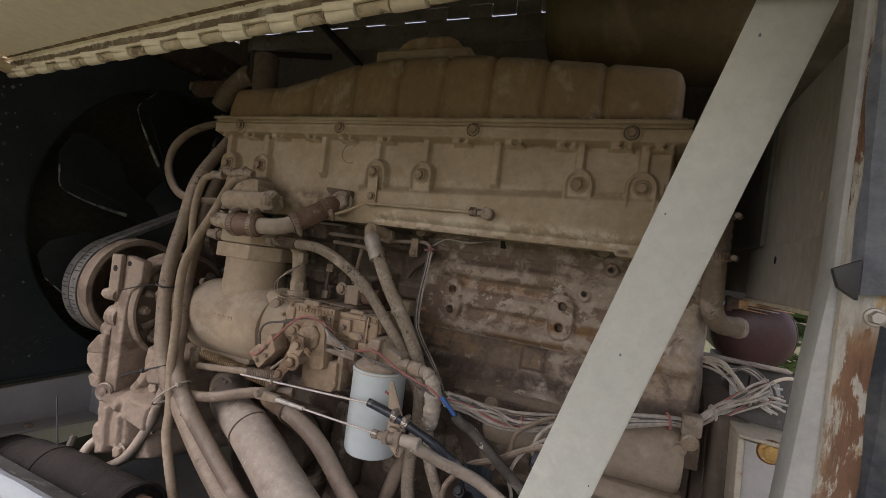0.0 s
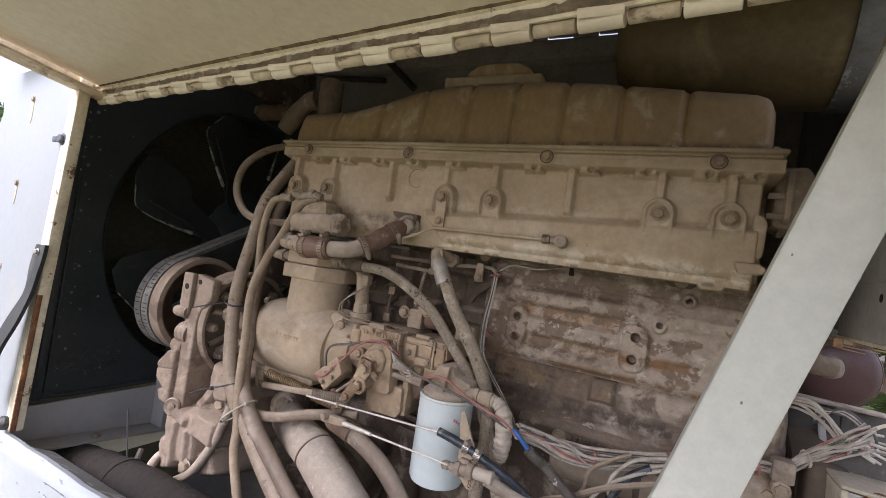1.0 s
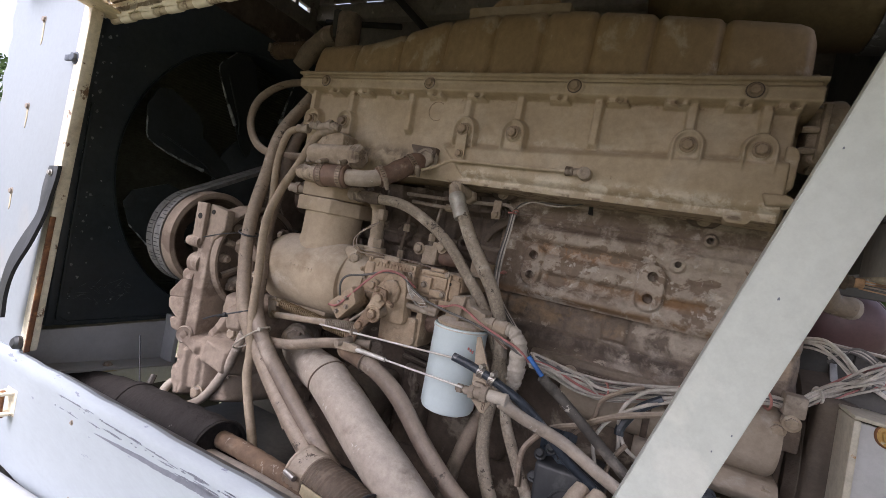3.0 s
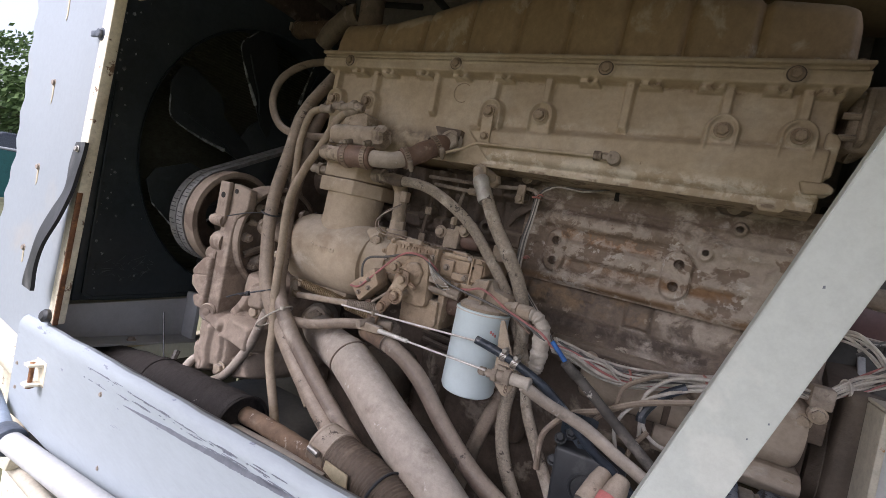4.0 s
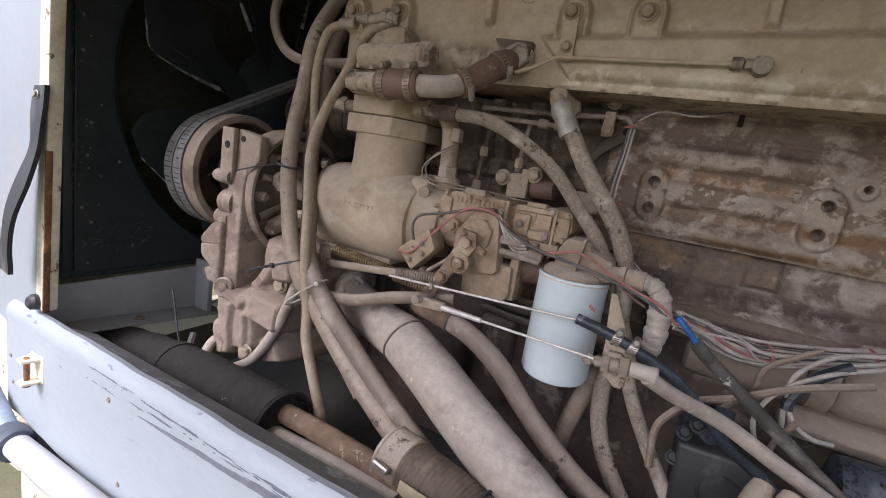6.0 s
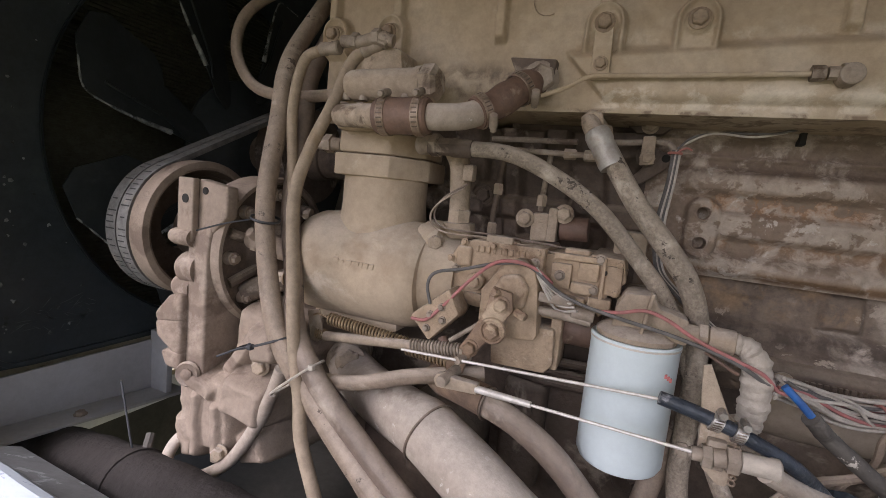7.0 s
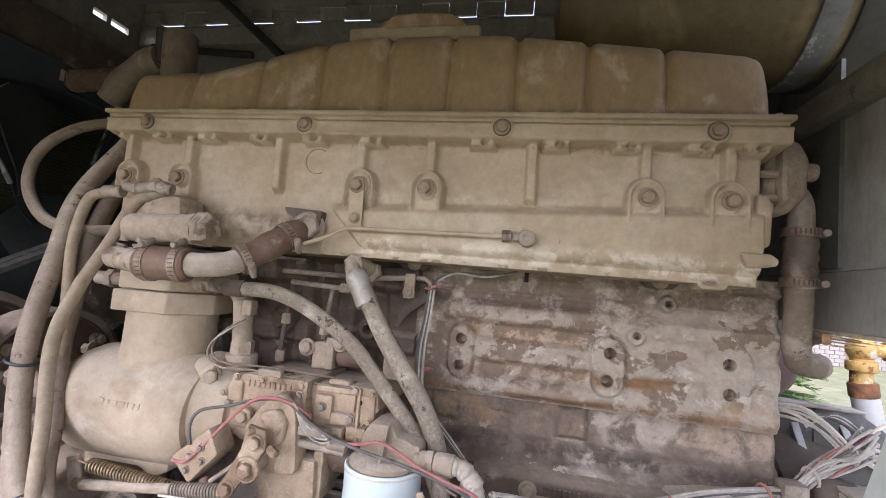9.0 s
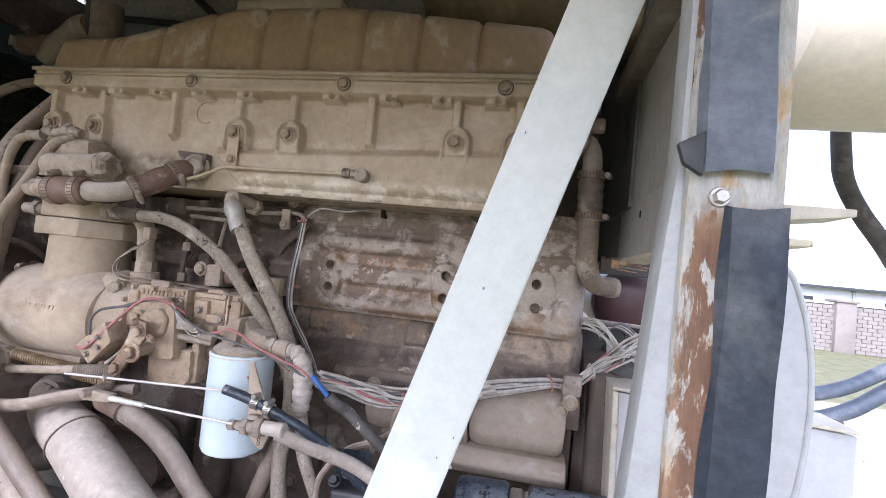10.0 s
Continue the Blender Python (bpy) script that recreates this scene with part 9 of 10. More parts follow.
def lower_things():
    # wrapped exhaust with rusty pipe and ribbed hose behind the sill
    e = thing("exhaust_pipe", (-1.0, 0.62, 0.92), "dark wrapped exhaust pipe along the sill with a rusty tail", "exhaust")
    part("wrap", tube(bmesh.new(), [(-1.50, 0.69, 0.90), (-1.30, 0.662, 0.948), (-1.10, 0.638, 0.985), (-0.90, 0.61, 1.012), (-0.775, 0.592, 1.028)], lambda u: 0.056 + 0.0015 * math.sin(u * 45), 8, 32), EXHAUST, e)
    k = band(bmesh.new(), (-1.13, 0.642, 0.98), (0.2, -0.027, 0.035), 0.0572, 0.03, 0.002)
    part("wrap_seam", k, EXHAUST, e)
    part("wrap_lip", ring(bmesh.new(), (-0.772, 0.5915, 1.0285), (0.2, -0.03, 0.02), 0.0545, 0.004, 36, 6), EXHAUST, e)
    part("tail", tube(bmesh.new(), [(-0.79, 0.60, 1.045), (-0.704, 0.591, 1.052), (-0.60, 0.58, 1.055), (-0.50, 0.568, 1.055)], lambda u: 0.017 + 0.0005 * math.sin(u * 60), 8, 20), RUSTPIPE, e, "rusty pipe tail")
    part("lagged_pipe", tube(bmesh.new(), [(-0.80, 0.575, 1.005), (-0.72, 0.566, 1.014), (-0.62, 0.558, 1.024), (-0.52, 0.548, 1.03)], 0.0265, 8, 22), PIPE, e, "pale lagged pipe")
    r = thing("ribbed_hose", (-0.5, 0.59, 1.0), "brown ribbed hose with a crimped collar and a cream tag", "hose")
    path = smoothed([(-0.57, 0.602, 1.068), (-0.526, 0.594, 1.068), (-0.441, 0.58, 1.060), (-0.362, 0.561, 1.040), (-0.25, 0.54, 1.0)], 60)
    part("sleeve", sweep(bmesh.new(), path, lambda u: 0.0385 + 0.0007 * math.sin(u * 330), 28), RIBBROWN, r)
    part("collar", lathe(bmesh.new(), [(0.037, 0), (0.0425, 0.002), (0.0425, 0.006), (0.041, 0.008), (0.0418, 0.014), (0.0408, 0.018), (0.0418, 0.024), (0.0408, 0.028), (0.0418, 0.034), (0.041, 0.044), (0.0385, 0.046)], (-0.572, 0.602, 1.068), (1, -0.15, -0.02), 36), HOSE, r)
    part("tie", ring(bmesh.new(), (-0.42, 0.576, 1.057), (1, -0.2, -0.2), 0.0403, 0.0022, 36, 6), BLACKTIE, r)
    k = bmesh.new()
    prism(k, [(-0.515, 1.088), (-0.468, 1.083), (-0.462, 1.052), (-0.475, 1.055), (-0.517, 1.072)], 1, 0.538, 0.541, 0.0006)
    part("tag", k, TAG, r, "cream metal tag")
    k = cyl(bmesh.new(), (-0.565, 0.552, 1.085), (-0.54, 0.548, 1.083), 0.005, seg=10)
    part("collar_screw", k, STEEL, r)
    # thin tie wires by the exhaust
    strand([(-1.19, 0.66, 1.14), (-1.165, 0.655, 1.08), (-1.14, 0.65, 1.03), (-1.125, 0.66, 1.01)], 0.0018, BLACKTIE, "black tie tail sticking up", "ties")
    strand([(-1.14, 0.68, 1.05), (-1.125, 0.66, 1.02), (-1.10, 0.655, 1.0), (-1.085, 0.66, 0.985)], 0.0075, CABLE, "short dark cable end by the drain hose", "ties")
    # black relay box, battery boots and blue motor at the bottom
    b = thing("relay_box", (-0.15, 0.79, 1.0), "black dusty plastic relay box low in the bay", "relay box")
    k = bmesh.new()
    prism(k, [(-0.205, 1.165), (-0.10, 1.17), (-0.085, 1.155), (-0.085, 1.0), (-0.195, 1.0)], 1, 0.775, 0.88, 0.008, 3)
    part("case", k, BLACKBOX, b)
    k = ring(bmesh.new(), (-0.14, 0.774, 1.11), (0, 1, 0.1), 0.028, 0.003, 28, 6)
    part("moulded_ring", k, BLACKBOX, b)
    bolts(b, "terminal", [(-0.20, 0.785, 1.175), (-0.185, 0.80, 1.185), (-0.205, 0.79, 1.13)], (0, -0.8, 0.6), 0.008, 0.012, BLACKBOX)
    for (x, y, z), mat, lab in (((-0.112, 0.712, 1.185), HOSE, "tan rubber boot on a ribbed cable"), ((-0.085, 0.70, 1.190), REDWIRE, "tan and pink rubber boot on a ribbed cable")):
        t = thing("battery_boot", (x, y - 0.08, z - 0.1), lab, "cable boot", "battery boots")
        d = Vector((-0.025, -0.06, -0.075)).normalized()
        p0 = Vector((x, y, z))
        part("boot", lathe(bmesh.new(), [(0.006, 0), (0.012, 0.003), (0.016, 0.02), (0.0185, 0.055), (0.0185, 0.06)], p0, d, 22), HOSE, t)
        if mat is REDWIRE:
            part("pink_patch", band(bmesh.new(), p0 + d * 0.045, d, 0.0182, 0.016, 0.0012), REDMARK, t, "faded pink patch")
        path = smoothed([p0 + d * 0.055, p0 + d * 0.1, p0 + d * 0.15 + Vector((0, 0, -0.01))], 24)
        part("ribbed_cable", sweep(bmesh.new(), path, lambda u: 0.0165 + 0.0022 * math.sin(u * 85), 18), CABLE, t)
    m = thing("pump_motor", (0.15, 0.85, 1.05), "blue-grey chipped motor with a steel coupling below the starter", "motor")
    part("rear_body", lathe(bmesh.new(), [(0.03, 0), (0.044, 0.006), (0.046, 0.02), (0.046, 0.085), (0.042, 0.09)], (-0.01, 0.86, 1.142), (1, 0.0, 0.04), 36), BLUESTEEL, m)
    part("coupling", lathe(bmesh.new(), [(0.034, 0), (0.036, 0.004), (0.036, 0.02), (0.032, 0.024), (0.034, 0.03)], (0.082, 0.86, 1.147), (1, 0, 0.04), 30), STEEL, m)
    part("front_body", lathe(bmesh.new(), [(0.036, 0), (0.042, 0.004), (0.042, 0.16), (0.03, 0.165)], (0.112, 0.86, 1.15), (1, 0, 0.04), 36), BLUESTEEL, m)
    # tubes under the sill's left end
    t = thing("side_tube", (-1.1, 0.42, 0.8), "white tube with a black rubber joint under the sill", "pipe")
    part("tube", cyl(bmesh.new(), (-1.36, 0.456, 0.79), (-0.3, 0.35, 1.0), 0.024, seg=28), GALV, t)
    part("rubber_joint", cyl(bmesh.new(), (-1.42, 0.462, 0.782), (-1.355, 0.455, 0.791), 0.034, seg=28, bevel=0.006), RUBBER, t)
    part("steel_end", cyl(bmesh.new(), (-1.80, 0.50, 0.905), (-1.415, 0.462, 0.787), 0.022, seg=24), BLUEPIPE, t, "bluish steel end of the tube")
    f = thing("chassis_frame", (-1.6, 0.65, 0.0), "cream painted chassis frame with rusty brackets", "frame")
    k = bmesh.new()
    box(k, (-1.80, 0.62, 0.0), (-1.60, 0.72, 0.97), 0.006)
    part("leg", k, CREAM_RUST, f)
    k = bmesh.new()
    prism(k, [(-1.72, 0.92), (-1.56, 0.905), (-1.55, 0.87), (-1.58, 0.85), (-1.72, 0.86)], 1, 0.53, 0.62, 0.006)
    part("bracket", k, CREAM_RUST, f, "rusty cream bracket")
    k = bmesh.new()
    prism(k, [(-1.62, 0.74), (-1.50, 0.75), (-1.46, 0.69), (-1.48, 0.64), (-1.62, 0.63)], 1, 0.50, 0.62, 0.008)
    part("bracket", k, CREAM_RUST, f, "rusty cream bracket")
    part("lower_bar", cyl(bmesh.new(), (-1.75, 0.56, 0.60), (-1.05, 0.49, 0.67), 0.018, seg=16), CREAMSTEEL, f)
    k = bmesh.new()
    prism(k, [(-2.05, 0.99), (-1.48, 0.99), (-1.47, 0.80), (-1.56, 0.70), (-2.05, 0.66)], 1, 0.572, 0.577, 0.001)
    part("lower_panel", k, CREAM_RUST, f, "cream lower panel flaking with rust")
    part("bracket_bolt", hexhead(bmesh.new(), (-1.50, 0.50, 0.70), (0, -1, 0), 0.014, 0.012), CREAM_RUST, f)
    # pipes at the left top of the engine
    p = thing("vent_stub", (-0.97, 0.95, 1.95), "short brown pipe stub with a rag-wrapped end above the cover", "pipe")
    part("stub", cyl(bmesh.new(), (-0.964, 0.955, 1.95), (-0.972, 0.955, 2.084), 0.033, seg=24, bevel=0.004), HOSE, p)
    part("side_arm", tube(bmesh.new(), [(-1.01, 0.95, 2.03), (-1.05, 0.95, 2.02), (-1.09, 0.95, 1.985), (-1.125, 0.95, 1.94)], lambda u: 0.026 + 0.002 * math.sin(u * 11), 8, 18), HOSE, p)
    k = cyl(bmesh.new(), (-1.005, 0.95, 2.02), (-1.012, 0.95, 2.095), 0.014, seg=14)
    part("dark_clip", k, DARK, p)
    p = thing("radiator_pipe", (-1.3, 1.05, 2.0), "reddish-brown radiator pipe end with a clamp", "pipe")
    part("pipe", cyl(bmesh.new(), (-1.365, 1.06, 2.036), (-1.18, 1.02, 2.02), 0.026, seg=22, bevel=0.003), RUSTPIPE, p)
    clamp_on(p, (-1.35, 1.057, 2.035), (1, -0.2, -0.1), 0.0265)
    r = thing("roof_strut", (-1.2, 1.5, 2.35), "thin dark strut under the bay roof", "strut", "roof struts")
    part("rod", cyl(bmesh.new(), (-1.42, 1.5, 2.6), (-1.05, 1.5, 2.29), 0.014, seg=12), DARK, r)
    r = thing("roof_strut", (-1.4, 1.5, 2.33), "thin dark strut under the bay roof", "strut", "roof struts")
    part("rod", cyl(bmesh.new(), (-1.6, 1.5, 2.365), (-1.2, 1.5, 2.33), 0.012, seg=12), DARK, r)


# ---- outside ----
def outside():
    b = bmesh.new()
    n = 24
    bmesh.ops.create_grid(b, x_segments=n, y_segments=n, size=150)
    solo("ground", b, GRASS, "mown yellow-green grass ground", "ground", kind="structure")
    b = bmesh.new()
    box(b, (2.0, 5.6, 0.0), (40, 8.6, 0.02))
    solo("pavement", b, CONCRETE, "pale concrete driveway strip", "pavement", kind="structure")
    # brick garden wall with piers
    w = thing("garden_wall", (11, 18.5, 0), "tan brick garden wall with capped piers", "wall")
    b = bmesh.new()
    box(b, (2.0, 18.52, 0), (13.2, 18.78, 1.62))
    part("core", b, MORTAR, w)
    b = bmesh.new()
    box(b, (2.0, 18.47, 1.62), (13.2, 18.83, 1.70), 0.01)
    part("coping", b, CONCRETE, w)
    meshes = []
    for q in range(3):
        bb = bmesh.new()
        box(bb, (-0.145, -0.05, -0.062), (0.145, 0.05, 0.062), 0.006, 1)
        finish(bb)
        me = bpy.data.meshes.new("brick")
        bb.to_mesh(me)
        bb.free()
        me.materials.append(BRICKMAT)
        meshes.append(me)
    for row in range(12):
        for i in range(22):
            x = 6.6 + i * 0.305 + (0.15 if row % 2 else 0)
            if x > 13.1:
                continue
            o = new("brick", meshes[(row + i) % 3])
            o.location = (x, 18.505, 0.07 + row * 0.132)
            o.parent = w
            o.matrix_parent_inverse = Matrix.Translation(-ORIGIN[w.name])
    for x in (10.6, 13.2):
        b = bmesh.new()
        box(b, (x - 0.3, 18.3, 0), (x + 0.3, 18.9, 1.72), 0.01)
        box(b, (x - 0.35, 18.25, 1.72), (x + 0.35, 18.95, 1.8), 0.01)
        part("pier", b, BRICKMAT, w)
    # house beyond
    h = thing("house", (20, 38, 0), "pale single-storey house with a white metal roof", "house")
    b = bmesh.new()
    box(b, (6, 36, 0), (40, 46, 2.9))
    part("wall", b, STUCCO, h)
    b = bmesh.new()
    prism(b, [(35.4, 2.85), (41, 9.5), (46.6, 2.85)], 0, 5.4, 40.6)
    part("roof", b, ROOF, h)
    b = bmesh.new()
    box(b, (5.4, 35.3, 2.72), (40.6, 35.42, 2.9))
    part("gutter", b, WINDOWDARK, h)
    for x in (17.5, 22.8, 25.6):
        b = bmesh.new()
        box(b, (x, 35.92, 1.15), (x + 1.3, 35.99, 2.2))
        wi = part("window", b, ROOF, h)
        b = bmesh.new()
        box(b, (x + 0.1, 35.9, 1.23), (x + 1.2, 35.93, 2.12))
        part("pane", b, WINDOWDARK, wi)
    b = bmesh.new()
    box(b, (21.0, 35.85, 0), (21.15, 35.97, 2.8))
    part("downpipe", b, GREYRAIL, h)
    # garden fence board stack to the right
    f = thing("board_fence", (15, 20.5, 0), "low pale board fence beyond the wall", "fence")
    for i in range(6):
        b = bmesh.new()
        box(b, (13.6, 20.5, 0.25 + i * 0.22), (24, 20.54, 0.42 + i * 0.22))
        part("board", b, CONCRETE, f)
    for i in range(5):
        b = bmesh.new()
        box(b, (13.7 + i * 2.5, 20.545, 0.0), (13.82 + i * 2.5, 20.64, 1.6))
        part("post", b, CONCRETE, f)
    # conifer close behind, leafy tree and screen fence to the other side
    conifer((1.1, 3.4, 0.0), 2.5, 0.62, 5)
    leafy((-17.5, 7.0, 0), 4.3, 3)
    leafy((-21, 5.4, 0), 4.6, 5)
    leafy((-19, 3.4, 0), 4.0, 8)
    f = thing("screen_fence", (-13, 4, 0), "chain fence with a teal windscreen and pale rail", "fence")
    b = bmesh.new()
    box(b, (-13.02, -4, 0.05), (-13.0, 12, 1.05))
    part("screen", b, MESHGREEN, f)
    part("rail", cyl(bmesh.new(), (-13, -4, 1.09), (-13, 12, 1.09), 0.025, seg=12), GALV, f)
    for i in range(6):
        part("post", cyl(bmesh.new(), (-13.05, -3 + i * 2.8, 0), (-13.05, -3 + i * 2.8, 1.15), 0.035, seg=12), GALV, f)
    c = thing("parked_car", (-15, 5, 0), "dark car parked beyond the fence", "car")
    b = bmesh.new()
    prism(b, [(3.0, 0.35), (3.0, 0.85), (3.9, 0.95), (4.6, 1.42), (6.0, 1.45), (6.8, 0.98), (7.4, 0.9), (7.4, 0.35)], 0, -16.0, -14.3, 0.08, 3)
    part("body", b, CARPAINT, c)
    for y in (3.7, 6.6):
        part("wheel", cyl(bmesh.new(), (-14.28, y, 0.33), (-14.5, y, 0.33), 0.33, seg=28, bevel=0.03), BLACKBOX, c)
    # parts of the machine beyond the post
    y = thing("yellow_pipework", (0.445, 1.25, 0.0), "chipped yellow pipe fittings with white and black pipes", "pipework")
    X, Y, Z = 0.445, 1.25, 1.555
    k = bmesh.new()
    bmesh.ops.create_icosphere(k, subdivisions=3, radius=0.027, matrix=Matrix.Translation((X, Y, Z)))
    cyl(k, (X, Y, Z), (X, Y, Z + 0.12), 0.019, seg=18)
    cyl(k, (X, Y, Z), (X, Y, Z - 0.07), 0.019, seg=18)
    part("elbow_tee", k, YELLOW, y)
    part("collar", cyl(bmesh.new(), (X, Y, Z - 0.024), (X, Y, Z - 0.044), 0.026, seg=20, bevel=0.003), YELLOW, y)
    part("collar", cyl(bmesh.new(), (X + 0.002, Y, Z - 0.066), (X + 0.006, Y, Z - 0.095), 0.025, seg=20, bevel=0.003), RUST, y, "rust-eaten collar")
    part("white_pipe", tube(bmesh.new(), [(X + 0.006, Y, Z - 0.09), (X + 0.014, Y, Z - 0.13), (X + 0.022, Y, Z - 0.17)], 0.0235, 5, 18), GALV, y)
    part("down_hose", tube(bmesh.new(), [(X + 0.022, Y, Z - 0.165), (X + 0.03, Y, Z - 0.22), (X + 0.035, Y, 1.0), (X + 0.035, Y, 0.0)], 0.020, 6, 16), CABLE, y)
    part("side_pipe", cyl(bmesh.new(), (X, Y, Z), (X + 0.05, Y, Z), 0.013, seg=16), YELLOW, y)
    part("side_nut", hexhead(bmesh.new(), (X + 0.042, Y, Z), (1, 0, 0), 0.021, 0.045, False), YELLOW, y)
    part("large_collar", cyl(bmesh.new(), (X + 0.085, Y, Z - 0.004), (X + 0.14, Y - 0.004, Z - 0.004), 0.05, seg=32, bevel=0.006), CREAM_RUST, y, "flaking cream collar")
    part("large_pipe", cyl(bmesh.new(), (X + 0.12, Y, Z - 0.004), (X + 0.21, Y - 0.009, Z - 0.004), 0.047, seg=32, bevel=0.004), GALV, y)
    part("dark_ring", ring(bmesh.new(), (X + 0.185, Y - 0.006, Z - 0.004), (1, -0.08, 0), 0.0475, 0.002, 36, 6), DARK, y)
    part("branch_sleeve", cyl(bmesh.new(), (X + 0.165, Y, Z - 0.045), (X + 0.172, Y, Z - 0.09), 0.027, seg=20), YELLOW, y)
    part("branch", tube(bmesh.new(), [(X + 0.17, Y, Z - 0.085), (X + 0.18, Y, Z - 0.13), (X + 0.205, Y, Z - 0.19), (X + 0.235, Y, Z - 0.26), (X + 0.25, Y, 1.1), (X + 0.25, Y, 0.0)], 0.0225, 7, 18), CABLE, y)
    k = thing("cream_tank", (0.75, 1.0, 1.85), "large cream painted tank end with rust specks", "tank")
    b = bmesh.new()
    lathe(b, [(0.02, 0), (0.17, 0.01), (0.24, 0.05), (0.26, 0.12), (0.26, 0.6)], (0.44, 1.05, 2.147), (1, 0, 0.0), 56)
    part("shell", b, CREAM, k)
    part("hanger", cyl(bmesh.new(), (0.8, 1.05, 2.3), (0.8, 1.05, 2.6), 0.03, seg=14), CREAMSTEEL, k)
    s = thing("tray", (0.26, 0.42, 1.594), "small cream steel ledge on the post", "ledge")
    b = bmesh.new()
    prism(b, [(0.236, 1.594), (0.29, 1.601), (0.29, 1.606), (0.236, 1.607)], 1, 0.404, 0.44, 0.001)
    part("plate", b, CREAMSTEEL, s)
    g = thing("white_guard", (0.36, 0.735, 0.0), "rounded white guard edge behind the post", "guard")
    b = bmesh.new()
    prism(b, [(0.36, 1.6), (0.395, 1.59), (0.409, 1.568), (0.425, 1.52), (0.433, 1.471), (0.436, 1.415), (0.433, 1.36), (0.425, 1.30), (0.40, 1.2), (0.38, 1.1), (0.375, 0.0), (0.345, 0.0), (0.345, 1.5)], 1, 0.72, 0.75, 0.004)
    part("edge", b, GALV, g)
    part("rim", tube(bmesh.new(), [(0.395, 0.722, 1.59), (0.411, 0.722, 1.568), (0.427, 0.722, 1.52), (0.435, 0.722, 1.471), (0.438, 0.722, 1.415), (0.435, 0.722, 1.36), (0.427, 0.722, 1.30), (0.402, 0.722, 1.2), (0.382, 0.722, 1.1), (0.378, 0.722, 0.6)], 0.004, 6, 10), GALV, g, "rolled white rim")
    hose("hydraulic_hose", [(0.825, 1.416, 2.06), (0.835, 1.42, 1.95), (0.85, 1.425, 1.87), (0.90, 1.44, 1.79), (0.98, 1.456, 1.69), (1.05, 1.46, 1.55), (1.08, 1.46, 1.3)], 0.022, CABLE, "dusty black hydraulic hose hanging beyond the post", "hydraulic hoses")
    hose("hydraulic_hose", [(0.70, 1.42, 1.29), (0.816, 1.440, 1.310), (0.908, 1.458, 1.338), (1.002, 1.475, 1.39), (1.1, 1.48, 1.45)], 0.018, RUBBER, "black hydraulic hose sagging beyond the post", "hydraulic hoses")
    hose("hydraulic_hose", [(0.70, 1.42, 1.23), (0.822, 1.444, 1.245), (0.92, 1.46, 1.28), (1.007, 1.478, 1.335), (1.1, 1.48, 1.40)], 0.02, RUBBER, "black hydraulic hose sagging beyond the post", "hydraulic hoses")
    hose("hydraulic_hose", [(0.99, 1.35, 1.95), (0.97, 1.35, 1.85), (0.99, 1.37, 1.75), (1.04, 1.4, 1.6)], 0.03, CREAMSTEEL, "cream painted bent pipe beyond the post", "hydraulic hoses")
    v = thing("valve_block", (0.85, 1.2, 1.0), "cream and rust machine block beside the post", "machine block")
    b = bmesh.new()
    prism(b, [(0.60, 1.17), (0.66, 1.24), (0.80, 1.235), (0.98, 1.20), (1.0, 1.0), (0.62, 1.0)], 1, 1.15, 1.4, 0.02, 3)
    part("block", b, CREAM_RUST, v)
    b = bmesh.new()
    box(b, (0.58, 1.1, 0.6), (1.0, 1.4, 1.06), 0.01)
    part("pedestal", b, CREAM_RUST, v)
    b = bmesh.new()
    box(b, (0.60, 1.15, 0.0), (0.98, 1.38, 0.6), 0.01)
    part("base", b, CREAM_RUST, v)


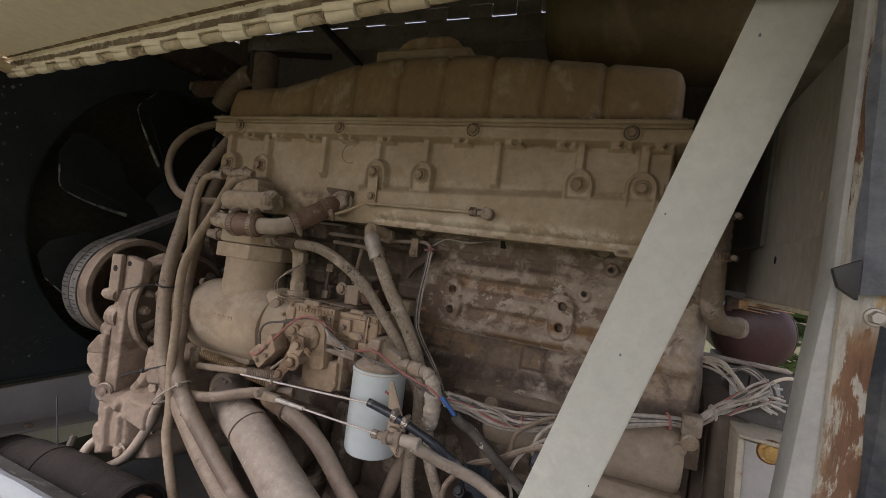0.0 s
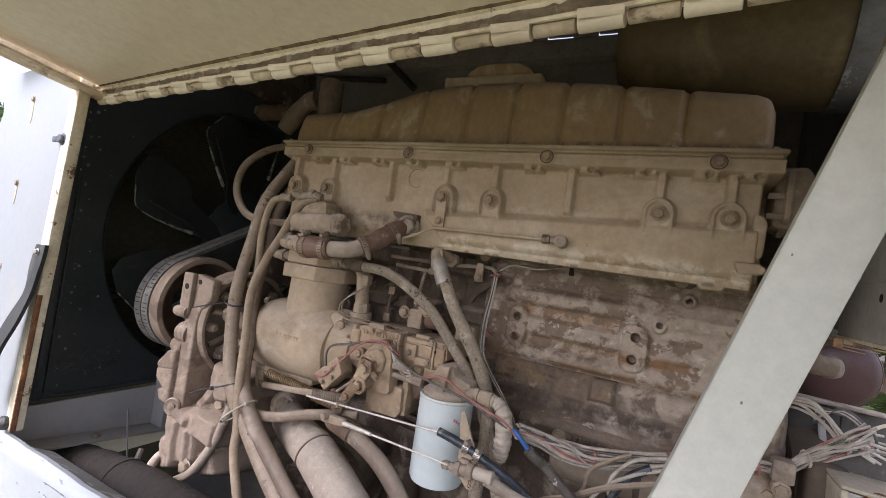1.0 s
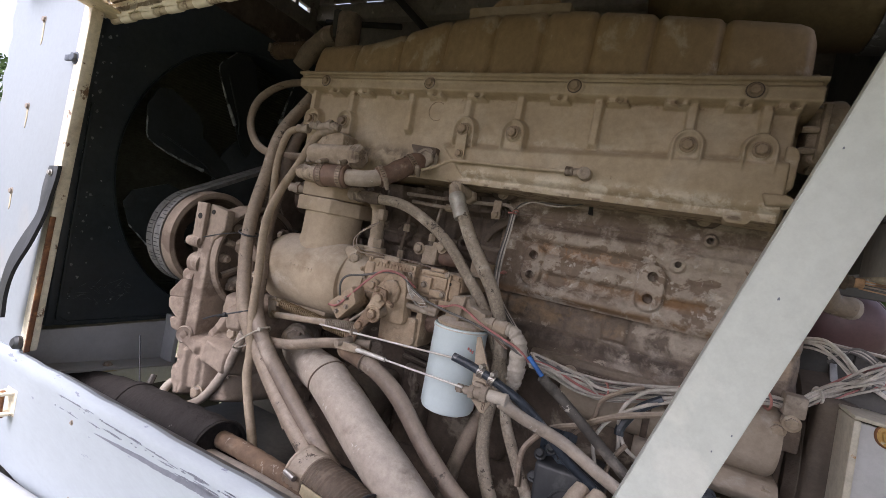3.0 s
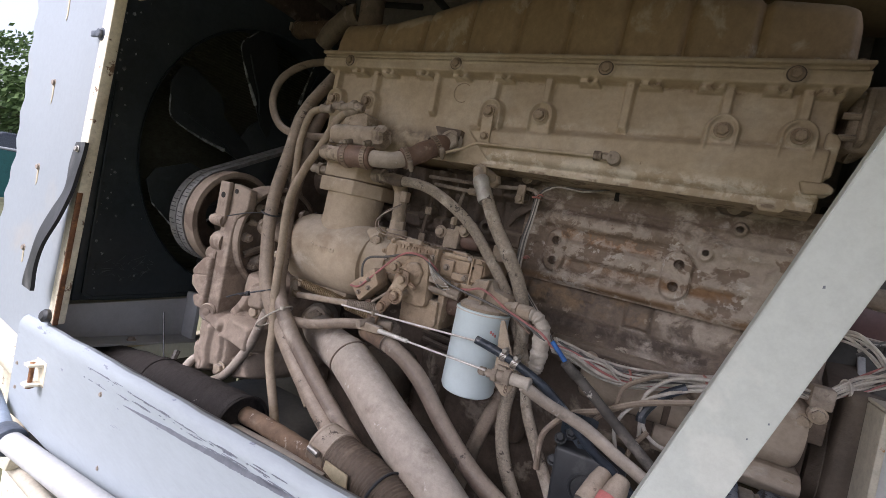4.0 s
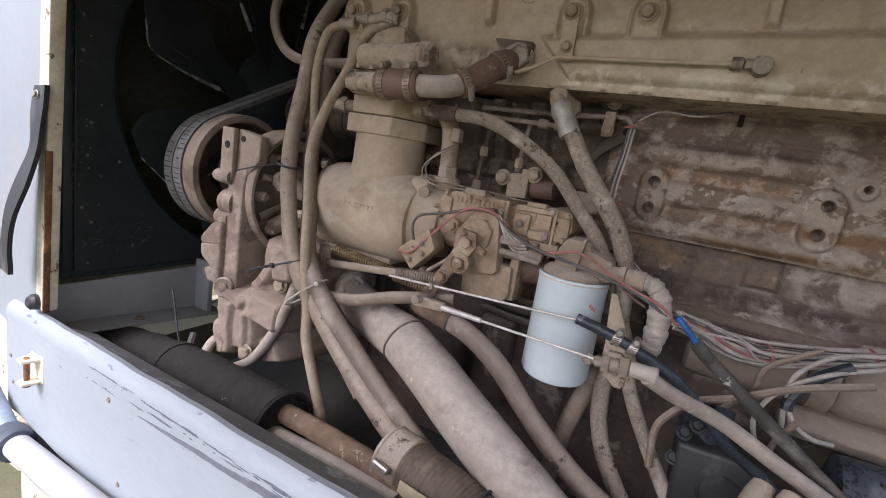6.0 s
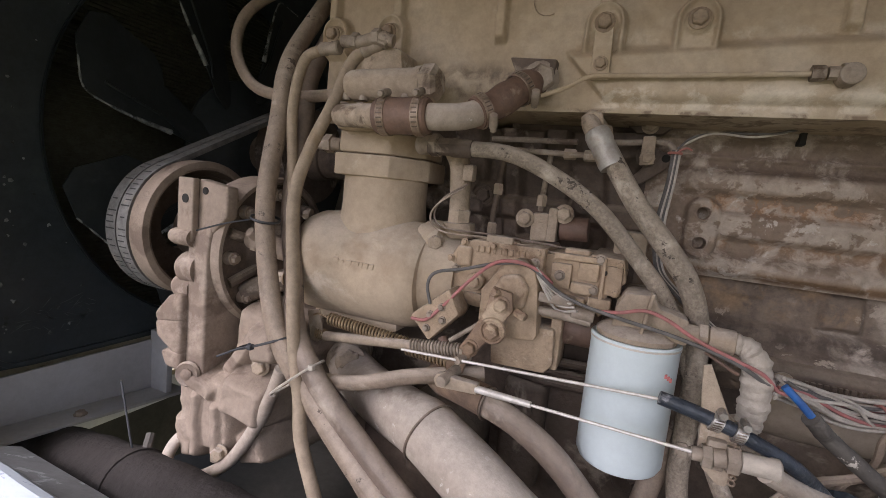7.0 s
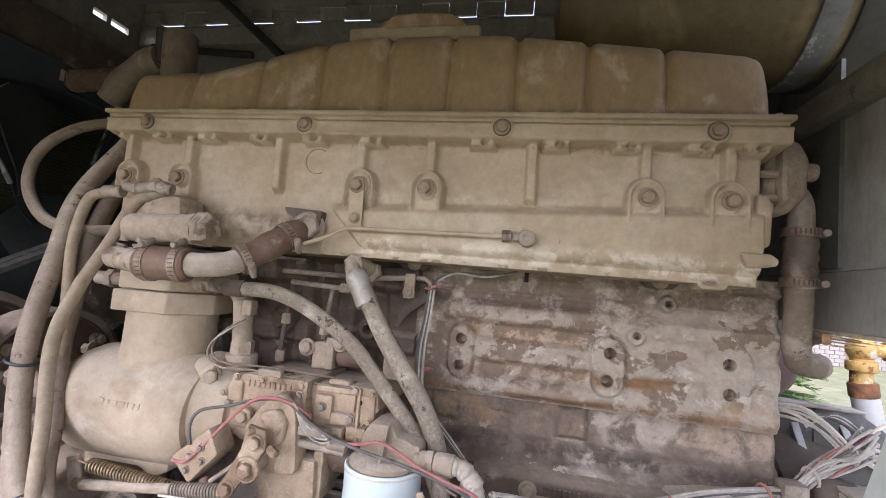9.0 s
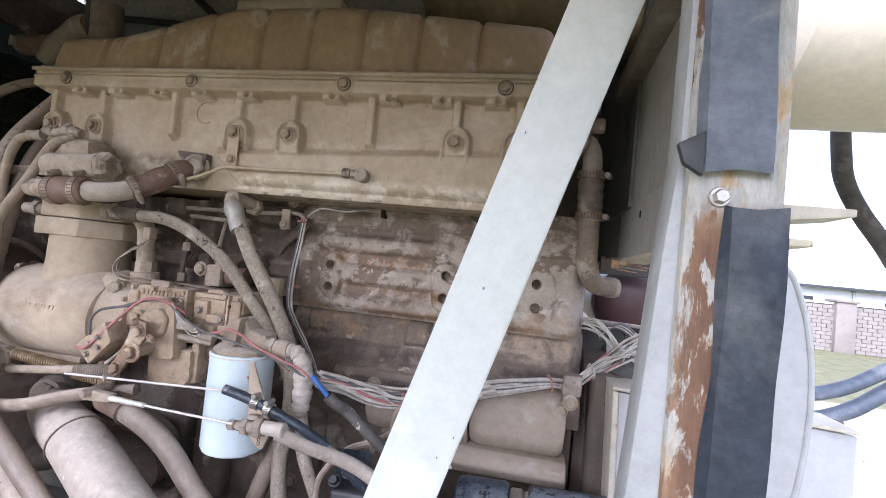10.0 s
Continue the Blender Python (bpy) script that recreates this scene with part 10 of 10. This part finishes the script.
def conifer(at, height, width, seed):
    rnd = random.Random(seed)
    t = thing("conifer", at, "young bright green conifer with drooping branches", "tree")
    x, y, z = at
    part("trunk", lathe(bmesh.new(), [(0.06, 0), (0.05, height * 0.3), (0.02, height * 0.9), (0.004, height)], at, (0, 0, 1), 10), BARK, t)
    b = bmesh.new()
    for i in range(330):
        u = rnd.random() ** 0.8
        zz = z + height * (0.06 + 0.92 * u)
        ln = width * (1 - u) * (0.6 + 0.5 * rnd.random()) + 0.08
        a = rnd.random() * 6.283
        d = Vector((math.cos(a), math.sin(a), -0.15 + 0.25 * rnd.random()))
        s = Vector((-math.sin(a), math.cos(a), 0))
        for k in range(26):
            r = ln * (0.2 + 0.8 * k / 26)
            p = Vector((x, y, zz)) + d * r
            for sg in (-1, 1):
                e = p + (s * sg * (0.05 + 0.06 * rnd.random()) + d * 0.05 + Vector((0, 0, 0.06 * (rnd.random() - 0.4)))) * (1.0 - 0.4 * k / 26)
                w = Vector((0, 0, 0.008)) + d * 0.008
                b.faces.new([b.verts.new(q) for q in (p - w, e, p + w)])
    tagged(part("needles", b, NEEDLE, t), kind="stuff")


def leafy(at, height, seed):
    rnd = random.Random(seed)
    t = thing("tree", at, "leafy green tree beyond the fence", "tree")
    x, y, z = at
    part("trunk", lathe(bmesh.new(), [(0.16, 0), (0.12, height * 0.3), (0.05, height * 0.7)], at, (0, 0, 1), 12), BARK, t)
    b = bmesh.new()
    limbs = bmesh.new()
    for i in range(46):
        a, u = rnd.random() * 6.283, rnd.random()
        c = Vector((x + 1.5 * math.cos(a) * rnd.random() ** 0.5, y + 1.7 * math.sin(a) * rnd.random() ** 0.5, z + height * (0.3 + 0.66 * u)))
        if i < 12:
            cyl(limbs, (x, y, z + height * 0.35), c, 0.03, 0.01, seg=6)
        for k in range(150):
            o = Vector((rnd.gauss(0, 1), rnd.gauss(0, 1), rnd.gauss(0, 0.8))) * 0.26
            n = Vector((rnd.gauss(0, 1), rnd.gauss(0, 1), rnd.gauss(0, 1))).normalized()
            s, q = n.orthogonal().normalized() * 0.09, n.cross(n.orthogonal()).normalized() * 0.045
            p = c + o
            b.faces.new([b.verts.new(w) for w in (p - s, p + q, p + s, p - q)])
    part("limbs", limbs, BARK, t)
    tagged(part("leaves", b, LEAF, t), kind="stuff")


for build in (hoses, wires, lower_things, outside):
    build()
